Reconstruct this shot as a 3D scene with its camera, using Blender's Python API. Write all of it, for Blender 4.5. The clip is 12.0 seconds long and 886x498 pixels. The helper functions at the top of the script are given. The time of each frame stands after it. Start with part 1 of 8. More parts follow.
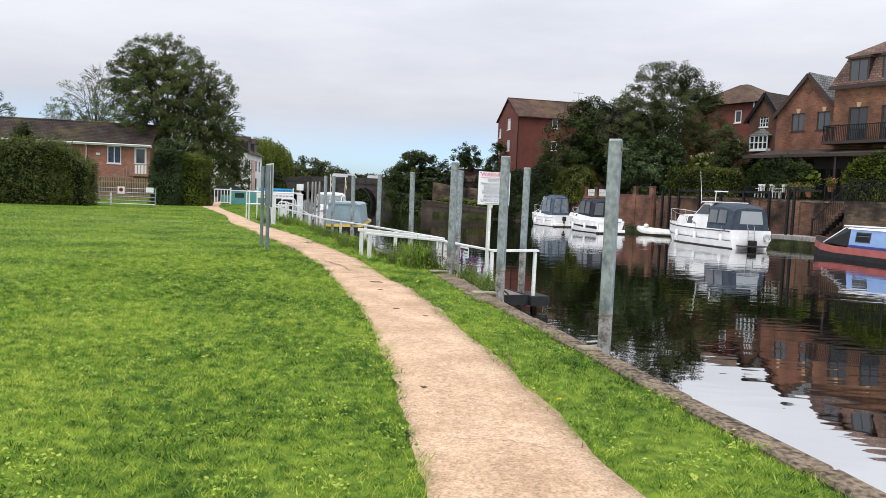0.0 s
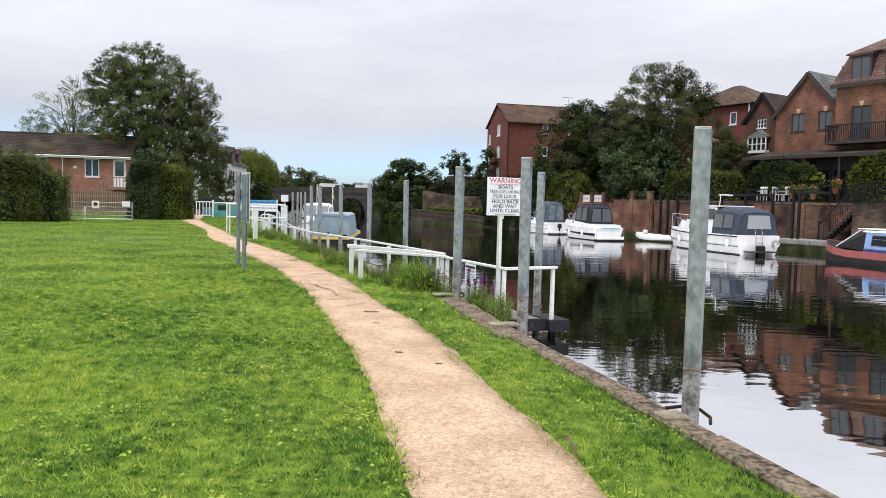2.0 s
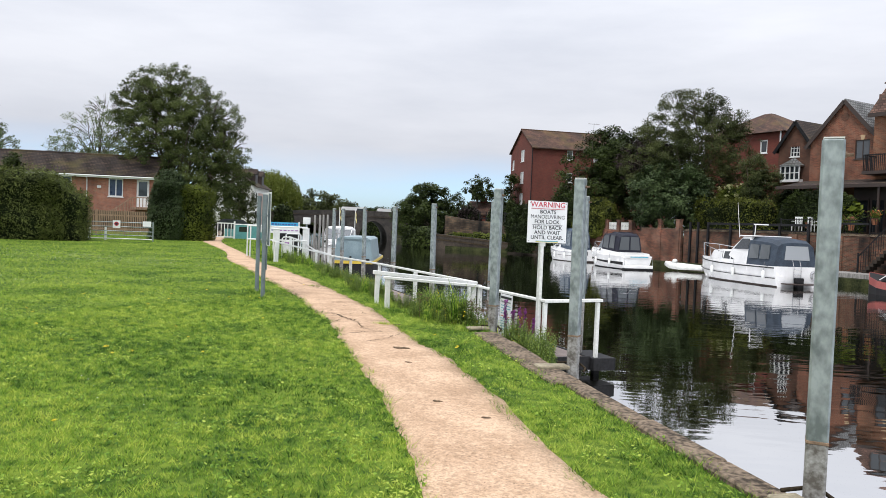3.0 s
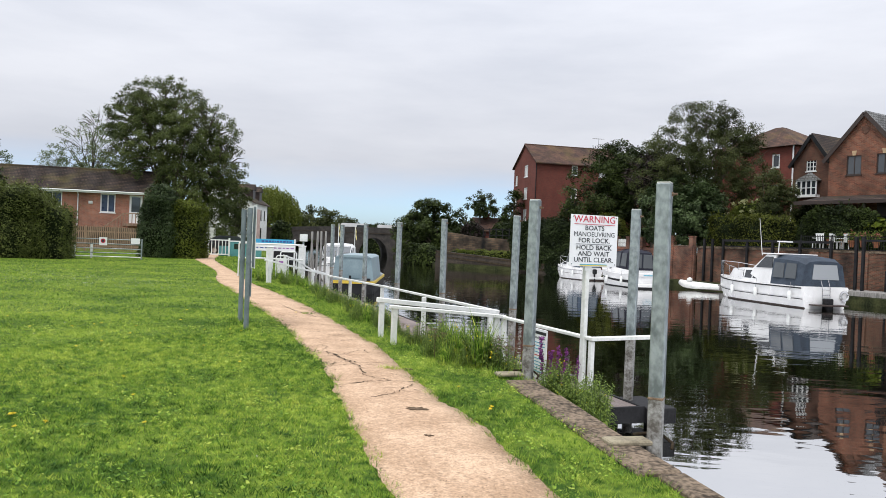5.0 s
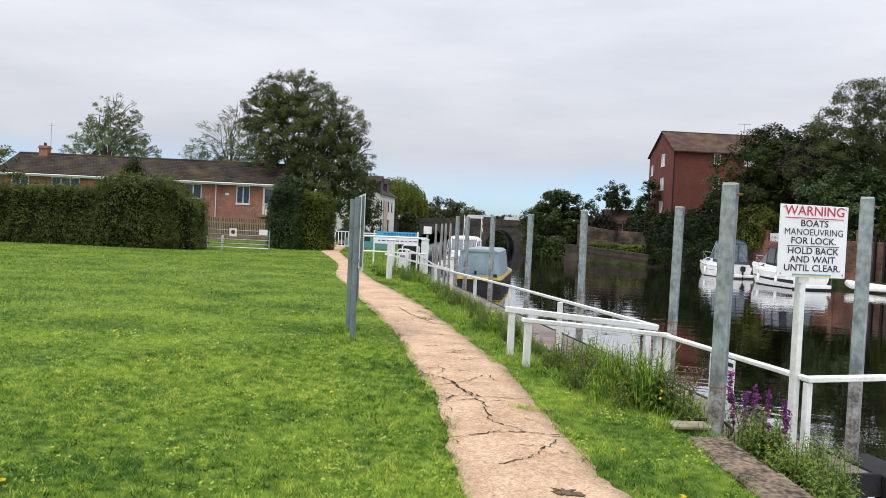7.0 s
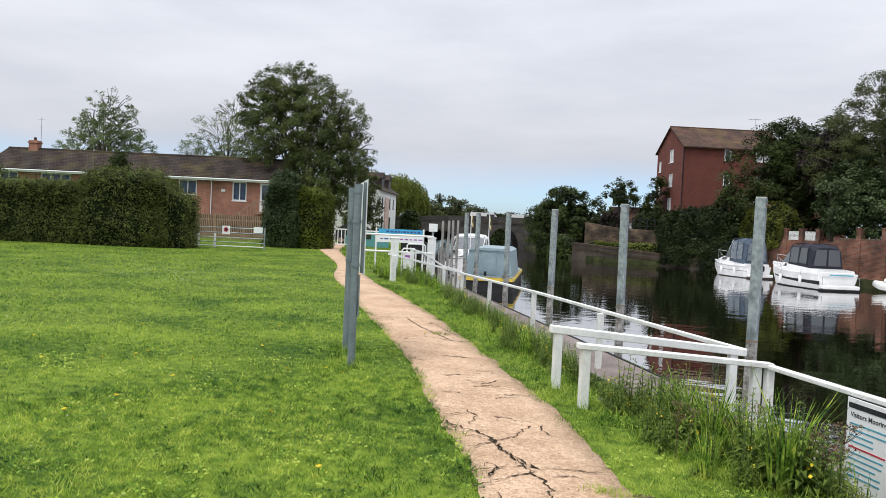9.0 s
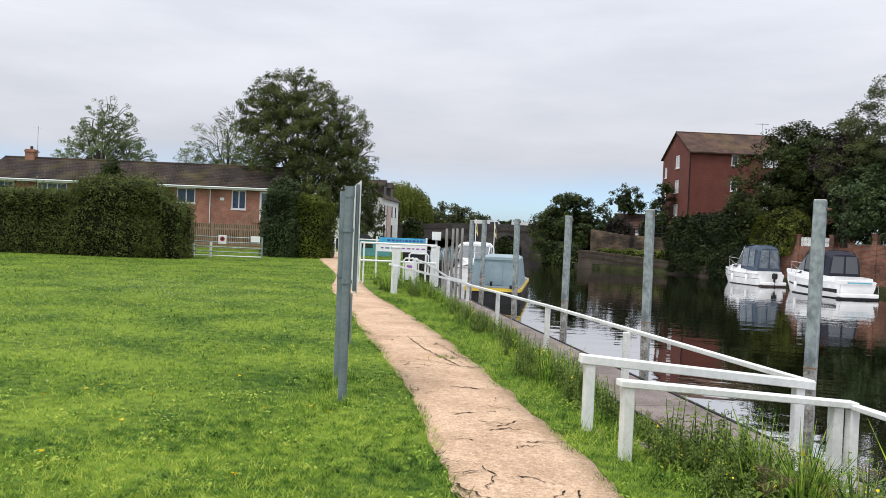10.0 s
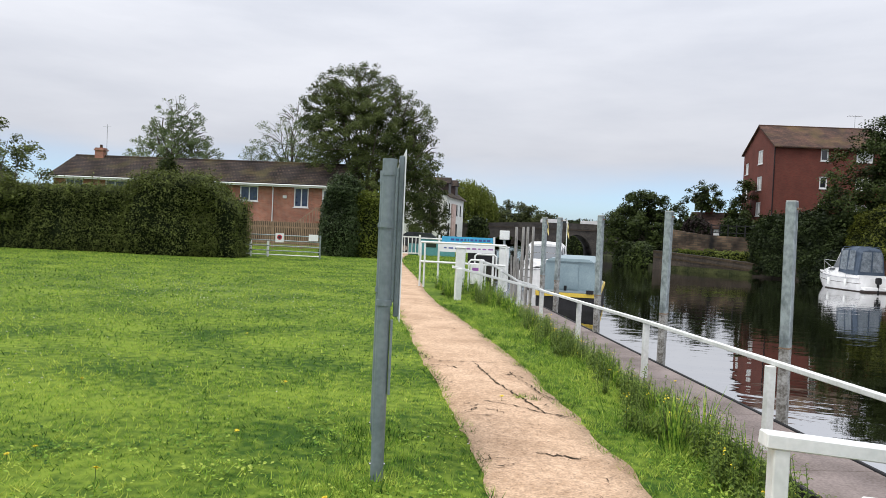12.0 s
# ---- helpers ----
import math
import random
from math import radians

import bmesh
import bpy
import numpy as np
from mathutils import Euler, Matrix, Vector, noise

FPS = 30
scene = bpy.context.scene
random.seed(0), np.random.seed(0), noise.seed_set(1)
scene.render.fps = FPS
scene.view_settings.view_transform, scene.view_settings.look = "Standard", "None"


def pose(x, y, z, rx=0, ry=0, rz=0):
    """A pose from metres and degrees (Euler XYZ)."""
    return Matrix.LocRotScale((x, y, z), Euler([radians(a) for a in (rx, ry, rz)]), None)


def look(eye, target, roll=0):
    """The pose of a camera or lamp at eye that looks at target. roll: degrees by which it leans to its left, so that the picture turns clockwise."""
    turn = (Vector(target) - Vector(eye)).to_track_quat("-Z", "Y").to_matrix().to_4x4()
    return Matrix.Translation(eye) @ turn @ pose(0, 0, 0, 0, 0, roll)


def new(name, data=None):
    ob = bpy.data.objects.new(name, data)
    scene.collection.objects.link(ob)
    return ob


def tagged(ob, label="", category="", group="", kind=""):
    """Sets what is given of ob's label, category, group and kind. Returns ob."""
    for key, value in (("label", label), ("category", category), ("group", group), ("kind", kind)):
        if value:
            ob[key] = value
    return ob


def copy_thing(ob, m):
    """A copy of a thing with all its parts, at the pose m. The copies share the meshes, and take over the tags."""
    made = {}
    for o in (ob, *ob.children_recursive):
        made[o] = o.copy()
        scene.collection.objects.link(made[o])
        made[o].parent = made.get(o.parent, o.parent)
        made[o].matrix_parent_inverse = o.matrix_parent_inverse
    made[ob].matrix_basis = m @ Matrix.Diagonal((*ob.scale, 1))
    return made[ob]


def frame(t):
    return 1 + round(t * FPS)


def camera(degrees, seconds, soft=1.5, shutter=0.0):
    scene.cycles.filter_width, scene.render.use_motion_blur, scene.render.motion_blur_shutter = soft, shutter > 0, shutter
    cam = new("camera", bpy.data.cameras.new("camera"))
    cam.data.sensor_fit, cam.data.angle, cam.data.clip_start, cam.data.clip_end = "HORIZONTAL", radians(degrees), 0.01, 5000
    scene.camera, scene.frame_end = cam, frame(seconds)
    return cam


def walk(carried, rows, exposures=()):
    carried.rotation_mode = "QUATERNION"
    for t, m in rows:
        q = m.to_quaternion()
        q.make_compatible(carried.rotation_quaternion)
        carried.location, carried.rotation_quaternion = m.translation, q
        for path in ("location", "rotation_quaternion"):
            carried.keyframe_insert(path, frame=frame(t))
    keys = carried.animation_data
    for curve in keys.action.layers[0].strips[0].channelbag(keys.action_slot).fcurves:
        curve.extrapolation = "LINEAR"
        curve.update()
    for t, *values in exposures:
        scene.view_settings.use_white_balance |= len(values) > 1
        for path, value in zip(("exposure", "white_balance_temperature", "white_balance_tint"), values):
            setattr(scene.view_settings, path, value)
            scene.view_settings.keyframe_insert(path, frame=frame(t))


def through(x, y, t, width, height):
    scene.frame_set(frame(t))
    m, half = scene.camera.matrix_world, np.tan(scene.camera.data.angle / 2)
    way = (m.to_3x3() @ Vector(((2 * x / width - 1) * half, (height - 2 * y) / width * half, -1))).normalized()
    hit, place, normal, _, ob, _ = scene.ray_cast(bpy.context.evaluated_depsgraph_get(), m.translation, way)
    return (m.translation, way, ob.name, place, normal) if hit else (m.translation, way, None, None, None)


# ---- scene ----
cam = camera(62.7, 12.0, soft=0.5)
PATH = [
    (0, (0.776, 0.596, 1.537), (0.607, 2.583, 1.385), 2.4),
    (0.5, (0.688, 1.061, 1.547), (0.473, 3.041, 1.368), 2.1),
    (1, (0.606, 1.559, 1.584), (0.438, 3.543, 1.398), 1.5),
    (1.5, (0.524, 2.101, 1.582), (0.407, 4.091, 1.419), 1.0),
    (2, (0.34, 2.6, 1.561), (0.201, 4.591, 1.432), 1.4),
    (2.5, (0.188, 3.088, 1.547), (0.003, 5.077, 1.454), 2.1),
    (3, (0.022, 3.606, 1.547), (-0.174, 5.596, 1.485), 2.3),
    (5, (-0.472, 5.76, 1.579), (-0.669, 7.751, 1.562), 2.3),
    (5.5, (-0.553, 6.248, 1.606), (-0.845, 8.227, 1.581), 2.3),
    (6, (-0.659, 6.775, 1.627), (-1.069, 8.732, 1.592), 2.6),
    (6.5, (-0.764, 7.341, 1.638), (-1.278, 9.274, 1.593), 2.6),
    (8.5, (-1.592, 9.45, 1.604), (-2.143, 11.372, 1.536), 2.7),
    (9, (-1.778, 9.977, 1.598), (-2.315, 11.903, 1.538), 2.7),
    (9.5, (-1.965, 10.568, 1.617), (-2.504, 12.494, 1.564), 2.7),
    (10, (-2.155, 11.169, 1.614), (-2.7, 13.092, 1.575), 2.4),
    (10.5, (-2.365, 11.712, 1.624), (-2.919, 13.633, 1.587), 2.5),
    (11, (-2.534, 12.29, 1.62), (-3.105, 14.206, 1.585), 2.5),
    (11.5, (-2.73, 12.784, 1.618), (-3.315, 14.696, 1.579), 2.8),
    (12, (-2.929, 13.393, 1.596), (-3.643, 15.261, 1.547), 2.6),
]
walk(cam, [(t, look(eye, target, roll)) for t, eye, target, roll in PATH], [(0, 0.06), (1.5, 0.10), (3.0, 0.08), (5.5, 0.0), (9.0, -0.02), (12.0, -0.01)])


# ---- sky, sun, exposure ----
def sky_world():
    w = bpy.data.worlds.new("overcast_sky")
    scene.world = w
    w.use_nodes = True
    nt = w.node_tree
    nt.nodes.clear()
    N = nt.nodes.new
    L = nt.links.new
    out, bg = N("ShaderNodeOutputWorld"), N("ShaderNodeBackground")
    tc, sep = N("ShaderNodeTexCoord"), N("ShaderNodeSeparateXYZ")
    L(tc.outputs["Generated"], sep.inputs[0])
    sky = N("ShaderNodeTexSky")
    sky.sky_type, sky.sun_disc = "NISHITA", False
    sky.sun_elevation, sky.sun_rotation = radians(63), radians(207)
    blue = N("ShaderNodeMixRGB")
    blue.blend_type, blue.inputs[0].default_value = "MULTIPLY", 1
    L(sky.outputs[0], blue.inputs[1])
    blue.inputs[2].default_value = (0.125, 0.165, 0.225, 1)
    # the overcast sky is brighter towards the zenith
    up = N("ShaderNodeMapRange")
    up.inputs[1].default_value, up.inputs[2].default_value = 0.0, 1.0
    up.inputs[3].default_value, up.inputs[4].default_value = SKY_LOW, SKY_HIGH
    L(sep.outputs[2], up.inputs[0])
    # flat streaky cloud
    mp = N("ShaderNodeMapping")
    mp.inputs["Scale"].default_value = (1.0, 1.0, 4.5)
    L(tc.outputs["Generated"], mp.inputs[0])
    nz = N("ShaderNodeTexNoise")
    nz.inputs["Scale"].default_value, nz.inputs["Detail"].default_value, nz.inputs["Roughness"].default_value = 2.6, 7, 0.55
    L(mp.outputs[0], nz.inputs[0])
    ramp = N("ShaderNodeValToRGB")
    e = ramp.color_ramp.elements
    e[0].position, e[0].color = 0.30, (0.765, 0.80, 0.895, 1)
    e[1].position, e[1].color = 0.68, (0.955, 0.98, 1.06, 1)
    L(nz.outputs[0], ramp.inputs[0])
    cloud = N("ShaderNodeMixRGB")
    cloud.blend_type, cloud.inputs[0].default_value = "MULTIPLY", 1
    L(ramp.outputs[0], cloud.inputs[1])
    L(up.outputs[0], cloud.inputs[2])
    # a clear strip low down
    cover = N("ShaderNodeMapRange")
    cover.interpolation_type = "SMOOTHSTEP"
    cover.inputs[1].default_value, cover.inputs[2].default_value = 0.035, 0.115
    cover.inputs[3].default_value, cover.inputs[4].default_value = 0.25, 1.0
    add = N("ShaderNodeMath")
    add.operation = "MULTIPLY_ADD"
    L(nz.outputs[0], add.inputs[0])
    add.inputs[1].default_value = 0.07
    L(sep.outputs[2], add.inputs[2])
    sub = N("ShaderNodeMath")
    sub.operation = "SUBTRACT"
    L(add.outputs[0], sub.inputs[0])
    sub.inputs[1].default_value = 0.03
    L(sub.outputs[0], cover.inputs[0])
    mix = N("ShaderNodeMixRGB")
    L(cover.outputs[0], mix.inputs[0])
    L(blue.outputs[0], mix.inputs[1])
    L(cloud.outputs[0], mix.inputs[2])
    L(mix.outputs[0], bg.inputs[0])
    bg.inputs[1].default_value = 1.0
    L(bg.outputs[0], out.inputs[0])


SKY_LOW, SKY_HIGH = 0.66, 1.75
sky_world()
sun = new("sun", bpy.data.lights.new("sun", "SUN"))
sun.data.energy, sun.data.angle, sun.data.color = 2.3, radians(20), (1.0, 0.965, 0.91)
sun.matrix_basis = look((-12, -23, 52), (0, 0, 0))


# ---- mesh helpers ----
def put(name, me, material=None, parent=None, label=""):
    ob = new(name, me)
    if material is not None:
        me.materials.append(material)
    if parent is not None:
        ob.parent = parent
    if label:
        ob["label"] = label
    return ob


def part(name, bm, material, parent=None, label="", smooth=False):
    me = bpy.data.meshes.new(name)
    bmesh.ops.recalc_face_normals(bm, faces=bm.faces)
    bm.to_mesh(me)
    bm.free()
    if smooth:
        me.polygons.foreach_set("use_smooth", [True] * len(me.polygons))
    return put(name, me, material, parent, label)


def thing(name, m, label, category, group=""):
    e = new(name)
    e.empty_display_size = 0.1
    e.matrix_basis = m
    return tagged(e, label, category, group)


def box(bm, x0, x1, y0, y1, z0, z1, bev=0.0, m=None):
    c = Vector(((x0 + x1) / 2, (y0 + y1) / 2, (z0 + z1) / 2))
    t = Matrix.Translation(c) @ Matrix.Diagonal((x1 - x0, y1 - y0, z1 - z0, 1))
    if m is not None:
        t = m @ t
    r = bmesh.ops.create_cube(bm, size=1, matrix=t)
    if bev > 0:
        es = list({e for v in r["verts"] for e in v.link_edges})
        bmesh.ops.bevel(bm, geom=es, offset=bev, segments=1, profile=0.7, affect="EDGES")
    return bm


def boxes(*args, bev=0.0):
    bm = bmesh.new()
    for a in args:
        box(bm, *a, bev=bev)
    return bm


def beam(bm, a, b, w, h, bev=0.0):
    a, b = Vector(a), Vector(b)
    d = b - a
    q = d.to_track_quat("Y", "Z").to_matrix().to_4x4()
    m = Matrix.Translation((a + b) / 2) @ q
    return box(bm, -w / 2, w / 2, -d.length / 2, d.length / 2, -h / 2, h / 2, bev, m)


def tube(bm, pts, radii, seg=8, caps=True):
    pts = [Vector(p) for p in pts]
    if not isinstance(radii, (list, tuple)):
        radii = [radii] * len(pts)
    rings = []
    for i, p in enumerate(pts):
        d = (pts[min(i + 1, len(pts) - 1)] - pts[max(i - 1, 0)]).normalized()
        q = d.to_track_quat("Z", "Y")
        rings.append([bm.verts.new(p + q @ Vector((math.cos(k * math.tau / seg) * radii[i], math.sin(k * math.tau / seg) * radii[i], 0))) for k in range(seg)])
    for r, s in zip(rings, rings[1:]):
        for k in range(seg):
            bm.faces.new((r[k], r[(k + 1) % seg], s[(k + 1) % seg], s[k]))
    if caps:
        bm.faces.new(rings[0][::-1])
        bm.faces.new(rings[-1])
    return bm


def prism(bm, outline, axis, a, b):
    """Extrude a 2D outline along an axis ('x': outline in y,z; 'y': in x,z; 'z': in x,y)."""
    def at(p, v):
        return {"x": (v, p[0], p[1]), "y": (p[0], v, p[1]), "z": (p[0], p[1], v)}[axis]
    lo = [bm.verts.new(at(p, a)) for p in outline]
    hi = [bm.verts.new(at(p, b)) for p in outline]
    n = len(outline)
    bm.faces.new(lo)
    bm.faces.new(hi[::-1])
    for i in range(n):
        bm.faces.new((lo[i], hi[i], hi[(i + 1) % n], lo[(i + 1) % n]))
    return bm


def loft(bm, rings, closed=True, caps=True):
    vs = [[bm.verts.new(p) for p in r] for r in rings]
    n = len(rings[0])
    for r, s in zip(vs, vs[1:]):
        for k in range(n if closed else n - 1):
            bm.faces.new((r[k], r[(k + 1) % n], s[(k + 1) % n], s[k]))
    if caps and closed:
        bm.faces.new(vs[0][::-1])
        bm.faces.new(vs[-1])
    return bm


def fast_mesh(name, verts, per):
    """A mesh of loose polygons, each of `per` corners, from an array of points."""
    verts = np.ascontiguousarray(verts, dtype=np.float32).reshape(-1, 3)
    n = len(verts) // per
    me = bpy.data.meshes.new(name)
    me.vertices.add(len(verts))
    me.vertices.foreach_set("co", verts.ravel())
    me.loops.add(n * per)
    me.loops.foreach_set("vertex_index", np.arange(n * per, dtype=np.int32))
    me.polygons.add(n)
    me.polygons.foreach_set("loop_start", np.arange(0, n * per, per, dtype=np.int32))
    me.update(calc_edges=True)
    return me


# ---- materials ----
def surf(name, c1, c2, scale=1.0, rough=0.8, metal=0.0, fine=40.0, bump=0.25, depth=0.01, fine_mix=0.35, rough_var=0.1, spec=0.5, stretch=None):
    m = bpy.data.materials.new(name)
    m.use_nodes = True
    nt = m.node_tree
    N, L = nt.nodes.new, nt.links.new
    b = nt.nodes["Principled BSDF"]
    tc = N("ShaderNodeTexCoord")
    src = tc.outputs["Object"]
    if stretch:
        mp = N("ShaderNodeMapping")
        mp.inputs["Scale"].default_value = stretch
        L(src, mp.inputs[0])
        src = mp.outputs[0]
    n1, n2 = N("ShaderNodeTexNoise"), N("ShaderNodeTexNoise")
    n1.inputs["Scale"].default_value, n1.inputs["Detail"].default_value = scale, 5
    n2.inputs["Scale"].default_value, n2.inputs["Detail"].default_value = fine, 4
    L(src, n1.inputs[0])
    L(src, n2.inputs[0])
    mx = N("ShaderNodeMath")
    mx.operation = "MULTIPLY_ADD"
    sub = N("ShaderNodeMath")
    sub.operation = "SUBTRACT"
    L(n2.outputs[0], sub.inputs[0])
    sub.inputs[1].default_value = 0.5
    L(sub.outputs[0], mx.inputs[0])
    mx.inputs[1].default_value = fine_mix * 2
    L(n1.outputs[0], mx.inputs[2])
    r = N("ShaderNodeValToRGB")
    e = r.color_ramp.elements
    e[0].position, e[0].color = 0.3, (*c1, 1)
    e[1].position, e[1].color = 0.7, (*c2, 1)
    L(mx.outputs[0], r.inputs[0])
    L(r.outputs[0], b.inputs["Base Color"])
    rr = N("ShaderNodeMapRange")
    rr.inputs[3].default_value, rr.inputs[4].default_value = max(0.02, rough - rough_var), min(1, rough + rough_var)
    L(n1.outputs[0], rr.inputs[0])
    L(rr.outputs[0], b.inputs["Roughness"])
    b.inputs["Metallic"].default_value = metal
    b.inputs["Specular IOR Level"].default_value = spec
    if bump > 0:
        bp = N("ShaderNodeBump")
        bp.inputs["Strength"].default_value, bp.inputs["Distance"].default_value = bump, depth
        L(n2.outputs[0], bp.inputs["Height"])
        L(bp.outputs[0], b.inputs["Normal"])
    return m


def leaf_mat(name, dark, light, rough=0.55, patch=0.35, through=0.25):
    """Leaves: each one its own tone, with slow patches over the crown, some light passing through."""
    m = bpy.data.materials.new(name)
    m.use_nodes = True
    nt = m.node_tree
    N, L = nt.nodes.new, nt.links.new
    b, out = nt.nodes["Principled BSDF"], nt.nodes["Material Output"]
    g, tc, nz = N("ShaderNodeNewGeometry"), N("ShaderNodeTexCoord"), N("ShaderNodeTexNoise")
    nz.inputs["Scale"].default_value, nz.inputs["Detail"].default_value = patch, 3
    L(tc.outputs["Object"], nz.inputs[0])
    a = N("ShaderNodeMath")
    a.operation = "MULTIPLY_ADD"
    L(g.outputs["Random Per Island"], a.inputs[0])
    a.inputs[1].default_value = 0.45
    s = N("ShaderNodeMath")
    s.operation = "MULTIPLY_ADD"
    L(nz.outputs[0], s.inputs[0])
    s.inputs[1].default_value, s.inputs[2].default_value = 1.8, -0.64
    L(s.outputs[0], a.inputs[2])
    mix = N("ShaderNodeMixRGB")
    mix.inputs[1].default_value, mix.inputs[2].default_value = (*dark, 1), (*light, 1)
    mix.use_clamp = True
    L(a.outputs[0], mix.inputs[0])
    L(mix.outputs[0], b.inputs["Base Color"])
    b.inputs["Roughness"].default_value = rough
    b.inputs["Specular IOR Level"].default_value = 0.12
    tr = N("ShaderNodeBsdfTranslucent")
    L(mix.outputs[0], tr.inputs[0])
    ms = N("ShaderNodeMixShader")
    ms.inputs[0].default_value = through
    L(b.outputs[0], ms.inputs[1])
    L(tr.outputs[0], ms.inputs[2])
    L(ms.outputs[0], out.inputs[0])
    return m


def brick_mat(name, c1, c2, mortar, soot=0.25, size=(0.225, 0.075), mort=0.011):
    m = bpy.data.materials.new(name)
    m.use_nodes = True
    nt = m.node_tree
    N, L = nt.nodes.new, nt.links.new
    b = nt.nodes["Principled BSDF"]
    tc, sep, cmb = N("ShaderNodeTexCoord"), N("ShaderNodeSeparateXYZ"), N("ShaderNodeCombineXYZ")
    L(tc.outputs["Object"], sep.inputs[0])
    ad = N("ShaderNodeMath")
    L(sep.outputs[0], ad.inputs[0])
    L(sep.outputs[1], ad.inputs[1])
    L(ad.outputs[0], cmb.inputs[0])
    L(sep.outputs[2], cmb.inputs[1])
    br = N("ShaderNodeTexBrick")
    br.inputs["Scale"].default_value = 1.0
    br.inputs["Brick Width"].default_value, br.inputs["Row Height"].default_value = size
    br.inputs["Mortar Size"].default_value = mort
    br.inputs["Color1"].default_value, br.inputs["Color2"].default_value, br.inputs["Mortar"].default_value = (*c1, 1), (*c2, 1), (*mortar, 1)
    L(cmb.outputs[0], br.inputs[0])
    nz = N("ShaderNodeTexNoise")
    nz.inputs["Scale"].default_value, nz.inputs["Detail"].default_value = 0.7, 8
    L(tc.outputs["Object"], nz.inputs[0])
    mr = N("ShaderNodeMapRange")
    mr.inputs[1].default_value, mr.inputs[2].default_value = 0.3, 0.7
    mr.inputs[3].default_value, mr.inputs[4].default_value = 1 - soot * 2, 1 + soot * 0.5
    L(nz.outputs[0], mr.inputs[0])
    mu = N("ShaderNodeMixRGB")
    mu.blend_type, mu.inputs[0].default_value = "MULTIPLY", 1
    L(br.outputs[0], mu.inputs[1])
    L(mr.outputs[0], mu.inputs[2])
    L(mu.outputs[0], b.inputs["Base Color"])
    b.inputs["Roughness"].default_value = 0.9
    bp = N("ShaderNodeBump")
    bp.inputs["Strength"].default_value, bp.inputs["Distance"].default_value = 0.5, 0.01
    bp.invert = True
    L(br.outputs["Fac"], bp.inputs["Height"])
    L(bp.outputs[0], b.inputs["Normal"])
    return m


def tile_mat(name, c1, c2, moss, row=0.3, amount=0.5):
    """Roof tiles in courses, with moss in patches."""
    m = brick_mat(name, c1, c2, [v * 0.35 for v in c1], 0.3, (0.28, row), 0.03)
    nt = m.node_tree
    N, L = nt.nodes.new, nt.links.new
    b = nt.nodes["Principled BSDF"]
    src = b.inputs["Base Color"].links[0].from_socket
    tc, nz, mr, mix = N("ShaderNodeTexCoord"), N("ShaderNodeTexNoise"), N("ShaderNodeMapRange"), N("ShaderNodeMixRGB")
    nz.inputs["Scale"].default_value, nz.inputs["Detail"].default_value = 0.45, 9
    L(tc.outputs["Object"], nz.inputs[0])
    mr.inputs[1].default_value, mr.inputs[2].default_value = 0.5, 0.72
    mr.inputs[3].default_value, mr.inputs[4].default_value = 0.0, amount
    L(nz.outputs[0], mr.inputs[0])
    L(mr.outputs[0], mix.inputs[0])
    L(src, mix.inputs[1])
    mix.inputs[2].default_value = (*moss, 1)
    L(mix.outputs[0], b.inputs["Base Color"])
    return m


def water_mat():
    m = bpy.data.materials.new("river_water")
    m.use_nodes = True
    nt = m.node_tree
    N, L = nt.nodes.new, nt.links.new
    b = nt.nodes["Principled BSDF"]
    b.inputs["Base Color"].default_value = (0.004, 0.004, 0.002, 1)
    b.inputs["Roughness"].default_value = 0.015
    # IOR far above water's 1.33, to strengthen the sky's reflection
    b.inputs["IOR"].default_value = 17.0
    tc, mp = N("ShaderNodeTexCoord"), N("ShaderNodeMapping")
    mp.inputs["Rotation"].default_value = (0, 0, radians(-20))
    mp.inputs["Scale"].default_value = (0.55, 1.5, 1)
    L(tc.outputs["Object"], mp.inputs[0])
    n1, n2, n3 = (N("ShaderNodeTexNoise") for _ in range(3))
    n1.inputs["Scale"].default_value, n1.inputs["Detail"].default_value = 0.9, 2
    n2.inputs["Scale"].default_value, n2.inputs["Detail"].default_value = 3.4, 2
    n3.inputs["Scale"].default_value, n3.inputs["Detail"].default_value = 0.12, 2
    for n in (n1, n2, n3):
        L(mp.outputs[0], n.inputs[0])
    # calm and ruffled stretches
    mr = N("ShaderNodeMapRange")
    mr.inputs[1].default_value, mr.inputs[2].default_value = 0.35, 0.65
    mr.inputs[3].default_value, mr.inputs[4].default_value = 0.10, 0.5
    L(n3.outputs[0], mr.inputs[0])
    # the reach below the quay lies sheltered, the open river upstream is ruffled
    sep, open_reach = N("ShaderNodeSeparateXYZ"), N("ShaderNodeMapRange")
    L(tc.outputs["Object"], sep.inputs[0])
    open_reach.inputs[1].default_value, open_reach.inputs[2].default_value = 10.0, 34.0
    open_reach.inputs[3].default_value, open_reach.inputs[4].default_value = 0.25, 1.0
    L(sep.outputs[1], open_reach.inputs[0])
    shelter = N("ShaderNodeMath")
    shelter.operation = "MULTIPLY"
    L(mr.outputs[0], shelter.inputs[0])
    L(open_reach.outputs[0], shelter.inputs[1])
    mu = N("ShaderNodeMath")
    mu.operation = "MULTIPLY"
    L(n2.outputs[0], mu.inputs[0])
    L(shelter.outputs[0], mu.inputs[1])
    ad = N("ShaderNodeMath")
    L(n1.outputs[0], ad.inputs[0])
    L(mu.outputs[0], ad.inputs[1])
    bp = N("ShaderNodeBump")
    bp.inputs["Strength"].default_value, bp.inputs["Distance"].default_value = 1.0, 0.0075
    L(ad.outputs[0], bp.inputs["Height"])
    L(bp.outputs[0], b.inputs["Normal"])
    return m


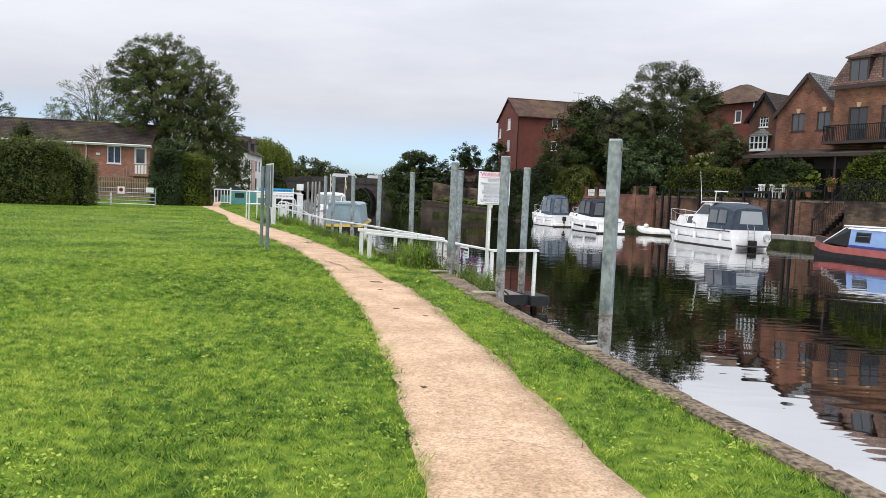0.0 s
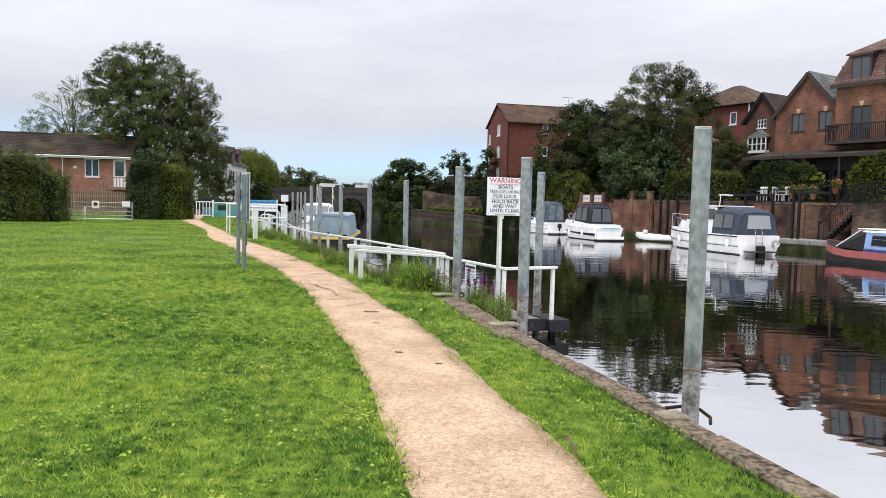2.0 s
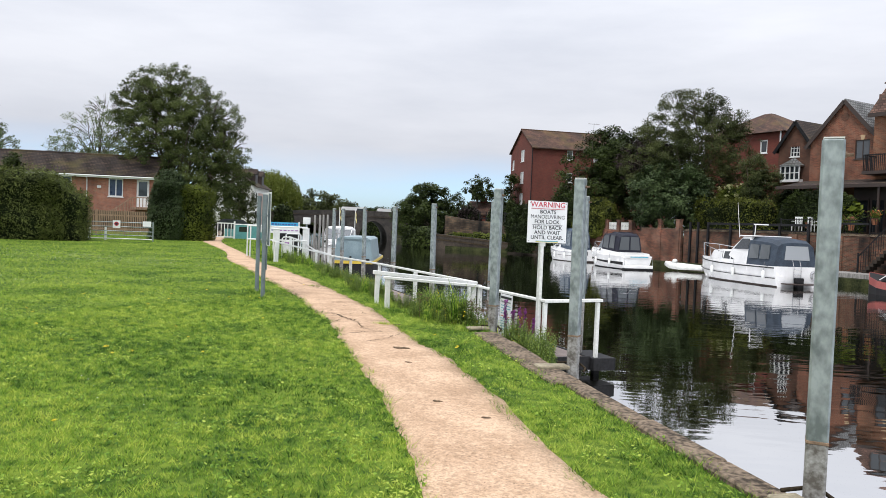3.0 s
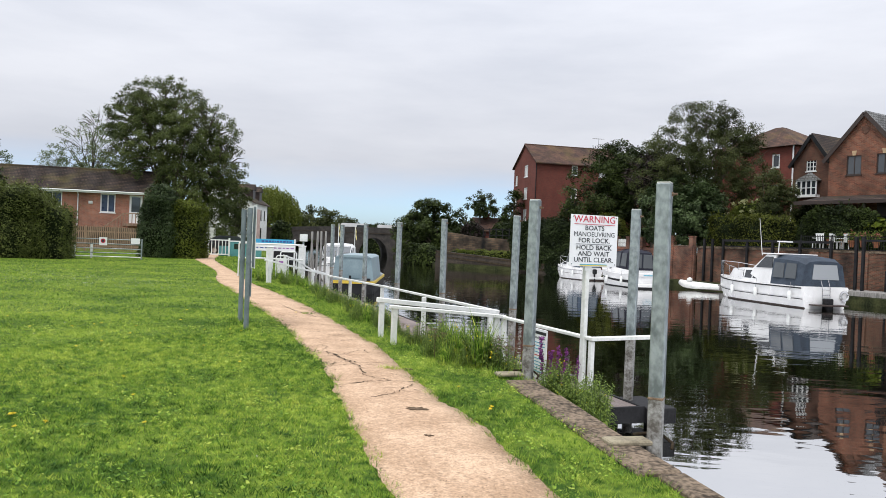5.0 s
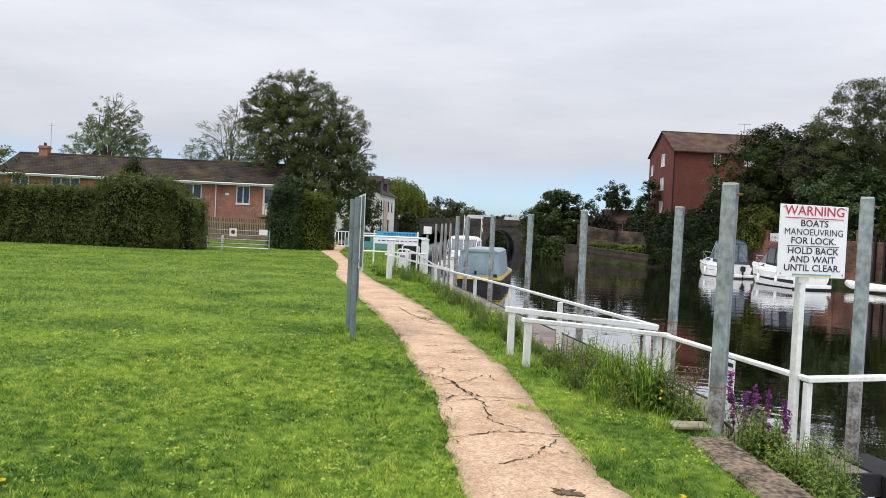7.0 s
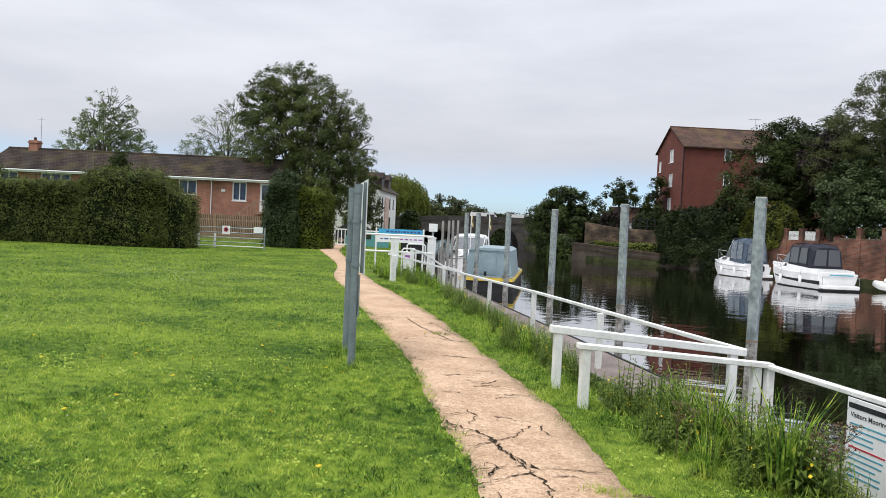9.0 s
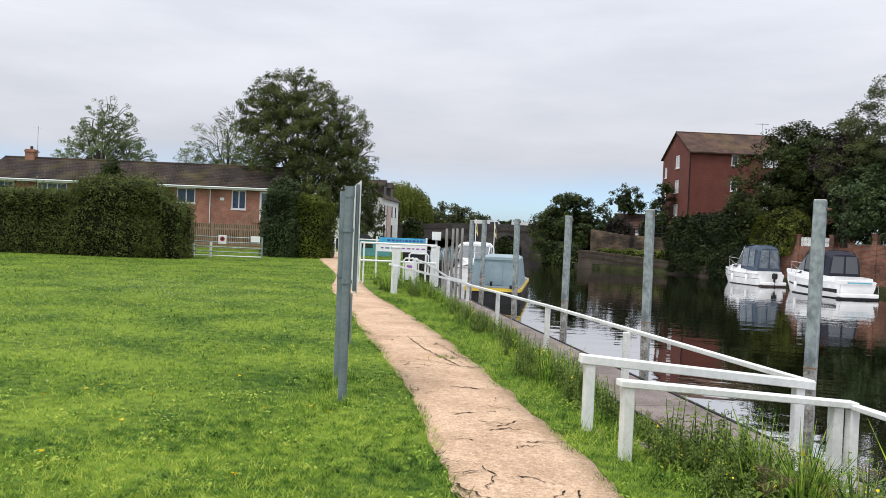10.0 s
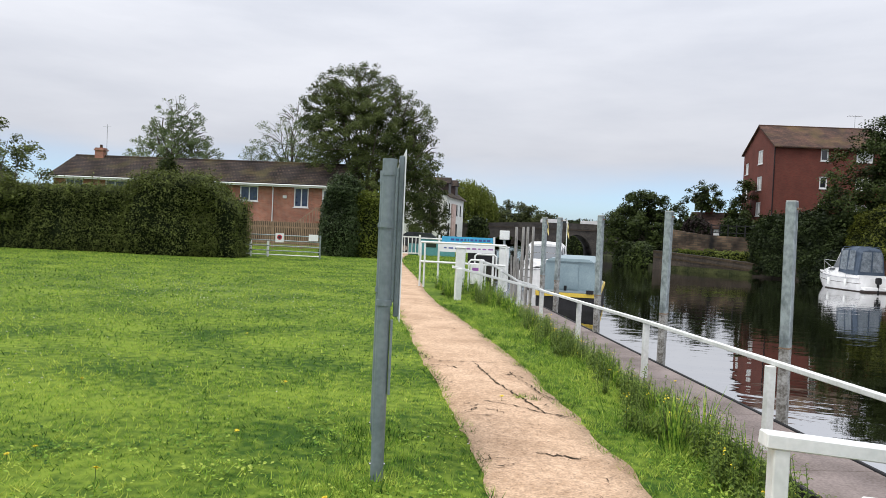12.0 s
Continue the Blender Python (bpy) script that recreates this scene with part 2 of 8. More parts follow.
def glass_mat(name, tint=(0.02, 0.025, 0.03), rough=0.05):
    m = bpy.data.materials.new(name)
    m.use_nodes = True
    b = m.node_tree.nodes["Principled BSDF"]
    b.inputs["Base Color"].default_value = (*tint, 1)
    b.inputs["Roughness"].default_value = rough
    b.inputs["Specular IOR Level"].default_value = 0.8
    return m


def grass_mat(name, slow, lush=1.0):
    """Grass: cool dark tufts, mid green and dry yellow-green patches at two sizes, each blade its own tone."""
    m = leaf_mat(name, (0.016, 0.055, 0.010), (0.30, 0.40, 0.050), 0.55, slow, 0.4)
    nt = m.node_tree
    N, L = nt.nodes.new, nt.links.new
    mix = next(n for n in nt.nodes if n.type == "MIX_RGB")
    old = mix.inputs[0].links[0].from_socket
    tc, nz, mp = N("ShaderNodeTexCoord"), N("ShaderNodeTexNoise"), N("ShaderNodeMapping")
    mp.inputs["Scale"].default_value = (0.8, 1.1, 1.0)
    L(tc.outputs["Object"], mp.inputs[0])
    nz.inputs["Scale"].default_value, nz.inputs["Detail"].default_value, nz.inputs["Roughness"].default_value = 9.0, 6, 0.62
    L(mp.outputs[0], nz.inputs[0])
    a, s = N("ShaderNodeMath"), N("ShaderNodeMath")
    a.operation = s.operation = "MULTIPLY_ADD"
    L(nz.outputs[0], a.inputs[0])
    a.inputs[1].default_value, a.inputs[2].default_value = 3.3, -1.50
    L(old, s.inputs[0])
    s.inputs[1].default_value = 0.78
    L(a.outputs[0], s.inputs[2])
    ramp = N("ShaderNodeValToRGB")
    e = ramp.color_ramp.elements
    e[0].position, e[0].color = 0.05, (0.018, 0.060, 0.011, 1)
    e[1].position, e[1].color = 0.95, (0.52 * lush ** 2, 0.58 * lush, 0.11, 1)
    k = e.new(0.42)
    k.color = (0.148 * lush, 0.275 * lush, 0.040, 1)
    k = e.new(0.68)
    k.color = (0.32 * lush ** 1.5, 0.455 * lush, 0.062, 1)
    L(s.outputs[0], ramp.inputs[0])
    for n in nt.nodes:
        for i in n.inputs:
            if i.links and i.links[0].from_node == mix:
                L(ramp.outputs[0], i)
    return m


def path_mat():
    """Tan rolled aggregate: slow stains, and light and dark grains a few millimetres across."""
    m = surf("path_aggregate", (0.40, 0.268, 0.172), (0.60, 0.425, 0.292), 1.7, 0.95, fine=22, bump=0, fine_mix=0.4, spec=0.2)
    nt = m.node_tree
    N, L = nt.nodes.new, nt.links.new
    b = nt.nodes["Principled BSDF"]
    src = b.inputs["Base Color"].links[0].from_socket
    tc, grain, mid = N("ShaderNodeTexCoord"), N("ShaderNodeTexVoronoi"), N("ShaderNodeTexNoise")
    grain.inputs["Scale"].default_value = 95
    mid.inputs["Scale"].default_value, mid.inputs["Detail"].default_value = 55, 5
    L(tc.outputs["Object"], grain.inputs["Vector"])
    L(tc.outputs["Object"], mid.inputs[0])
    bw, tone, dark = N("ShaderNodeSeparateXYZ"), N("ShaderNodeMapRange"), N("ShaderNodeMapRange")
    L(grain.outputs["Color"], bw.inputs[0])
    L(bw.outputs[0], tone.inputs[0])
    tone.inputs[1].default_value, tone.inputs[2].default_value = 0.0, 1.0
    tone.inputs[3].default_value, tone.inputs[4].default_value = 0.82, 1.14
    L(mid.outputs[0], dark.inputs[0])
    dark.inputs[1].default_value, dark.inputs[2].default_value = 0.34, 0.52
    dark.inputs[3].default_value, dark.inputs[4].default_value = 0.70, 1.04
    for o in (tone.outputs[0], dark.outputs[0]):
        mu = N("ShaderNodeMixRGB")
        mu.blend_type, mu.inputs[0].default_value = "MULTIPLY", 1
        L(src, mu.inputs[1])
        L(o, mu.inputs[2])
        src = mu.outputs[0]
    L(src, b.inputs["Base Color"])
    bp = N("ShaderNodeBump")
    bp.inputs["Strength"].default_value, bp.inputs["Distance"].default_value = 0.7, 0.006
    L(mid.outputs[0], bp.inputs["Height"])
    L(bp.outputs[0], b.inputs["Normal"])
    return m


M_LAWN = surf("lawn_ground", (0.030, 0.070, 0.009), (0.16, 0.225, 0.028), 0.8, 0.95, fine=9, bump=0.6, depth=0.04, fine_mix=0.5, spec=0.1)
M_BLADE = grass_mat("grass_blades", 0.45)
M_PATH = path_mat()
M_STONE = surf("coping_stone", (0.042, 0.033, 0.024), (0.235, 0.180, 0.130), 3.2, 0.95, fine=24, bump=0.8, depth=0.015, fine_mix=0.6, spec=0.2)
M_EARTH = surf("bank_earth", (0.012, 0.016, 0.007), (0.05, 0.055, 0.022), 1.2, 1.0, fine=9, bump=0.6, depth=0.05, spec=0.1)
M_SOIL = surf("dark_soil", (0.02, 0.016, 0.01), (0.06, 0.045, 0.03), 4, 1.0, fine=40, spec=0.1)
M_GALV = surf("galvanised_steel", (0.165, 0.195, 0.20), (0.37, 0.42, 0.43), 5, 0.5, 0.45, fine=22, bump=0.1, depth=0.003, fine_mix=0.45, stretch=(1, 1, 0.6))
M_ORANGE_RUST = surf("orange_rust", (0.11, 0.070, 0.045), (0.30, 0.21, 0.14), 14, 0.9, 0.1, fine=50, bump=0.3)
M_GREYPOST = surf("grey_painted_steel", (0.13, 0.165, 0.185), (0.20, 0.24, 0.26), 4, 0.45, 0.1, fine=30, bump=0.05)
M_RUST = surf("rusty_stain", (0.11, 0.10, 0.085), (0.40, 0.40, 0.385), 8, 0.8, 0.2, fine=40, bump=0.2)
M_WHITE = surf("white_paint", (0.62, 0.64, 0.63), (0.82, 0.83, 0.82), 3, 0.5, fine=25, bump=0.1, depth=0.004, fine_mix=0.25)
M_WHITEW = surf("weathered_white_paint", (0.60, 0.61, 0.58), (0.80, 0.81, 0.79), 3, 0.6, fine=24, bump=0.15, depth=0.004, fine_mix=0.25)
M_GEL = surf("white_gelcoat", (0.66, 0.66, 0.66), (0.80, 0.80, 0.80), 1.5, 0.25, fine=20, bump=0.0, fine_mix=0.15)
M_BLACK = surf("black_paint", (0.006, 0.006, 0.007), (0.018, 0.018, 0.02), 4, 0.6, fine=30, bump=0.05, spec=0.25)
M_DECK = surf("pontoon_deck", (0.12, 0.095, 0.085), (0.25, 0.205, 0.19), 1.5, 0.9, fine=35, bump=0.3, depth=0.004)
M_WOOD = surf("weathered_wood", (0.15, 0.145, 0.135), (0.36, 0.345, 0.33), 4, 0.9, fine=30, bump=0.4, depth=0.006, stretch=(3, 3, 0.5))
M_BROWNWOOD = surf("brown_timber", (0.20, 0.13, 0.085), (0.36, 0.25, 0.17), 3, 0.9, fine=30, bump=0.3, stretch=(3, 3, 0.6))
M_BARK = surf("bark", (0.035, 0.028, 0.02), (0.12, 0.10, 0.075), 4, 1.0, fine=14, bump=0.8, depth=0.03, stretch=(2, 2, 0.5))
M_BRICK_RED = brick_mat("red_brick", (0.135, 0.030, 0.020), (0.175, 0.040, 0.027), (0.13, 0.055, 0.04), 0.12)
M_BRICK_OR = brick_mat("orange_brick", (0.28, 0.110, 0.055), (0.15, 0.055, 0.03), (0.20, 0.135, 0.09), 0.32)
M_BRICK_GABLE = brick_mat("red_orange_brick", (0.27, 0.095, 0.052), (0.14, 0.048, 0.030), (0.20, 0.13, 0.09), 0.3)
M_BRICK_BUNG = brick_mat("bungalow_brick", (0.48, 0.175, 0.105), (0.31, 0.105, 0.066), (0.36, 0.26, 0.20), 0.22)
M_BRICK_WALL = brick_mat("garden_wall_brick", (0.30, 0.10, 0.055), (0.13, 0.045, 0.03), (0.24, 0.18, 0.13), 0.42)
M_BRICK_BUFF = brick_mat("old_stone_wall", (0.20, 0.13, 0.078), (0.075, 0.048, 0.032), (0.10, 0.08, 0.055), 0.5, (0.42, 0.19), 0.03)
M_BRICK_PATIO = brick_mat("stained_red_brick", (0.23, 0.085, 0.048), (0.085, 0.045, 0.030), (0.17, 0.13, 0.09), 0.5)
M_BRICK_DARK = brick_mat("dark_brick", (0.155, 0.062, 0.038), (0.10, 0.04, 0.026), (0.12, 0.08, 0.055), 0.3)
M_BRIDGE = surf("bridge_stone", (0.016, 0.015, 0.014), (0.060, 0.052, 0.046), 1.2, 0.95, fine=8, bump=0.5, depth=0.05)
M_RIVWALL = surf("river_wall_concrete", (0.014, 0.011, 0.008), (0.056, 0.042, 0.030), 0.9, 0.95, fine=8, bump=0.4, depth=0.03)
M_TILE_BR = tile_mat("brown_roof_tiles", (0.030, 0.018, 0.013), (0.085, 0.052, 0.038), (0.13, 0.105, 0.022), 0.15, 0.4)
M_TILE_RED = tile_mat("red_roof_tiles", (0.135, 0.064, 0.040), (0.060, 0.028, 0.019), (0.16, 0.11, 0.025), 0.18, 0.45)
M_SLATE = tile_mat("slate_roof", (0.16, 0.165, 0.17), (0.24, 0.245, 0.25), (0.10, 0.10, 0.07), 0.22, 0.4)
M_TILE_PINK = tile_mat("plain_clay_tiles", (0.24, 0.130, 0.100), (0.10, 0.056, 0.046), (0.15, 0.13, 0.09), 0.18, 0.5)
M_GLASS = glass_mat("window_glass")
M_CURTAIN = surf("net_curtain", (0.42, 0.43, 0.43), (0.6, 0.6, 0.6), 6, 0.9, fine=20, bump=0)
M_BLUEGLASS = surf("blue_blind", (0.02, 0.035, 0.08), (0.05, 0.08, 0.14), 3, 0.3, fine=20, bump=0)
M_LEAF_ASH = leaf_mat("ash_leaves", (0.014, 0.026, 0.007), (0.150, 0.182, 0.056), 0.5, 0.45, 0.25)
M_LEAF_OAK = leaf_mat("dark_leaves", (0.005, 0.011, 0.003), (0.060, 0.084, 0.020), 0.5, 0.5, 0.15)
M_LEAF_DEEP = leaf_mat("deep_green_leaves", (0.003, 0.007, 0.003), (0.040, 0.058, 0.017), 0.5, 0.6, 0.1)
M_LEAF_THIN = leaf_mat("grey_green_leaves", (0.045, 0.072, 0.03), (0.23, 0.28, 0.13), 0.6, 0.3, 0.35)
M_LEAF_HEDGE = leaf_mat("hedge_leaves", (0.008, 0.015, 0.004), (0.195, 0.232, 0.060), 0.5, 3.4, 0.25)
M_LEAF_PRIVET = leaf_mat("yellow_green_leaves", (0.05, 0.08, 0.008), (0.24, 0.27, 0.03), 0.55, 0.8, 0.25)
M_LEAF_WILLOW = leaf_mat("willow_leaves", (0.06, 0.09, 0.012), (0.22, 0.25, 0.055), 0.55, 0.4, 0.3)
M_LEAF_LAUREL = leaf_mat("laurel_leaves", (0.008, 0.018, 0.006), (0.10, 0.142, 0.056), 0.35, 0.5, 0.1)
M_LEAF_BIRCH = leaf_mat("birch_leaves", (0.013, 0.022, 0.006), (0.105, 0.122, 0.042), 0.5, 0.4, 0.25)
M_LEAF_LAUREL2 = leaf_mat("olive_leaves", (0.006, 0.012, 0.003), (0.150, 0.168, 0.028), 0.5, 0.9, 0.18)
M_LEAF_PURPLE = leaf_mat("copper_leaves", (0.012, 0.010, 0.010), (0.05, 0.035, 0.03), 0.5, 0.5, 0.15)
M_WEED = leaf_mat("weed_leaves", (0.032, 0.072, 0.014), (0.29, 0.385, 0.075), 0.5, 2.0, 0.35)
M_LEAF_BOX = leaf_mat("box_leaves", (0.010, 0.022, 0.004), (0.165, 0.200, 0.026), 0.5, 1.0, 0.2)
M_PALE_FLOWER = leaf_mat("pale_flowers", (0.26, 0.28, 0.12), (0.55, 0.55, 0.32), 0.6, 1.0, 0.3)
M_CANVAS_NAVY = surf("navy_canvas", (0.005, 0.006, 0.014), (0.013, 0.015, 0.030), 3, 0.8, fine=30, bump=0.1)
M_CANVAS_GREY = surf("grey_blue_canvas", (0.028, 0.045, 0.072), (0.066, 0.094, 0.135), 2.5, 0.75, fine=30, bump=0.1)
M_CANVAS_SLATE = surf("slate_blue_canvas", (0.018, 0.028, 0.044), (0.042, 0.060, 0.086), 2.5, 0.75, fine=30, bump=0.1)
M_CLEAR = glass_mat("clear_plastic_window", (0.32, 0.34, 0.36), 0.12)
M_DULLCLEAR = glass_mat("smoky_plastic_window", (0.10, 0.11, 0.12), 0.1)
M_CHROME = surf("bright_metal", (0.5, 0.5, 0.5), (0.65, 0.65, 0.65), 3, 0.25, 0.9, fine=20, bump=0)
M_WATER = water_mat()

# ---- the lie of the land ----
WATER = -0.80
# rows from behind the walker to beyond the bridge: near bank top, near bank toe, far bank edge
NEAR = [(100, -300), (15.3, -34), (5.9, -5), (2.87, 4.61), (1.56, 8.55), (0.80, 10.9), (-0.22, 14.31), (-1.25, 15.7), (-2.25, 17.3), (-3.15, 19.5),
        (-4.2, 22), (-5.8, 25.5), (-7.7, 29.5), (-10, 34), (-16.5, 54), (-26.5, 85), (-35, 112), (-75, 240), (-500, 1600)]
TOE = [(100, -300), (15.3, -34), (5.9, -5), (2.87, 4.61), (1.56, 8.55), (0.80, 10.9), (-0.20, 14.35), (-0.35, 16.3), (-1.25, 18.2), (-2.2, 20.2),
       (-3.2, 22.4), (-4.9, 25.9), (-6.8, 29.9), (-9.6, 34), (-16.4, 54), (-26.4, 85), (-34.9, 112), (-75, 240), (-500, 1600)]
FAR = [(220, -260), (75, -20), (42, 0), (34, 14), (30, 22), (27.5, 27), (25.5, 31), (23.5, 35), (21.5, 39), (19.5, 42.8),
       (17.5, 46.5), (14.5, 51.5), (11.5, 57.5), (6.2, 66.9), (0.9, 72.6), (-8.3, 78.3), (-19, 112), (-52, 240), (-460, 1600)]


def land():
    bm = bmesh.new()
    rows = []
    n = len(NEAR)
    for i, (a, t, f) in enumerate(zip(NEAR, TOE, FAR)):
        yl = (-1400, -900, -300, -60, -20, 0, 15, 25, 30, 35, 40, 45, 52, 62, 85, 120, 200, 500, 1900)[i]
        yr = (-1200, -500, -150, -40, -10, 5, 15, 22, 30, 38, 46, 55, 65, 85, 110, 140, 200, 450, 1800)[i]
        back = Vector((f[0], f[1])) + Vector((0.83, 0.56)) * 2.2
        back2 = back + Vector((0.83, 0.56)) * 0.4
        rows.append([(-1500, yl, 0.0), (a[0] * 0.6 - 40 * 0.4 if i > 1 else a[0] - 60, a[1] + 2, 0.0), (a[0] - 0.4, a[1], 0.0), (a[0], a[1], -0.02), (t[0], t[1], -0.75), (t[0], t[1], -2.6),
                     (f[0], f[1], -2.6), (f[0], f[1], -0.42), (back.x, back.y, -0.40), (back2.x + 6, back2.y + 4, -0.3), (back2.x + 30, back2.y + 18, 1.2), (1500, yr, 1.5)])
    vs = [[bm.verts.new(p) for p in r] for r in rows]
    for r, s in zip(vs, vs[1:]):
        for k in range(len(r) - 1):
            bm.faces.new((r[k], r[k + 1], s[k + 1], s[k])).material_index = 1 if k >= 3 else 0
    ob = part("ground", bm, M_LAWN)
    ob.data.materials.append(M_EARTH)
    return tagged(ob, "mown lawn and riverbanks reaching to the horizon", "ground", kind="structure")


land()
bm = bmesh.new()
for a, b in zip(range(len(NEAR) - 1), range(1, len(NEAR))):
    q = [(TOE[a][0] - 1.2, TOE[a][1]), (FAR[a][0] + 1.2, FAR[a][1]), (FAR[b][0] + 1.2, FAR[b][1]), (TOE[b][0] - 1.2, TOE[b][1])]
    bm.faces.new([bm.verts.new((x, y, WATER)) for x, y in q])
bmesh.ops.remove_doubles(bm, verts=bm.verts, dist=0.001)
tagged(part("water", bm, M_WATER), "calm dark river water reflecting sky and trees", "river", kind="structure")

PATH_L = [(2.2, -6), (1.25, 0.6), (0.35, 4.53), (-0.18, 6.82), (-1.01, 9.7), (-1.67, 11.5), (-2.23, 13.02), (-2.86, 14.75), (-3.46, 16), (-4.4, 18.1), (-5.2, 19.65),
          (-6.74, 22.5), (-8.70, 26.2), (-10.70, 30.0), (-13.3, 36), (-18.75, 46.2), (-22.6, 54), (-25.4, 62)]
PATH_R = [(3.9, -6), (2.55, 0.6), (1.46, 4.75), (0.90, 6.85), (-0.05, 10.1), (-0.64, 11.88), (-1.18, 13.1), (-1.87, 14.85), (-2.42, 16.35), (-3.35, 18.3), (-4.1, 19.9),
          (-5.45, 22.6), (-7.4, 26.1), (-9.5, 29.8), (-12.0, 35), (-17.4, 45.8), (-20.6, 53.6), (-23.3, 62)]


def resample(pts, step):
    out = [Vector(pts[0])]
    for a, b in zip(pts, pts[1:]):
        a, b = Vector(a), Vector(b)
        k = max(1, round((b - a).length / step))
        out += [a.lerp(b, (j + 1) / k) for j in range(k)]
    return out


def smooth_line(pts, n):
    """A soft curve through points (Catmull-Rom), n steps a span."""
    p = [Vector(q) for q in pts]
    p = [p[0] * 2 - p[1]] + p + [p[-1] * 2 - p[-2]]
    out = []
    for i in range(1, len(p) - 2):
        for j in range(n):
            t = j / n
            out.append(0.5 * ((2 * p[i]) + (p[i + 1] - p[i - 1]) * t + (2 * p[i - 1] - 5 * p[i] + 4 * p[i + 1] - p[i + 2]) * t * t + (3 * p[i] - p[i - 1] - 3 * p[i + 1] + p[i + 2]) * t ** 3))
    return out + [p[-2]]


def footpath():
    rng = random.Random(4)
    bm = bmesh.new()
    L, R = smooth_line(PATH_L, 14), smooth_line(PATH_R, 14)
    rows = []
    for i, (a, b) in enumerate(zip(L, R)):
        w = (b - a).normalized()
        j = 0.018
        a2 = a + w * (rng.uniform(-j, j) + 0.05 * noise.noise((i * 0.21, 1, 0)))
        b2 = b + w * (rng.uniform(-j, j) + 0.06 * noise.noise((i * 0.19, 7, 0)))
        row = [(a2.x, a2.y, -0.03)]
        for k in range(5):
            p = a2.lerp(b2, k / 4)
            row.append((p.x, p.y, (0.012 if k in (0, 4) else 0.028) + 0.002 * noise.noise((p.x, p.y, 3))))
        row.append((b2.x, b2.y, -0.03))
        rows.append(row)
    loft(bm, rows, closed=False)
    return tagged(part("footpath", bm, M_PATH, smooth=True), "worn tan concrete riverside footpath with cracks", "path", kind="structure")


footpath()


# ---- plants ----
def unit(v):
    return v / np.maximum(np.linalg.norm(v, axis=1, keepdims=True), 1e-6)


def leaf_quads(rng, centres, size, up=0.35, aspect=0.55, out=None):
    n = len(centres)
    nrm = rng.normal(size=(n, 3))
    nrm[:, 2] = np.abs(nrm[:, 2]) + up
    if out is not None:
        nrm += out * 0.9
    nrm = unit(nrm)
    t = unit(np.cross(nrm, rng.normal(size=(n, 3))))
    b = np.cross(nrm, t)
    s = (size * rng.uniform(0.55, 1.35, size=(n, 1)))
    v = np.stack([centres - t * s * 0.5, centres + b * s * aspect * 0.5, centres + t * s * 0.5 - nrm * s * 0.12, centres - b * s * aspect * 0.5], axis=1)
    return v.reshape(-1, 3)


def crown_points(rng, blobs, n, tufts, tuft_r, fill=0.25):
    """Points in small tufts spread over and inside a few large egg shapes, so that the outline is uneven and has gaps."""
    blobs = np.array(blobs, dtype=float)
    vol = blobs[:, 3] * blobs[:, 4] * blobs[:, 5]
    pick = rng.choice(len(blobs), size=tufts, p=vol ** 0.7 / (vol ** 0.7).sum())
    d = unit(rng.normal(size=(tufts, 3)))
    r = np.where(rng.random(tufts) < fill, rng.uniform(0.2, 0.8, tufts), rng.uniform(0.82, 1.06, tufts))
    tc = blobs[pick, :3] + d * r[:, None] * blobs[pick, 3:]
    tr = tuft_r * rng.uniform(0.5, 1.4, tufts)
    k = rng.choice(tufts, size=n, p=tr ** 2 / (tr ** 2).sum())
    e = unit(rng.normal(size=(n, 3))) * (rng.random((n, 1)) ** 0.5)
    e[:, 2] *= 0.75
    return tc[k] + e * tr[k][:, None], d[k]


def limb_mesh(bm, rng, base, tips, r0, fork, seg=7):
    """A tapered trunk from base to the fork, and a bent limb to each tip."""
    base, fork = Vector(base), Vector(fork)
    mid = base.lerp(fork, 0.5) + Vector((rng.uniform(-1, 1), rng.uniform(-1, 1), 0)) * r0 * 0.6
    tube(bm, [base - Vector((0, 0, 0.2)), base + Vector((0, 0, 0.25)), mid, fork], [r0 * 1.5, r0 * 1.1, r0 * 0.85, r0 * 0.7], seg)
    for t in tips:
        t = Vector(t)
        d = t - fork
        k = fork + d * 0.45 + Vector((rng.uniform(-1, 1), rng.uniform(-1, 1), rng.uniform(0.1, 1))) * d.length * 0.12
        tube(bm, [fork - Vector((0, 0, r0 * 0.4)), fork + d * 0.12, k, t], [r0 * 0.55, r0 * 0.42, r0 * 0.25, r0 * 0.06], 5)
    return bm


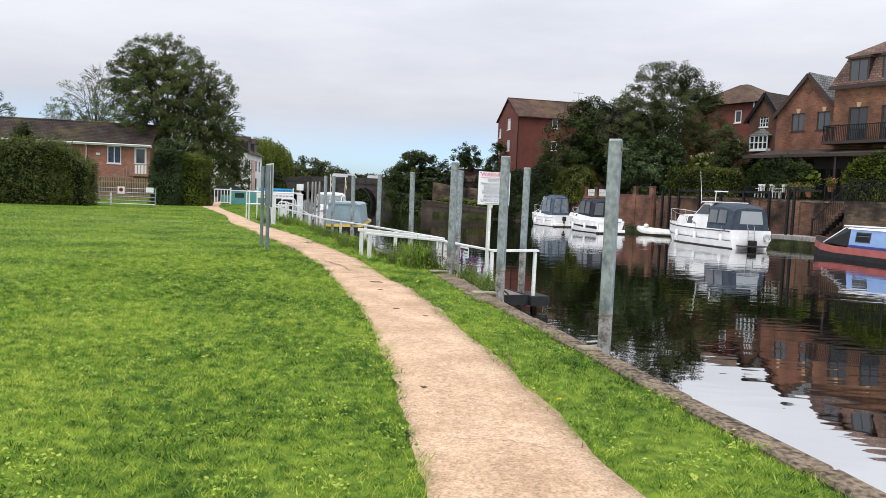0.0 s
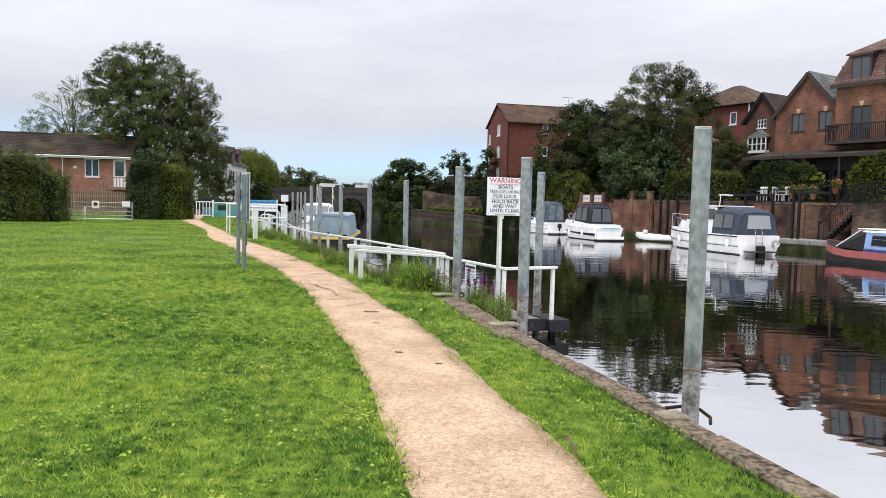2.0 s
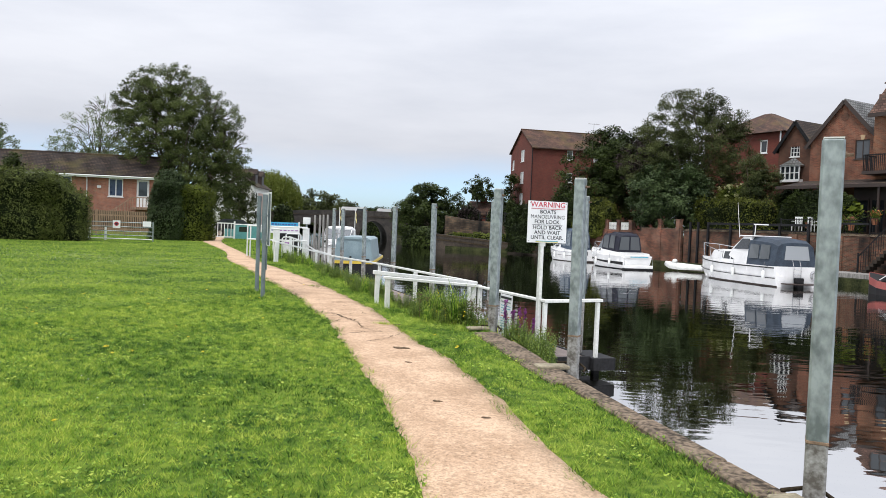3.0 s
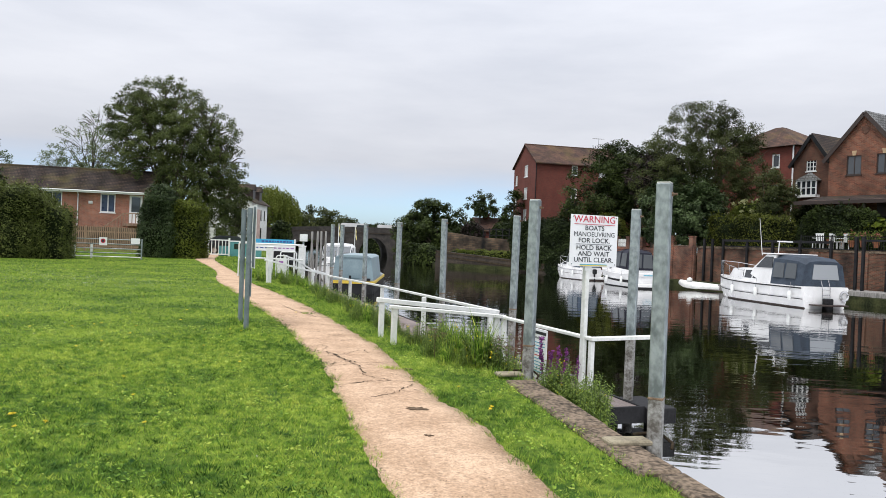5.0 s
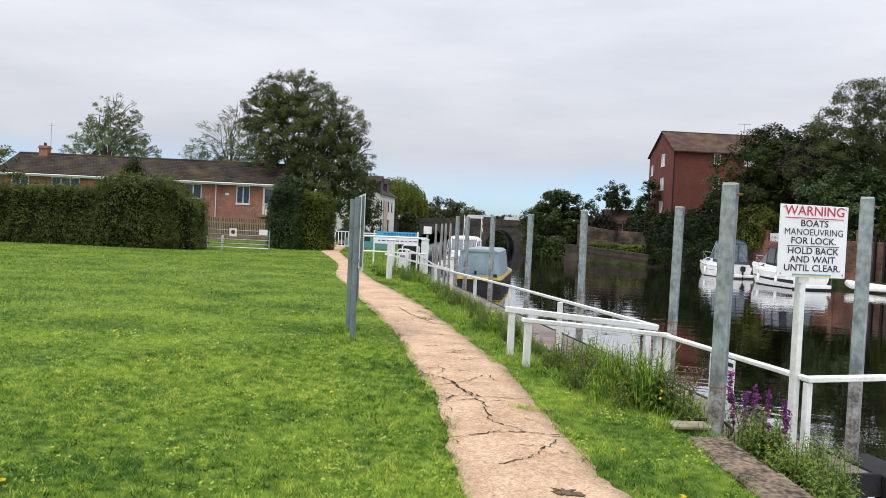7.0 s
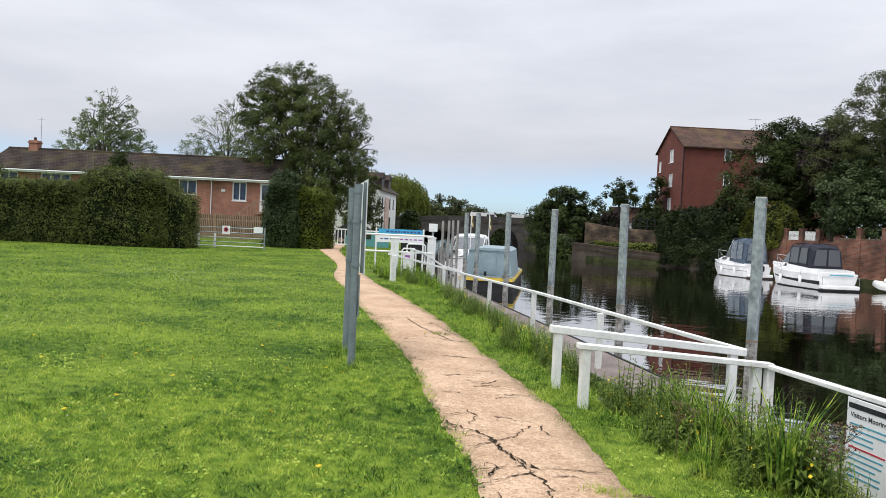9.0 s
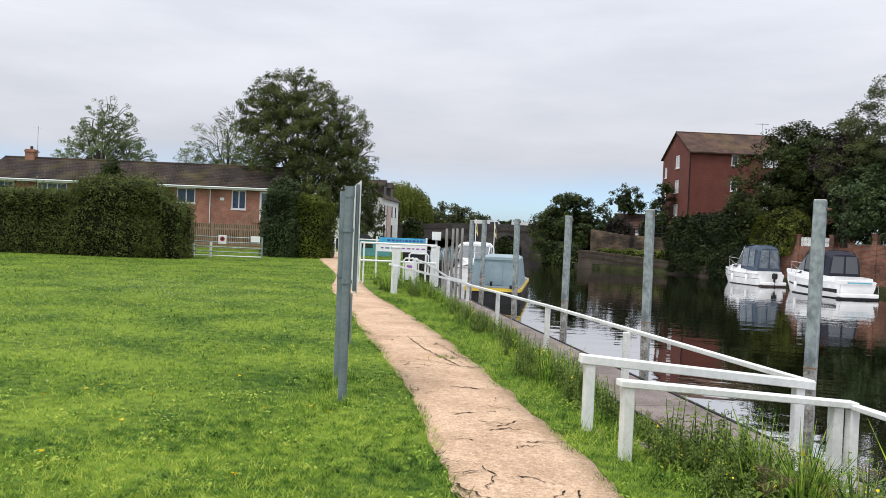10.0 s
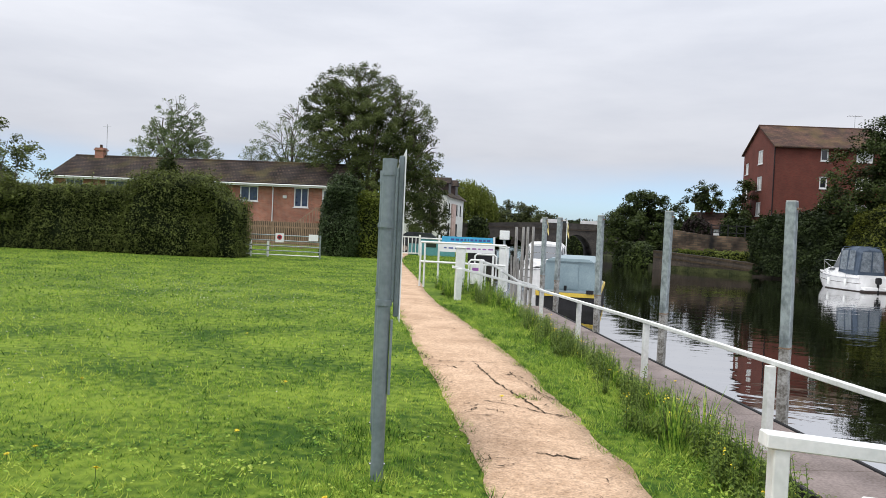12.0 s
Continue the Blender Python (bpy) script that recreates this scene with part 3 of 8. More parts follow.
def tree(name, label, x, y, z, blobs, leaf, n, material, trunk=0.3, tufts=160, tuft_r=0.8, seed=1, fill=0.25, limbs=14, twigs=0, category="tree", fork=0.3):
    """blobs: egg shapes (dx, dy, height, rx, ry, rz) about the foot of the tree."""
    rng = np.random.default_rng(seed)
    rr = random.Random(seed)
    e = thing(name, pose(x, y, z), label, category)
    pts, out = crown_points(rng, blobs, n, tufts, tuft_r, fill)
    low = min(b[2] - b[5] for b in blobs)
    top = max(b[2] + b[5] for b in blobs)
    fk = (rr.uniform(-0.2, 0.2), rr.uniform(-0.2, 0.2), max(low, 0.5) + (top - low) * fork * 0.5)
    tips = []
    for i in range(limbs):
        b = blobs[i % len(blobs)]
        d = Vector((rr.gauss(0, 1), rr.gauss(0, 1), rr.gauss(0.35, 0.7))).normalized()
        tips.append((b[0] + d.x * b[3] * 0.85, b[1] + d.y * b[4] * 0.85, b[2] + d.z * b[5] * 0.85))
    bm = limb_mesh(bmesh.new(), rr, (0, 0, 0), tips, trunk, fk)
    for i in range(twigs):
        b = blobs[i % len(blobs)]
        d = Vector((rr.gauss(0, 1), rr.gauss(0, 1), rr.gauss(0.5, 0.6))).normalized()
        p = Vector((b[0] + d.x * b[3] * 0.45, b[1] + d.y * b[4] * 0.45, b[2] + d.z * b[5] * 0.45))
        q = Vector((b[0] + d.x * b[3] * 1.02, b[1] + d.y * b[4] * 1.02, b[2] + d.z * b[5] * 1.02))
        tube(bm, [p, p.lerp(q, 0.5) + Vector((0, 0, 0.2)), q], [trunk * 0.14, trunk * 0.09, trunk * 0.03], 4, False)
    part("trunk", bm, M_BARK, e, "dark branching trunk", smooth=True)
    put("crown", fast_mesh("crown", leaf_quads(rng, pts, leaf, out=out), 4), material, e)
    return e


def hedge(name, label, m, lx, ly, lz, leaf, n, material, seed=1, lump=0.18, rounded=0.35, z0=0.0, category="hedge", shoots=0, shoot_h=0.5):
    """A clipped hedge: leaves over a soft-edged block about its foot, its core painted near-black as inner shade."""
    rng = np.random.default_rng(seed)
    e = thing(name, m, label, category)
    ex = 2 / max(rounded, 0.05)
    ex = min(ex, 9)

    tall = lz * 1.25
    h = np.array([lx / 2, ly / 2, tall / 2])

    def shell(d, inset):
        f = (np.abs(d) ** ex).sum(axis=1) ** (-1 / ex)
        p = d * f[:, None]
        lum = np.array([noise.noise((q[0] * lx * 0.45 + seed, q[1] * ly * 0.45, q[2] * lz * 0.45)) + 0.5 * noise.noise((q[0] * lx * 1.3, q[1] * ly * 1.3 + seed, q[2] * lz * 1.3)) + 0.45 * noise.noise((q[0] * lx * 2.6, q[1] * ly * 2.6, q[2] * lz * 4.2 + seed)) for q in p])
        return p * (h - inset[:, None]) + unit(p) * (lum * lump)[:, None] + np.array([0, 0, z0 + lz - tall / 2])
    area = np.array([ly * tall, lx * tall, lx * ly])
    face = rng.choice(3, size=n, p=area / area.sum())
    d = rng.uniform(-1, 1, size=(n, 3))
    d[np.arange(n), face] = np.sign(d[np.arange(n), face])
    pts = shell(d, rng.uniform(-0.08, 0.13, n))
    pts = pts[pts[:, 2] > z0 + 0.02]
    if shoots:
        high = pts[(pts[:, 2] > z0 + lz * 0.72)]
        foot = high[rng.choice(len(high), shoots)]
        tip = np.stack([rng.normal(0, 0.10, shoots), rng.normal(0, 0.10, shoots), rng.uniform(0.25, 1.0, shoots) ** 2 * shoot_h], axis=1)
        k = np.repeat(np.arange(shoots), 14)
        f = rng.uniform(-0.2, 1.0, (len(k), 1))
        pts = np.concatenate([pts, foot[k] + tip[k] * f + rng.normal(0, 0.022, (len(k), 3))])
    put("foliage", fast_mesh("foliage", leaf_quads(rng, pts, leaf, up=0.2, out=unit(pts - np.array([0, 0, lz / 2]))), 4), material, e)
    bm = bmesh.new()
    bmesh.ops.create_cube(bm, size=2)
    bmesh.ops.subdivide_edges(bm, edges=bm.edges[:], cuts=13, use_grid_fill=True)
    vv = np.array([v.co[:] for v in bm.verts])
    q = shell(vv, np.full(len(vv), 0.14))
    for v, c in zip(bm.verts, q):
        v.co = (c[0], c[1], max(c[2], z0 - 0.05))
    part("core", bm, M_CORE, e, "near-black core standing for the shade inside", smooth=True)
    return e


# the shade inside hedges, put into a near-black colour
M_CORE = surf("core_shade", (0.005, 0.008, 0.003), (0.016, 0.023, 0.008), 3, 1.0, fine=14, bump=0.8, depth=0.05, spec=0.1)

T = Vector((0.56, -0.83, 0))   # along the far bank, downstream
# left of the path
tree("ash_tree", "large dark-leaved broad tree behind the clipped bushes", -33.0, 72, 0.3,
     [(-0.2, 0, 8.3, 5.4, 5.2, 4.2), (-0.9, 0, 11.3, 5.3, 4.4, 4.3), (-3.5, 0, 12.0, 3.0, 3, 2.5), (2.8, 0, 10.4, 3.2, 3, 2.9), (-1.3, 0, 13.6, 3.7, 3.0, 2.2), (3.0, -1, 5.4, 3.7, 3.5, 3.0), (-2.5, 0, 5.5, 3.4, 3.5, 3), (4.1, 0, 3.9, 2.7, 3, 3.5), (4.6, 0, 7.6, 2.2, 2.4, 2.6)],
     0.165, 135000, M_LEAF_ASH, 0.5, 1600, 0.46, 3, 0.32, 26, 130)
tree("silver_tree", "light open-crowned tree with bare upper branches", -45.6, 79, 0,
     [(0, 0, 9.6, 4.6, 3.2, 3.4), (2.4, 0, 8.4, 3.2, 3, 2.8), (-2.8, 0, 7.8, 3.2, 3, 2.4), (0.8, 0, 12.4, 2.4, 2, 2.1)], 0.18, 11500, M_LEAF_THIN, 0.19, 280, 0.45, 5, 0.3, 22, 190)
tree("poplar_tree", "pale green upright tree behind the bungalow roof", -69.0, 88, 0,
     [(0, 0, 10.0, 5.6, 4.5, 4.2), (0.6, 0, 14.0, 3.2, 3, 3.2), (-3.8, 0, 9, 3.0, 3, 2.8), (3.9, 0, 9, 3, 3, 2.8), (-2, 0, 12.4, 2.2, 2, 2.2), (2.8, 0, 12, 2.2, 2, 2.2)], 0.22, 23000, M_LEAF_THIN, 0.35, 520, 0.5, 7, 0.3, 26, 130)
tree("field_tree", "leafy tree at the edge of the lawn", -33.4, 37.4, 0,
     [(0, 0, 2.6, 1.7, 2, 2.4), (-1.4, 0, 2.6, 1.8, 2, 2.5), (-1.0, 0, 4.6, 0.8, 0.9, 1.1), (-3, 0, 2.4, 2.2, 2, 2.4)], 0.13, 22000, M_LEAF_HEDGE, 0.15, 160, 0.4, 9)
hedge("hedge", "tall dark green clipped hedge beside the lawn", pose(-31.4, 38.2, 0, 0, 0, 17), 17.5, 2.6, 2.85, 0.088, 130000, M_LEAF_HEDGE, 11, 0.24, 0.28, shoots=900, shoot_h=0.5)
hedge("hedge_shrub", "loose shrub with upright shoots growing out of the hedge end", pose(-25.9, 39.7, 0, 0, 0, 17), 4.8, 2.9, 3.6, 0.088, 36000, M_LEAF_HEDGE, 12, 0.32, 0.6, shoots=300, shoot_h=0.7)
tree("conifer_shoot", "narrow dark conifer rising above the hedge", -26.9, 40.2, 0, [(0, 0, 3.2, 0.7, 0.6, 1.2), (0.05, 0, 4.0, 0.45, 0.45, 0.6)], 0.12, 5500, M_LEAF_OAK, 0.08, 90, 0.24, 10, 0.3, 6)
hedge("clipped_bush", "tall rounded dark evergreen bush by the gate", pose(-22.0, 48.2, 0), 2.5, 2.5, 4.5, 0.11, 20000, M_LEAF_LAUREL, 13, 0.3, 1.0, shoots=160, shoot_h=0.45)
hedge("clipped_bush", "square-clipped bush with yellow-green growth beside the path", pose(-20.6, 48.8, 0), 2.2, 2.2, 3.5, 0.10, 17000, M_LEAF_BOX, 14, 0.14, 0.5, shoots=260, shoot_h=0.3)


def willow(x, y):
    """A dome of hanging leaf strands over a short trunk."""
    rng = np.random.default_rng(17)
    e = thing("willow_tree", pose(x, y, 0), "weeping willow with yellow-green hanging crown", "tree")
    rr = random.Random(17)
    part("trunk", limb_mesh(bmesh.new(), rr, (0, 0, 0), [(3.0 * math.cos(k), 3.0 * math.sin(k), 7.4 + rr.uniform(-0.8, 0.8)) for k in range(7)], 0.5, (0, 0, 3.2)), M_BARK, e, "stout dark trunk", smooth=True)
    n = 620
    d = unit(rng.normal(size=(n, 3)))
    d[:, 2] = np.abs(d[:, 2])
    top = d * np.array([4.6, 4.2, 4.0]) * rng.uniform(0.75, 1.04, (n, 1)) + np.array([0, 0, 5.2])
    fall = rng.uniform(1.5, 4.6, n)
    k = np.repeat(np.arange(n), 46)
    f = rng.random(len(k))
    p = top[k] + np.stack([d[k, 0] * 0.5 * np.sin(f * 1.6), d[k, 1] * 0.5 * np.sin(f * 1.6), -f * fall[k]], axis=1) + rng.normal(0, 0.10, (len(k), 3))
    p = p[p[:, 2] > 0.9]
    q = leaf_quads(rng, p, 0.30, aspect=0.35).reshape(-1, 4, 3)
    q[:, :, 2] = p[:, None, 2] + (q[:, :, 2] - p[:, None, 2]) * 1.6
    put("crown", fast_mesh("crown", q, 4), M_LEAF_WILLOW, e, "hanging yellow-green leaf strands")


willow(-37.6, 112)
tree("riverside_tree", "green tree behind the stone bridge", -38, 140, 0,
     [(0, 0, 4.2, 5.0, 4, 2.8), (4, 0, 3.4, 3.6, 4, 2.3), (-4, 0, 4, 4, 4, 3)], 0.45, 14000, M_LEAF_BIRCH, 0.4, 150, 1.0, 19, 0.2, 8)
tree("yew_tree", "grey-green narrow tree beside the whitewashed house", -30.7, 82.0, 0, [(0, 0, 2.8, 1.9, 1.8, 2.8), (-0.2, 0, 5.6, 1.6, 1.6, 2.6)], 0.18, 16000, M_LEAF_BIRCH, 0.2, 240, 0.42, 22, 0.3, 6)
# first bush is added behind the arch so that less light shows through
hedge("river_bush", "dark bush added beyond the bridge arch to close off its light", pose(-24.0, 128, -0.8), 12, 5, 5.0, 0.4, 6000, M_LEAF_OAK, 20, 0.6, 0.7, category="bush")
hedge("river_bush", "dark bush behind the lock beside the whitewashed house", pose(-31.8, 101, 0), 2.6, 3, 3.6, 0.3, 3500, M_LEAF_OAK, 21, 0.5, 0.9, category="bush")
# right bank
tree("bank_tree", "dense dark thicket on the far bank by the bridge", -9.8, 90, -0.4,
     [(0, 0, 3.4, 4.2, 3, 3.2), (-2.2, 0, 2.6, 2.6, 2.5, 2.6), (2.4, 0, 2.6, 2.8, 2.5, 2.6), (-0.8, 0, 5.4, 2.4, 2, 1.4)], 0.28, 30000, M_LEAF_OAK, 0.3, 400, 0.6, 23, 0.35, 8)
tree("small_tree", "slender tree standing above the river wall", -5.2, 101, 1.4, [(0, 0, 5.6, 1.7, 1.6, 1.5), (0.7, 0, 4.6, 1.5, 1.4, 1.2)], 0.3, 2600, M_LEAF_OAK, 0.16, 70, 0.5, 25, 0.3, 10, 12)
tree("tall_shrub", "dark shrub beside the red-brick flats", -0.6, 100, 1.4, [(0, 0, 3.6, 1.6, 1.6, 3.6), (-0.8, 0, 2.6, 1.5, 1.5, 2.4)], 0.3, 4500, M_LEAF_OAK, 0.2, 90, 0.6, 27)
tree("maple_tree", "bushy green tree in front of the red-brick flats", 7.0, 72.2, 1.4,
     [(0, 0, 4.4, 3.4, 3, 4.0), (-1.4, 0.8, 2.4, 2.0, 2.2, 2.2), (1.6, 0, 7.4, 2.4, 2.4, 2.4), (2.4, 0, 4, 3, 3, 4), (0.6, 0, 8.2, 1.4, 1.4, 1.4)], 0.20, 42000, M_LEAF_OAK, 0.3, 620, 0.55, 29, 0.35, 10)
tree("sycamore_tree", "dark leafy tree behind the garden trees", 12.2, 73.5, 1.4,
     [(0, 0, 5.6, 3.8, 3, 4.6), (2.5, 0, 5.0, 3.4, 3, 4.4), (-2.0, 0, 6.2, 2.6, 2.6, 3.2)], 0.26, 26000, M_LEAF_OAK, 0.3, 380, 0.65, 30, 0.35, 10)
tree("copper_tree", "dark purple-leaved tree among the green ones", 10.9, 67.6, 1.4, [(0, 0, 6.2, 2.3, 2.0, 2.1)], 0.28, 7500, M_LEAF_PURPLE, 0.2, 140, 0.5, 31)
tree("birch_tree", "tall drooping birch with airy crown over the gardens", 14.0, 64.6, 1.4,
     [(0, 0, 8.0, 3.7, 3.2, 3.9), (-2.6, 0, 6.2, 3.2, 2.6, 2.8), (3.0, 0, 6.2, 2.5, 2.6, 4.2), (-1.2, 0, 10.4, 1.5, 1.3, 1.7), (1.1, 0, 10.6, 1.4, 1.3, 1.5), (3.0, 0, 9.0, 1.6, 1.5, 1.4)], 0.13, 80000, M_LEAF_BIRCH, 0.2, 900, 0.42, 33, 0.4, 26, 90)
tree("round_laurel", "round glossy evergreen above the garden wall", 11.8, 62.9, 1.4,
     [(0, 0, 3.3, 3.0, 2.2, 2.7), (1.0, -0.6, 2.9, 2.6, 2.0, 2.5)], 0.19, 30000, M_LEAF_LAUREL, 0.2, 420, 0.42, 35, 0.3, 8)
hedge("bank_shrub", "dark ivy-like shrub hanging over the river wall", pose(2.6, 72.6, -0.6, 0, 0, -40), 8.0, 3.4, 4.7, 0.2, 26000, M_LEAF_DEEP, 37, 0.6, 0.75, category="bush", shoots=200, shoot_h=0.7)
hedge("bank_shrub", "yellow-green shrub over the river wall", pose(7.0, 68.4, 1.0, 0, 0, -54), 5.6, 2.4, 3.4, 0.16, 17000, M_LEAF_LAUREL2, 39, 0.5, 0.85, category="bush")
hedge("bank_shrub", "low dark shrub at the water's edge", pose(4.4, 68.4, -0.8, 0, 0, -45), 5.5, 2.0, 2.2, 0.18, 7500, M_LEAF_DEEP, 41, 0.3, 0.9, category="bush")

tree("tall_shrub", "grey-green feathery shrub below the hipped brick building", 17.5, 58.6, 1.6,
     [(0, 0, 3.4, 1.3, 1.2, 1.6), (-0.5, 0, 4.9, 0.9, 0.9, 1.1), (0.6, 0, 4.3, 0.8, 0.8, 1.1)], 0.12, 14000, M_LEAF_BIRCH, 0.1, 260, 0.3, 43, 0.35, 8)

# ---- near bank: coping, poles, pontoon, rails ----
U = Vector((-0.432, 0.902))      # along the pontoon
V = Vector((-0.902, -0.432))     # from the water towards the bank


def line_at(pts, s):
    for a, b in zip(pts, pts[1:]):
        a, b = Vector(a), Vector(b)
        d = (b - a).length
        if s <= d:
            return a.lerp(b, s / d), (b - a).normalized()
        s -= d
    return Vector(pts[-1]), (Vector(pts[-1]) - Vector(pts[-2])).normalized()


def coping():
    rng = random.Random(8)
    e = tagged(new("coping"), "weathered stone coping along the water's edge", "kerb", kind="structure")
    edge = [NEAR[i] for i in range(2, 7)]
    length = sum((Vector(b) - Vector(a)).length for a, b in zip(edge, edge[1:]))
    s = 0.0
    while s < length - 0.3:
        w = min(rng.uniform(1.0, 1.5), length - s)
        p, d = line_at(edge, s + w / 2)
        bm = box(bmesh.new(), -w / 2 + 0.014, w / 2 - 0.014, -0.02, 0.33 if p.y > 11.0 else 0.20, -0.24, 0.035, 0.018)
        for v in bm.verts:
            v.co += noise.noise_vector(v.co * 2.0 + Vector((s, 0, 0))) * 0.014
        o = part("coping_stone", bm, M_STONE, e)
        o.matrix_basis = pose(p.x, p.y, rng.uniform(-0.01, 0.006), rng.uniform(-1, 1), 0, math.degrees(math.atan2(d.y, d.x)) + rng.uniform(-0.5, 0.5))
        s += w
    # the wall face below
    bm = bmesh.new()
    loft(bm, [[(p[0], p[1], 0.0), (p[0] + 0.03, p[1] + 0.01, -2.4), (p[0] - 0.25, p[1] - 0.1, -2.4), (p[0] - 0.25, p[1] - 0.1, 0.0)] for p in edge + [(-0.26, 14.5)]])
    for v in bm.verts:
        v.co.z = min(v.co.z, -0.2)
    part("quay_wall", bm, M_RIVWALL, e)
    return e


coping()


def mooring_pole(group="mooring poles"):
    e = thing("mooring_pole", pose(0, 0, 0), "galvanised steel mooring pole with a bolt through its top", "pole", group)
    bm = box(bmesh.new(), -0.06, 0.06, -0.06, 0.06, 0.38, 2.14, 0.012)
    part("shaft", bm, M_GALV, e)
    bm = boxes((-0.059, 0.059, -0.059, 0.059, -2.4, 0.38), bev=0.012)
    part("stained_foot", bm, M_RUST, e, "stained lower length with a rusty tide line")
    bm = boxes((-0.054, 0.054, -0.054, 0.054, 2.139, 2.148))
    part("end_cap", bm, M_WHITEW, e, "pale flat end cap")
    bm = tube(bmesh.new(), [(0.055, 0.0, 2.05), (0.105, 0.0, 2.05)], 0.010, 8)
    tube(bm, [(0.059, 0.0, 2.05), (0.072, 0.0, 2.05)], 0.020, 6)
    part("bolt", bm, M_ORANGE_RUST, e, "rusty through bolt")
    part("rust_band", boxes((-0.0615, 0.0615, -0.0615, 0.0615, 0.372, 0.392), bev=0.003), M_ORANGE_RUST, e, "orange rust line round the pole")
    return e


POLES = [(1.83, 8.03, 0.0), (0.73, 11.85, 0.0), (-0.26, 14.62, 0.0), (1.16, 15.97, 0.0), (-0.47, 19.58, 0.0), (-2.15, 23.0, 0.0), (-3.8, 26.43, -0.03), (-5.42, 29.6, -0.04), (-7.15, 33.4, -0.02), (-7.95, 35.1, 0)]
first_pole = mooring_pole()
for i, (x, y, z) in enumerate(POLES):
    turn = -20
    m = pose(x, y, z, random.Random(i).uniform(-0.5, 0.5), random.Random(i + 50).uniform(-0.5, 0.5), turn)
    if i == 0:
        first_pole.matrix_basis = m
    else:
        copy_thing(first_pole, m)


M_PAD = surf("pale_stone", (0.17, 0.145, 0.10), (0.33, 0.29, 0.20), 6, 0.95, fine=40, bump=0.4)


def pole_foot(x, y, turn, reach):
    e = thing("mooring_plate", pose(x, y, 0.03, 0, 0, turn), "pale stone pad with a rusty steel hoop round the pole foot", "mooring plate", "mooring plates")
    bm = boxes((-reach, -0.07, -0.10, 0.08, -0.01, 0.03), bev=0.012)
    part("pad", bm, M_PAD, e, "pale stone pad")
    bm = tube(bmesh.new(), [(-0.14, 0.12, 0.03), (0.0, 0.115, 0.04), (0.10, 0.05, 0.03), (0.12, -0.06, 0.0), (0.07, -0.14, -0.02)], 0.013, 6)
    part("hoop", bm, M_SOIL, e, "rusty steel hoop", smooth=True)
    return e


for x, y, t, r in ((1.83, 8.0, 17, 0.27), (0.73, 11.82, 17, 0.44), (-0.26, 14.58, 19, 0.40)):
    pole_foot(x, y, t, r)


def pontoon():
    p0 = Vector((1.16, 15.97)) - U * 0.42 + V * 0.0
    e = thing("pontoon", pose(p0.x, p0.y, 0, 0, 0, math.degrees(math.atan2(U.y, U.x))), "long low mooring pontoon with a grey-brown deck", "pontoon")
    # local x along the pontoon, y towards the bank
    n = 10
    for i in range(n):
        a, b = i * 2.1, (i + 1) * 2.1 - 0.012
        bm = boxes((a, b, 0.10, 1.08, -0.53, -0.48), bev=0.006)
        part("deck_panel", bm, M_DECK, e)
    bm = boxes((0, n * 2.1, 0.05, 0.098, -0.66, -0.465), (0, n * 2.1, 1.082, 1.13, -0.66, -0.465), (-0.05, -0.002, 0.05, 1.13, -0.68, -0.46), bev=0.008)
    part("edge_beam", bm, M_BLACK, e, "dark edge beams")
    for i in range(0, n, 2):
        bm = boxes((i * 2.1 + 0.3, i * 2.1 + 1.9, 0.2, 1.0, -1.05, -0.54), bev=0.04)
        part("float", bm, M_BLACK, e)
    part("end_platform", boxes((-0.16, 0.62, -0.36, 0.048, -0.68, -0.478), bev=0.01), M_BLACK, e, "black end platform")
    for dx, dy in ((0.2, -0.2), (0.25, 0.95)):
        part("leg", boxes((dx - 0.05, dx + 0.05, dy - 0.05, dy + 0.05, -2.4, -0.53)), M_BLACK, e)
    return e


pontoon()


def rail(name, label, pts, posts, w=0.10, h=0.045, post=0.085, lean=0.0, mat=None):
    """A white timber rail through points, with posts (x, y, foot z, top z)."""
    e = thing(name, pose(posts[0][0], posts[0][1], posts[0][2]), label, "handrail", "white rails")
    o = Vector(posts[0][:3])
    mat = mat or M_WHITEW
    for a, b in zip(pts, pts[1:]):
        a, b = Vector(a) - o, Vector(b) - o
        part("top_rail", beam(bmesh.new(), a, b, w, h, 0.006), mat, e)
    d = Vector(pts[-1]) - Vector(pts[0])
    ang = math.atan2(d.y, d.x)
    for x, y, z, t in posts:
        bm = box(bmesh.new(), -post / 2, post / 2, -post / 2, post / 2, z - o.z, t - o.z - h / 2 + 0.002, 0.007, Matrix.Translation((x - o.x, y - o.y, 0)) @ Matrix.Rotation(ang, 4, "Z"))
        part("post", bm, mat, e)
    return e


rail("end_rail", "white timber rail closing the pontoon end", [(0.50, 14.98, 0.45), (1.46, 15.60, 0.45)], [(0.53, 15.0, -0.5, 0.44), (1.40, 15.56, -0.5, 0.44)], post=0.062)
rail("pontoon_rail", "white timber handrail along the pontoon", [(0.50, 15.02, 0.455), (-0.62, 17.42, 0.43)], [(-0.60, 17.38, -0.5, 0.43)], 0.085, 0.04, 0.075)
rail("gangway_rail", "white timber rail from the path to the pontoon", [(-2.33, 16.70, 0.575), (-0.58, 17.40, 0.44)], [(-2.26, 16.73, -0.05, 0.57), (-0.72, 17.36, -0.5, 0.45)], 0.11, 0.05)
rail("gangway_rail", "white timber rail from the path to the pontoon", [(-2.68, 17.46, 0.61), (-0.72, 18.20, 0.43)], [(-2.60, 17.49, -0.05, 0.60), (-0.84, 18.16, -0.5, 0.45)], 0.11, 0.075, mat=M_WHITE)
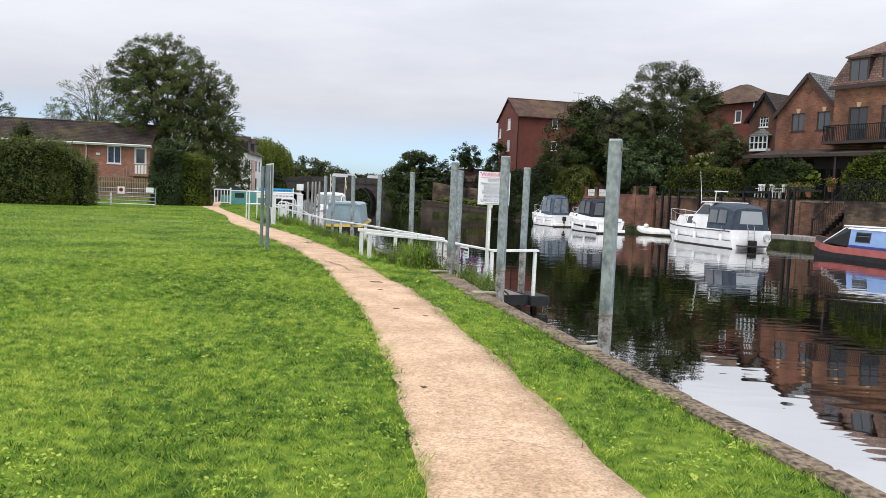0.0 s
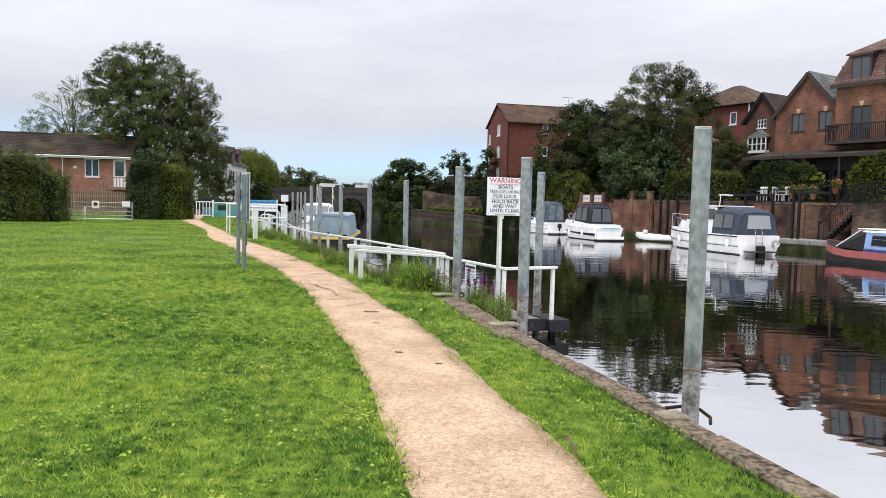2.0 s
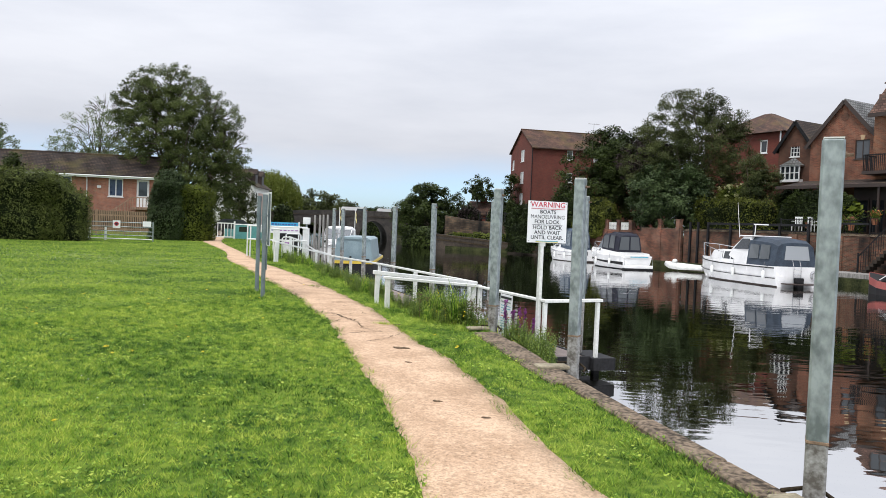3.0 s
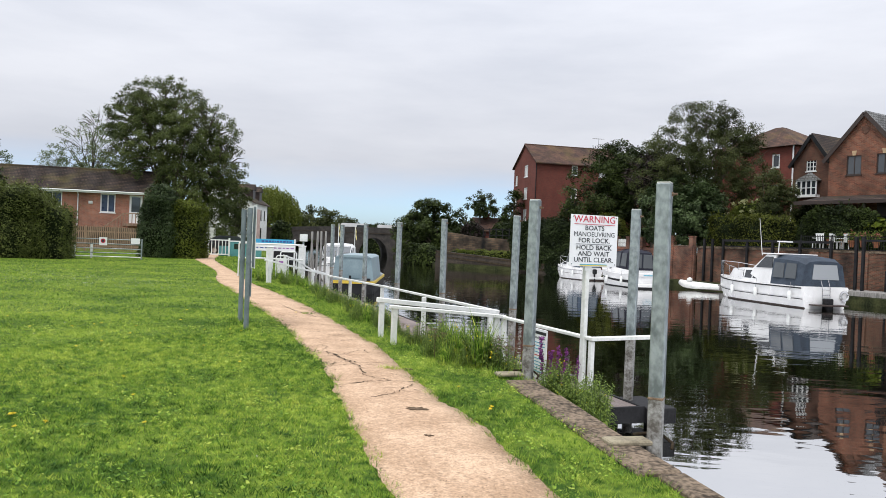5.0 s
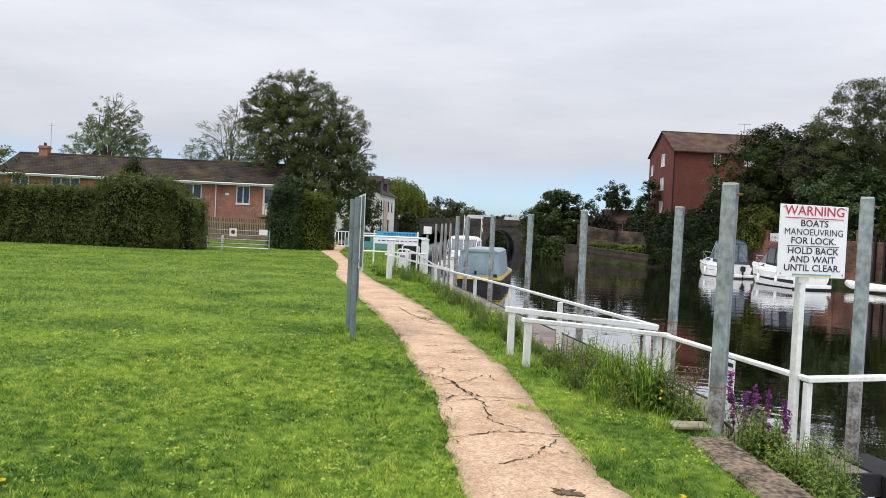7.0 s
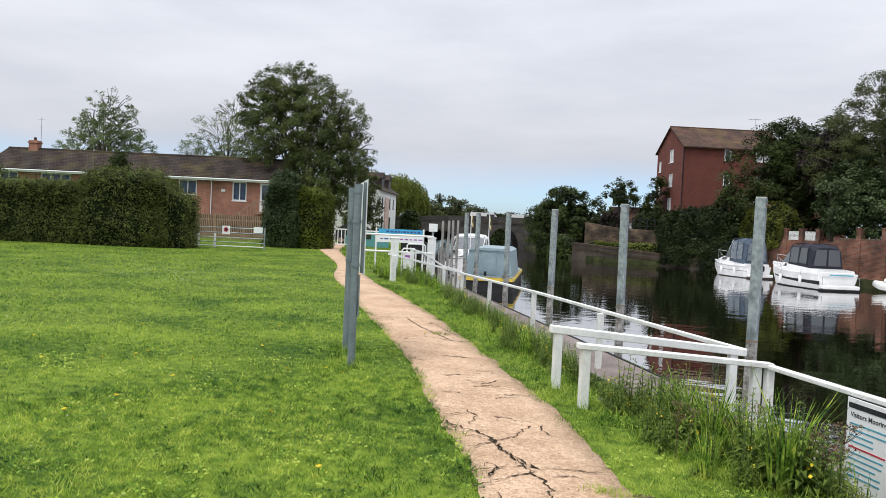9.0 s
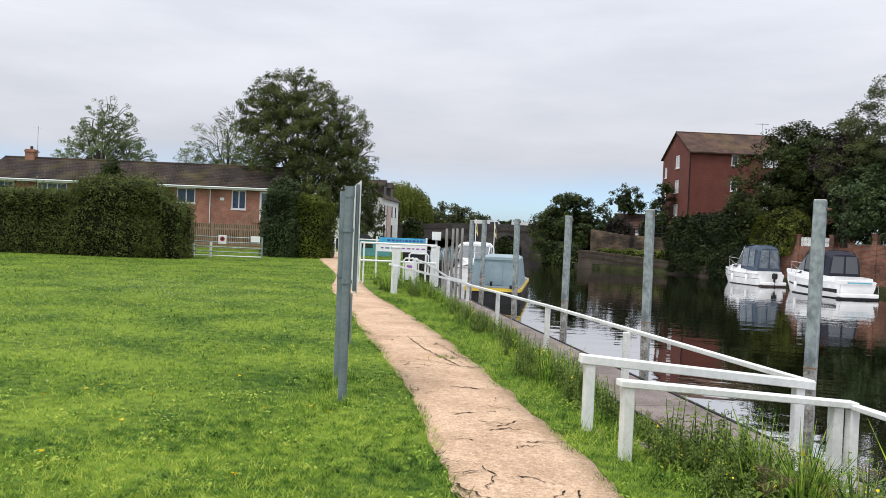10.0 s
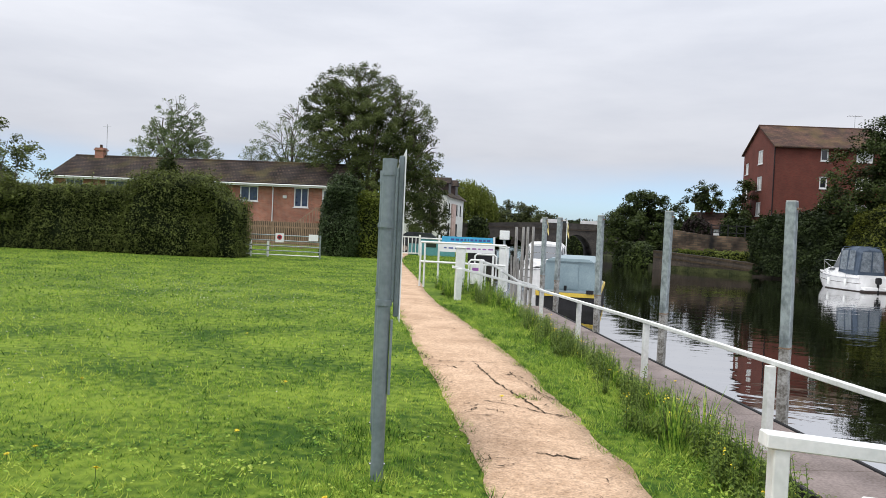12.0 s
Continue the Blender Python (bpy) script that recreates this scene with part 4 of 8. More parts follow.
rail("pontoon_rail", "long white handrail along the pontoon", [(-0.72, 18.22, 0.44), (-3.85, 24.6, 0.37), (-6.95, 30.7, 0.27)],
     [(-2.40, 21.5, -0.5, 0.40), (-3.93, 24.8, -0.5, 0.37), (-5.55, 28.1, -0.5, 0.31), (-6.92, 30.65, -0.5, 0.27)], 0.07, 0.05)
rail("gangway_rail", "white rail from the lock side down to the pontoon", [(-8.74, 29.28, 0.78), (-6.92, 30.7, 0.28)], [(-8.62, 29.37, 0.0, 0.77)], 0.10, 0.06, 0.14, mat=M_WHITE)
rail("gangway_rail", "white bent rail from the lock side down to the pontoon", [(-8.55, 30.6, 0.92), (-8.25, 30.9, 0.80), (-7.75, 31.4, 0.42), (-7.3, 31.75, 0.28)],
     [(-8.5, 30.65, 0.0, 0.92), (-8.1, 31.05, -0.2, 0.7), (-7.7, 31.45, -0.5, 0.4)], 0.06, 0.05, 0.08, mat=M_WHITE)


def gangway():
    e = thing("gangway", pose(-2.5, 17.1, 0.0, 0, 0, 20.5), "sloping timber gangway from the bank to the pontoon", "gangway")
    bm = bmesh.new()
    beam(bm, (0.1, 0, -0.03), (1.85, 0, -0.47), 0.72, 0.05, 0.006)
    part("deck", bm, M_DECK, e)
    for y in (-0.38, 0.38):
        part("side_beam", beam(bmesh.new(), (0.1, y, -0.05), (1.85, y, -0.49), 0.05, 0.12, 0.006), M_DECK, e)
    return e


gangway()


# ---- writing ----
def words(text, size, material, parent, m, name="lettering", stretch=1.0, bold=0.0):
    c = bpy.data.curves.new("text", "FONT")
    c.body, c.size, c.align_x, c.align_y = text, size, "CENTER", "CENTER"
    c.offset = bold
    c.resolution_u = 3
    o = bpy.data.objects.new("text", c)
    scene.collection.objects.link(o)
    bpy.context.view_layer.update()
    me = bpy.data.meshes.new_from_object(o.evaluated_get(bpy.context.evaluated_depsgraph_get()))
    bpy.data.objects.remove(o)
    me.transform(m @ Matrix.Diagonal((stretch, 1, 1, 1)))
    me.materials.clear()
    return tagged(put(name, me, material, parent), kind="stuff")


def flat(name, c, rough=0.6, spread=0.12):
    return surf(name, [v * (1 - spread) for v in c], [min(1, v * (1 + spread)) for v in c], 6, rough, fine=40, bump=0.0, fine_mix=0.2)


M_SIGN = flat("sign_white", (0.80, 0.81, 0.82), 0.35, 0.04)
M_RED = flat("sign_red", (0.50, 0.025, 0.06), 0.4)
M_INK = flat("sign_black", (0.022, 0.022, 0.03), 0.4)
M_TEALBAR = flat("sign_teal", (0.10, 0.36, 0.48), 0.4)
M_YELLOW = flat("yellow_paint", (0.72, 0.56, 0.06), 0.45)
UP = Matrix.Rotation(radians(90), 4, "X")


def warning_sign():
    e = thing("warning_sign", pose(0.485, 15.10, 0.0, 0, 0, 28), "white warning sign with red and black lettering on a white post", "sign")
    part("post", boxes((-0.088, -0.032, -0.042, 0.042, -0.5, 1.37), bev=0.006), M_WHITEW, e)
    part("board", boxes((-0.348, 0.348, -0.062, -0.045, 1.355, 2.0), bev=0.003), M_SIGN, e, "white sign board")
    part("batten", boxes((-0.11, -0.01, -0.044, -0.02, 1.30, 1.95)), M_WHITEW, e)

    def row(t, z, s, mat, st=1.12):
        words(t, s, mat, e, Matrix.Translation((0, -0.0655, z)) @ UP, stretch=st, bold=0.0 if "M" in t else 0.0009)
    row("WARNING", 1.945, 0.118, M_RED, 1.08)
    row("BOATS", 1.835, 0.083, M_INK)
    row("MANOEUVRING", 1.757, 0.083, M_INK, 1.02)
    row("FOR LOCK.", 1.680, 0.083, M_INK)
    row("HOLD BACK", 1.590, 0.083, M_INK)
    row("AND WAIT", 1.513, 0.083, M_INK)
    row("UNTIL CLEAR.", 1.437, 0.083, M_INK)
    part("underline", boxes((-0.30, 0.30, -0.0655, -0.0625, 1.880, 1.887)), M_RED, e)
    part("divider", boxes((-0.27, 0.27, -0.0655, -0.0625, 1.632, 1.637)), M_INK, e)
    part("logo_bar", boxes((-0.20, 0.20, -0.0655, -0.0625, 1.375, 1.386)), M_TEALBAR, e)
    part("logo_bar", boxes((-0.20, 0.20, -0.0655, -0.0625, 1.364, 1.373)), M_YELLOW, e)
    for x in (-0.32, 0.32):
        for z in (1.385, 1.975):
            part("screw", tube(bmesh.new(), [(x, -0.067, z), (x, -0.062, z)], 0.008, 8), M_CHROME, e)
    return e


warning_sign()


def mooring_notice():
    p, d = Vector((-0.03, 16.13)), Vector((-0.423, 0.906))
    e = thing("mooring_notice", pose(p.x, p.y, -0.28, 0, 0, math.degrees(math.atan2(d.y, d.x))), "white mooring notice hung on the handrail", "notice")
    part("board", boxes((-0.24, 0.24, 0.05, 0.062, 0.0, 0.70), bev=0.002), M_SIGN, e)
    back = Matrix.Translation((0, 0.0645, 0)) @ Matrix.Rotation(radians(180), 4, "Z") @ UP
    part("title_bar", boxes((-0.22, 0.22, 0.0625, 0.065, 0.625, 0.665)), M_INK, e)
    words("Visitors Moorings", 0.055, M_INK, e, Matrix.Translation((0, 0, 0.575)) @ back, bold=0.001)
    rng = random.Random(2)
    for i in range(10):
        w = rng.uniform(0.12, 0.2)
        part("text_bar", boxes((0.20 - w * 2, 0.20, 0.0625, 0.0645, 0.50 - i * 0.045, 0.512 - i * 0.045)), M_RED if i == 4 else M_TEALBAR, e)
    return e


mooring_notice()


def back_of_sign():
    """Two round posts with a sign plate on their far face, seen on edge."""
    a, b = Vector((-4.90, 17.55)), Vector((-5.34, 18.42))
    d = (b - a).normalized()
    e = thing("sign_frame", pose(a.x, a.y, 0, 0, 0, math.degrees(math.atan2(d.y, d.x))), "grey steel sign on two round posts, seen edge-on", "sign")
    L = (b - a).length
    for x in (0, L):
        bm = tube(bmesh.new(), [(x, 0, -0.3), (x, 0, 2.03)], 0.042, 20)
        tube(bm, [(x, 0, 1.93), (x, 0, 2.035)], 0.046, 20)
        o = part("post", bm, M_GREYPOST, e, smooth=False)
        part("foot_bolt", tube(bmesh.new(), [(x, -0.05, 0.10), (x, 0.05, 0.10)], 0.008, 6), M_CHROME, o)
        for z in (1.13, 1.62):
            part("clip", tube(bmesh.new(), [(x, 0, z - 0.018), (x, 0, z + 0.018)], 0.050, 18), M_GREYPOST, o)
    part("sign_plate", boxes((-0.10, L + 0.10, -0.098, -0.094, 1.02, 2.09)), M_SIGN, e, "sign plate facing the river")
    for x in (0.03, L - 0.03):
        part("stiffener", boxes((x - 0.02, x + 0.02, -0.093, -0.06, 1.04, 2.06), bev=0.004), M_GREYPOST, e)
    part("strap", boxes((-0.03, 0.03, -0.060, -0.045, 0.55, 1.02)), M_GREYPOST, e)
    return e


back_of_sign()


# ---- buildings ----
def wall_panel(bm, x0, x1, z0, z1, y0, y1, holes):
    """An upright wall in the x-z plane with real rectangular openings (x0, x1, z0, z1)."""
    xs = sorted({x0, x1, *(v for h in holes for v in h[:2] if x0 < v < x1)})
    zs = sorted({z0, z1, *(v for h in holes for v in h[2:4] if z0 < v < z1)})
    solid = {(i, k) for i in range(len(xs) - 1) for k in range(len(zs) - 1)
             if not any(h[0] < (xs[i] + xs[i + 1]) / 2 < h[1] and h[2] < (zs[k] + zs[k + 1]) / 2 < h[3] for h in holes)}
    grid = {}

    def at(i, k, y):
        if (i, k, y) not in grid:
            grid[i, k, y] = bm.verts.new((xs[i], y, zs[k]))
        return grid[i, k, y]
    for i, k in sorted(solid):
        bm.faces.new((at(i, k, y0), at(i + 1, k, y0), at(i + 1, k + 1, y0), at(i, k + 1, y0)))
        bm.faces.new((at(i, k, y1), at(i, k + 1, y1), at(i + 1, k + 1, y1), at(i + 1, k, y1)))
        for di, dk, p, q in ((-1, 0, (i, k), (i, k + 1)), (1, 0, (i + 1, k), (i + 1, k + 1)), (0, -1, (i, k), (i + 1, k)), (0, 1, (i, k + 1), (i + 1, k + 1))):
            if (i + di, k + dk) not in solid:
                bm.faces.new((at(*p, y0), at(*q, y0), at(*q, y1), at(*p, y1)))


def window(parent, x0, x1, z0, z1, y, frame_mat, bars=1, cross=0, pane_mat=None, sill=True, f=0.06, name="window", m=None, head=None):
    """A framed window set back in its opening; y is the outer wall face."""
    def P(nm, bm, mat, par, lab=""):
        if m is not None:
            bm.transform(m)
        return part(nm, bm, mat, par, lab)
    bm = boxes((x0, x1, y + 0.05, y + 0.12, z0, z0 + f), (x0, x1, y + 0.05, y + 0.12, z1 - f, z1), (x0, x0 + f, y + 0.05, y + 0.12, z0 + f, z1 - f), (x1 - f, x1, y + 0.05, y + 0.12, z0 + f, z1 - f))
    w = P(name, bm, frame_mat, parent)
    for i in range(bars):
        x = x0 + (x1 - x0) * (i + 1) / (bars + 1)
        P("bar", boxes((x - f * 0.45, x + f * 0.45, y + 0.06, y + 0.11, z0 + f, z1 - f)), frame_mat, w)
    for i in range(cross):
        z = z0 + (z1 - z0) * (i + 1) / (cross + 1)
        P("bar", boxes((x0 + f, x1 - f, y + 0.062, y + 0.108, z - f * 0.35, z + f * 0.35)), frame_mat, w)
    P("pane", boxes((x0 + f * 0.5, x1 - f * 0.5, y + 0.085, y + 0.095, z0 + f * 0.5, z1 - f * 0.5)), pane_mat or M_GLASS, w)
    if sill:
        P("sill", boxes((x0 - 0.06, x1 + 0.06, y - 0.05, y + 0.06, z0 - 0.07, z0 - 0.002)), frame_mat if sill is True else sill, w)
    if head is not None:
        bmh = bmesh.new()
        c = (x0 + x1) / 2
        prism(bmh, [(c - 0.10, z1), (c + 0.10, z1), (c + 0.17, z1 + 0.32), (c - 0.17, z1 + 0.32)], "y", y - 0.02, y + 0.02)
        P("keystone", bmh, head, w)
    return w


def gable_roof(bm, x0, x1, y0, y1, eave, ridge, over=0.3, thick=0.14, along="x"):
    """Two roof slabs. along: the way of the ridge."""
    if along == "x":
        c = (y0 + y1) / 2
        k = (ridge - eave) / (c - y0)
        for s, ya in ((1, y0 - over), (-1, y1 + over)):
            ze = eave - k * over
            prism(bm, [(ya, ze), (ya, ze + thick), (c, ridge + thick), (c, ridge)], "x", x0 - over * 0.6, x1 + over * 0.6)
    else:
        c = (x0 + x1) / 2
        k = (ridge - eave) / (c - x0)
        for xa in (x0 - over, x1 + over):
            ze = eave - k * over
            prism(bm, [(xa, ze), (xa, ze + thick), (c, ridge + thick), (c, ridge)], "y", y0 - over * 0.6, y1 + over * 0.6)
    return bm


M_WPVC = flat("white_upvc", (0.75, 0.76, 0.76), 0.35, 0.04)
M_BROWNFRAME = flat("dark_window_frame", (0.035, 0.022, 0.018), 0.5)


def bungalow():
    # local x from the right end leftwards is negative; front face at y = 0
    e = thing("bungalow", pose(-31.95, 67.35, 0, 0, 0, 15.6), "long low red-brick bungalow with a mossy brown tiled roof", "house")
    L, D, z0, ev, rd = 26.3, 7.0, 0.0, 5.05, 6.85
    R = -1.1   # the gable end beside the bushes
    wins = [(-4.9, -3.65, 3.05, 4.7), (-9.6, -8.0, 3.4, 4.7), (-21.6, -19.0, 3.5, 4.7), (-25.2, -23.6, 3.5, 4.7), (-14.5, -13.0, 3.4, 4.7)]
    door = (-2.5, -1.4, 2.2, 4.65)
    bm = bmesh.new()
    wall_panel(bm, -L, R, z0, ev, 0, 0.3, wins + [door])
    wall_panel(bm, -L, R, z0, ev, D - 0.3, D, [])
    for x in (-L, R - 0.3):
        prism(bm, [(0.3, z0), (D - 0.3, z0), (D - 0.3, ev), (D / 2, rd - 0.1), (0.3, ev)], "x", x, x + 0.3)
    part("wall", bm, M_BRICK_BUNG, e)
    part("roof", gable_roof(bmesh.new(), -L, R, 0, D, ev, rd, 0.45), M_TILE_BR, e, "brown concrete tiles with yellow moss")
    # courses of tiles, each lapping the one below
    k = (rd - ev) / (D / 2)
    for i in range(20):
        y0 = -0.45 + i * (D / 2 + 0.45) / 20
        y1 = y0 + (D / 2 + 0.45) / 20 + 0.03
        z = ev + 0.14
        part("tile_course", prism(bmesh.new(), [(y0, z + k * y0 + 0.004), (y0, z + k * y0 + 0.05), (y1, z + k * y1 + 0.012), (y1, z + k * y1 + 0.002)], "x", -L - 0.27, R + 0.27), M_TILE_BR, e)
    part("ridge", tube(bmesh.new(), [(-L - 0.2, D / 2, rd + 0.14), (R + 0.2, D / 2, rd + 0.14)], 0.13, 8), M_TILE_BR, e)
    part("fascia", boxes((-L - 0.25, R + 0.25, -0.47, -0.42, ev - 0.36, ev - 0.18)), M_WPVC, e, "white fascia board")
    part("gutter", tube(bmesh.new(), [(-L - 0.2, -0.52, ev - 0.2), (R + 0.2, -0.52, ev - 0.2)], 0.06, 8), M_WPVC, e, "white gutter")
    for x in (-6.7, -17.0):
        part("downpipe", tube(bmesh.new(), [(x, -0.45, ev - 0.25), (x, -0.06, ev - 0.5), (x, -0.06, 1.2)], 0.045, 8), M_WPVC, e, "white downpipe")
    for w in wins:
        window(e, *w, 0, M_WPVC, 1 if w[1] - w[0] < 2 else 2, 0, M_BLUEGLASS, f=0.1)
    d = part("door", boxes((door[0], door[1], 0.05, 0.12, door[2], door[3])), M_WPVC, e, "white glazed door")
    part("pane", boxes((door[0] + 0.18, door[1] - 0.18, 0.035, 0.052, door[2] + 1.0, door[3] - 0.15)), M_GLASS, d)
    part("alarm_box", boxes((-5.85, -5.5, -0.08, -0.002, 3.75, 4.0), bev=0.03), M_WHITE, e, "white alarm box")
    c = part("chimney", boxes((-24.5, -23.7, 3.1, 3.8, 6.0, 7.75), (-24.57, -23.63, 3.03, 3.87, 7.5, 7.63)), M_BRICK_BUNG, e, "brick chimney")
    part("chimney_pot", tube(bmesh.new(), [(-24.1, 3.45, 7.7), (-24.1, 3.45, 8.05)], [0.14, 0.11], 10), M_TILE_RED, c)
    bm = tube(bmesh.new(), [(-23.55, 3.4, 6.6), (-23.55, 3.4, 9.9)], 0.025, 6)
    tube(bm, [(-24.0, 3.4, 9.7), (-23.2, 3.4, 9.7)], 0.012, 5)
    part("aerial", bm, M_CHROME, e, "thin television aerial")
    # stair and landing to the door
    s = part("landing", boxes((-2.6, 0.4, -1.6, -0.003, 1.95, 2.15)), M_BROWNWOOD, e, "timber landing")
    for i in range(9):
        part("step", boxes((-2.85 - i * 0.26, -2.6 - i * 0.26, -1.4, -0.4, 1.85 - i * 0.2, 1.9 - i * 0.2)), M_BROWNWOOD, s)
    for i in range(11):
        x = -2.6 - i * 0.24
        part("baluster", boxes((x - 0.03, x + 0.03, -1.5, -1.44, 1.95 - i * 0.185, 3.0 - i * 0.185)), M_BROWNWOOD, s)
    for i in range(10):
        x = -2.4 + i * 0.28
        part("baluster", boxes((x - 0.03, x + 0.03, -1.66, -1.6, 1.95, 3.0)), M_BROWNWOOD, s)
    part("handrail", beam(bmesh.new(), (-2.5, -1.47, 3.03), (-5.2, -1.47, 1.0), 0.09, 0.09), M_BROWNWOOD, s)
    part("handrail", boxes((-2.6, 0.4, -1.68, -1.58, 2.98, 3.06)), M_BROWNWOOD, s)
    part("terrace", boxes((-L + 0.1, -0.6, -3.2, -2.9, 0, 1.75)), M_BRICK_BUFF, e, "pale block terrace wall")
    return e


bungalow()


def close_fence():
    e = thing("wooden_fence", pose(-32.2, 53.2, 0, 0, 0, 15.6), "brown vertical-board garden fence behind the gate", "fence")
    rng = random.Random(3)
    for i in range(78):
        x = i * 0.125
        h = 1.75 + rng.uniform(-0.03, 0.03)
        part("board", boxes((x + 0.008, x + 0.070, 0, 0.02, 0.06, h)), M_BROWNWOOD, e)
    for z in (0.4, 1.4):
        part("rail", boxes((0, 9.75, 0.021, 0.08, z - 0.05, z + 0.05)), M_BROWNWOOD, e)
    for i in range(6):
        part("post", boxes((i * 1.93, i * 1.93 + 0.1, 0.022, 0.12, 0, 1.8)), M_BROWNWOOD, e)
    return e


close_fence()


def field_gate():
    e = thing("field_gate", pose(-24.7, 42.1, 0, 0, 0, 17), "low galvanised and white barred gate with warning plates", "gate")
    for z in (0.12, 0.32, 0.55, 0.8, 1.05):
        part("bar", tube(bmesh.new(), [(0, 0, z), (4.3, 0, z)], 0.025, 8), M_WHITE if z == 0.12 else M_GALV, e)
    for x in (0, 4.3):
        part("upright", tube(bmesh.new(), [(x, 0, 0.0), (x, 0, 1.12)], 0.04, 8), M_GALV, e)
    for x in (0.85, 1.7):
        part("post", boxes((x - 0.05, x + 0.05, 0.25, 0.35, 0, 0.75), bev=0.01), M_WHITE, e, "short white bollard post")
    p = part("plate", boxes((2.15, 2.55, -0.045, -0.03, 0.72, 1.15)), M_SIGN, e, "white plate with a red ring")
    part("ring", tube(bmesh.new(), [(2.35, -0.047, 0.96), (2.35, -0.052, 0.96)], 0.12, 16), M_RED, p)
    part("disc", tube(bmesh.new(), [(2.35, -0.0525, 0.96), (2.35, -0.055, 0.96)], 0.07, 14), M_INK, p)
    part("plate", boxes((3.75, 4.2, -0.045, -0.03, 0.85, 1.15)), M_SIGN, e)
    return e


field_gate()


def FARPOSE(s, d, z=0.0, turn=0.0):
    """A place on the far bank: s metres along the garden wall, d metres behind it."""
    return pose(7.3 + 0.5855 * s + 0.8107 * d, 66.5 - 0.8107 * s + 0.5855 * d, z, 0, 0, -54.16 + turn)


def red_flats():
    e = thing("apartment_block", pose(1.78, 96.0, 1.2, 0, 0, 18), "three-storey dark red brick apartment block with a tiled roof", "apartment building")
    W, D, ev = 11.6, 8.9, 10.8
    rd = 13.4
    side = [(4.6, 5.4, z, z + 1.25) for z in (3.75, 6.55, 9.4)] + [(8.2, 9.9, z, z + 1.3) for z in (3.75, 6.55, 9.4)]
    bm = bmesh.new()
    wall_panel(bm, 0, W, 0, ev, 0, 0.3, side)
    wall_panel(bm, 0, W, 0, ev, D - 0.3, D, [])
    part("wall", bm, M_BRICK_RED, e)
    # gable ends
    g = [(3.3, 4.7, z, z + 1.5) for z in (3.6, 6.4, 9.25)] + [(7.4, 8.3, z, z + 1.3) for z in (2.8, 5.6, 8.4)]
    rot = Matrix.Rotation(radians(-90), 4, "Z") @ Matrix.Translation((-D, 0, 0))
    bm = bmesh.new()
    gg = [(D - b, D - a, c, d) for a, b, c, d in g]
    wall_panel(bm, 0.3, D - 0.3, 0, ev, 0, 0.3, gg)
    prism(bm, [(0, ev), (D, ev), (D / 2, rd)], "y", 0.0, 0.3)
    bm.transform(rot)
    part("gable_wall", bm, M_BRICK_RED, e)
    bm = bmesh.new()
    prism(bm, [(0, 0), (D, 0), (D, ev), (D / 2, rd), (0, ev)], "x", W - 0.3, W)
    part("gable_wall", bm, M_BRICK_RED, e)
    part("roof", gable_roof(bmesh.new(), 0, W, 0, D, ev, rd, 0.35), M_TILE_RED, e, "brown-red tiles with yellow lichen along the ridge")
    for w in side:
        window(e, *w, 0, M_WPVC, 1 if w[1] - w[0] > 1 else 0, 0, M_CURTAIN if w[1] - w[0] > 1 else None, f=0.13)
    for w in gg:
        window(e, *w, 0, M_WPVC, 1, 0, M_CURTAIN, m=rot, f=0.12)
    part("downpipe", tube(bmesh.new(), [(-0.06, -0.06, ev), (-0.06, -0.06, 0)], 0.06, 8), M_BLACK, e)
    bm = tube(bmesh.new(), [(10.0, D / 2, rd), (10.0, D / 2, rd + 1.6)], 0.03, 6)
    for k in range(5):
        tube(bm, [(9.3 + k * 0.3, D / 2 - 0.3, rd + 1.5), (9.3 + k * 0.3, D / 2 + 0.3, rd + 1.5)], 0.02, 4)
    tube(bm, [(9.1, D / 2, rd + 1.5), (10.8, D / 2, rd + 1.5)], 0.02, 4)
    # the lower wing beyond
    wing = part("wing_wall", boxes((W + 0.002, W + 8.0, 0.9, D - 0.6, 0, ev - 0.4)), M_BRICK_RED, e, "lower brick wing")
    part("wing_roof", gable_roof(bmesh.new(), W + 0.1, W + 8.0, 0.9, D - 0.6, ev - 0.4, rd - 1.0, 0.3), M_TILE_RED, wing)
    part("ridge", tube(bmesh.new(), [(-0.2, D / 2, rd + 0.10), (W + 0.2, D / 2, rd + 0.10)], 0.12, 8), M_TILE_RED, e, "ridge tiles")
    part("aerial", bm, M_CHROME, e)
    return e


red_flats()


M_PALEPANE = glass_mat("dark_window_glass", (0.055, 0.062, 0.07), 0.06)


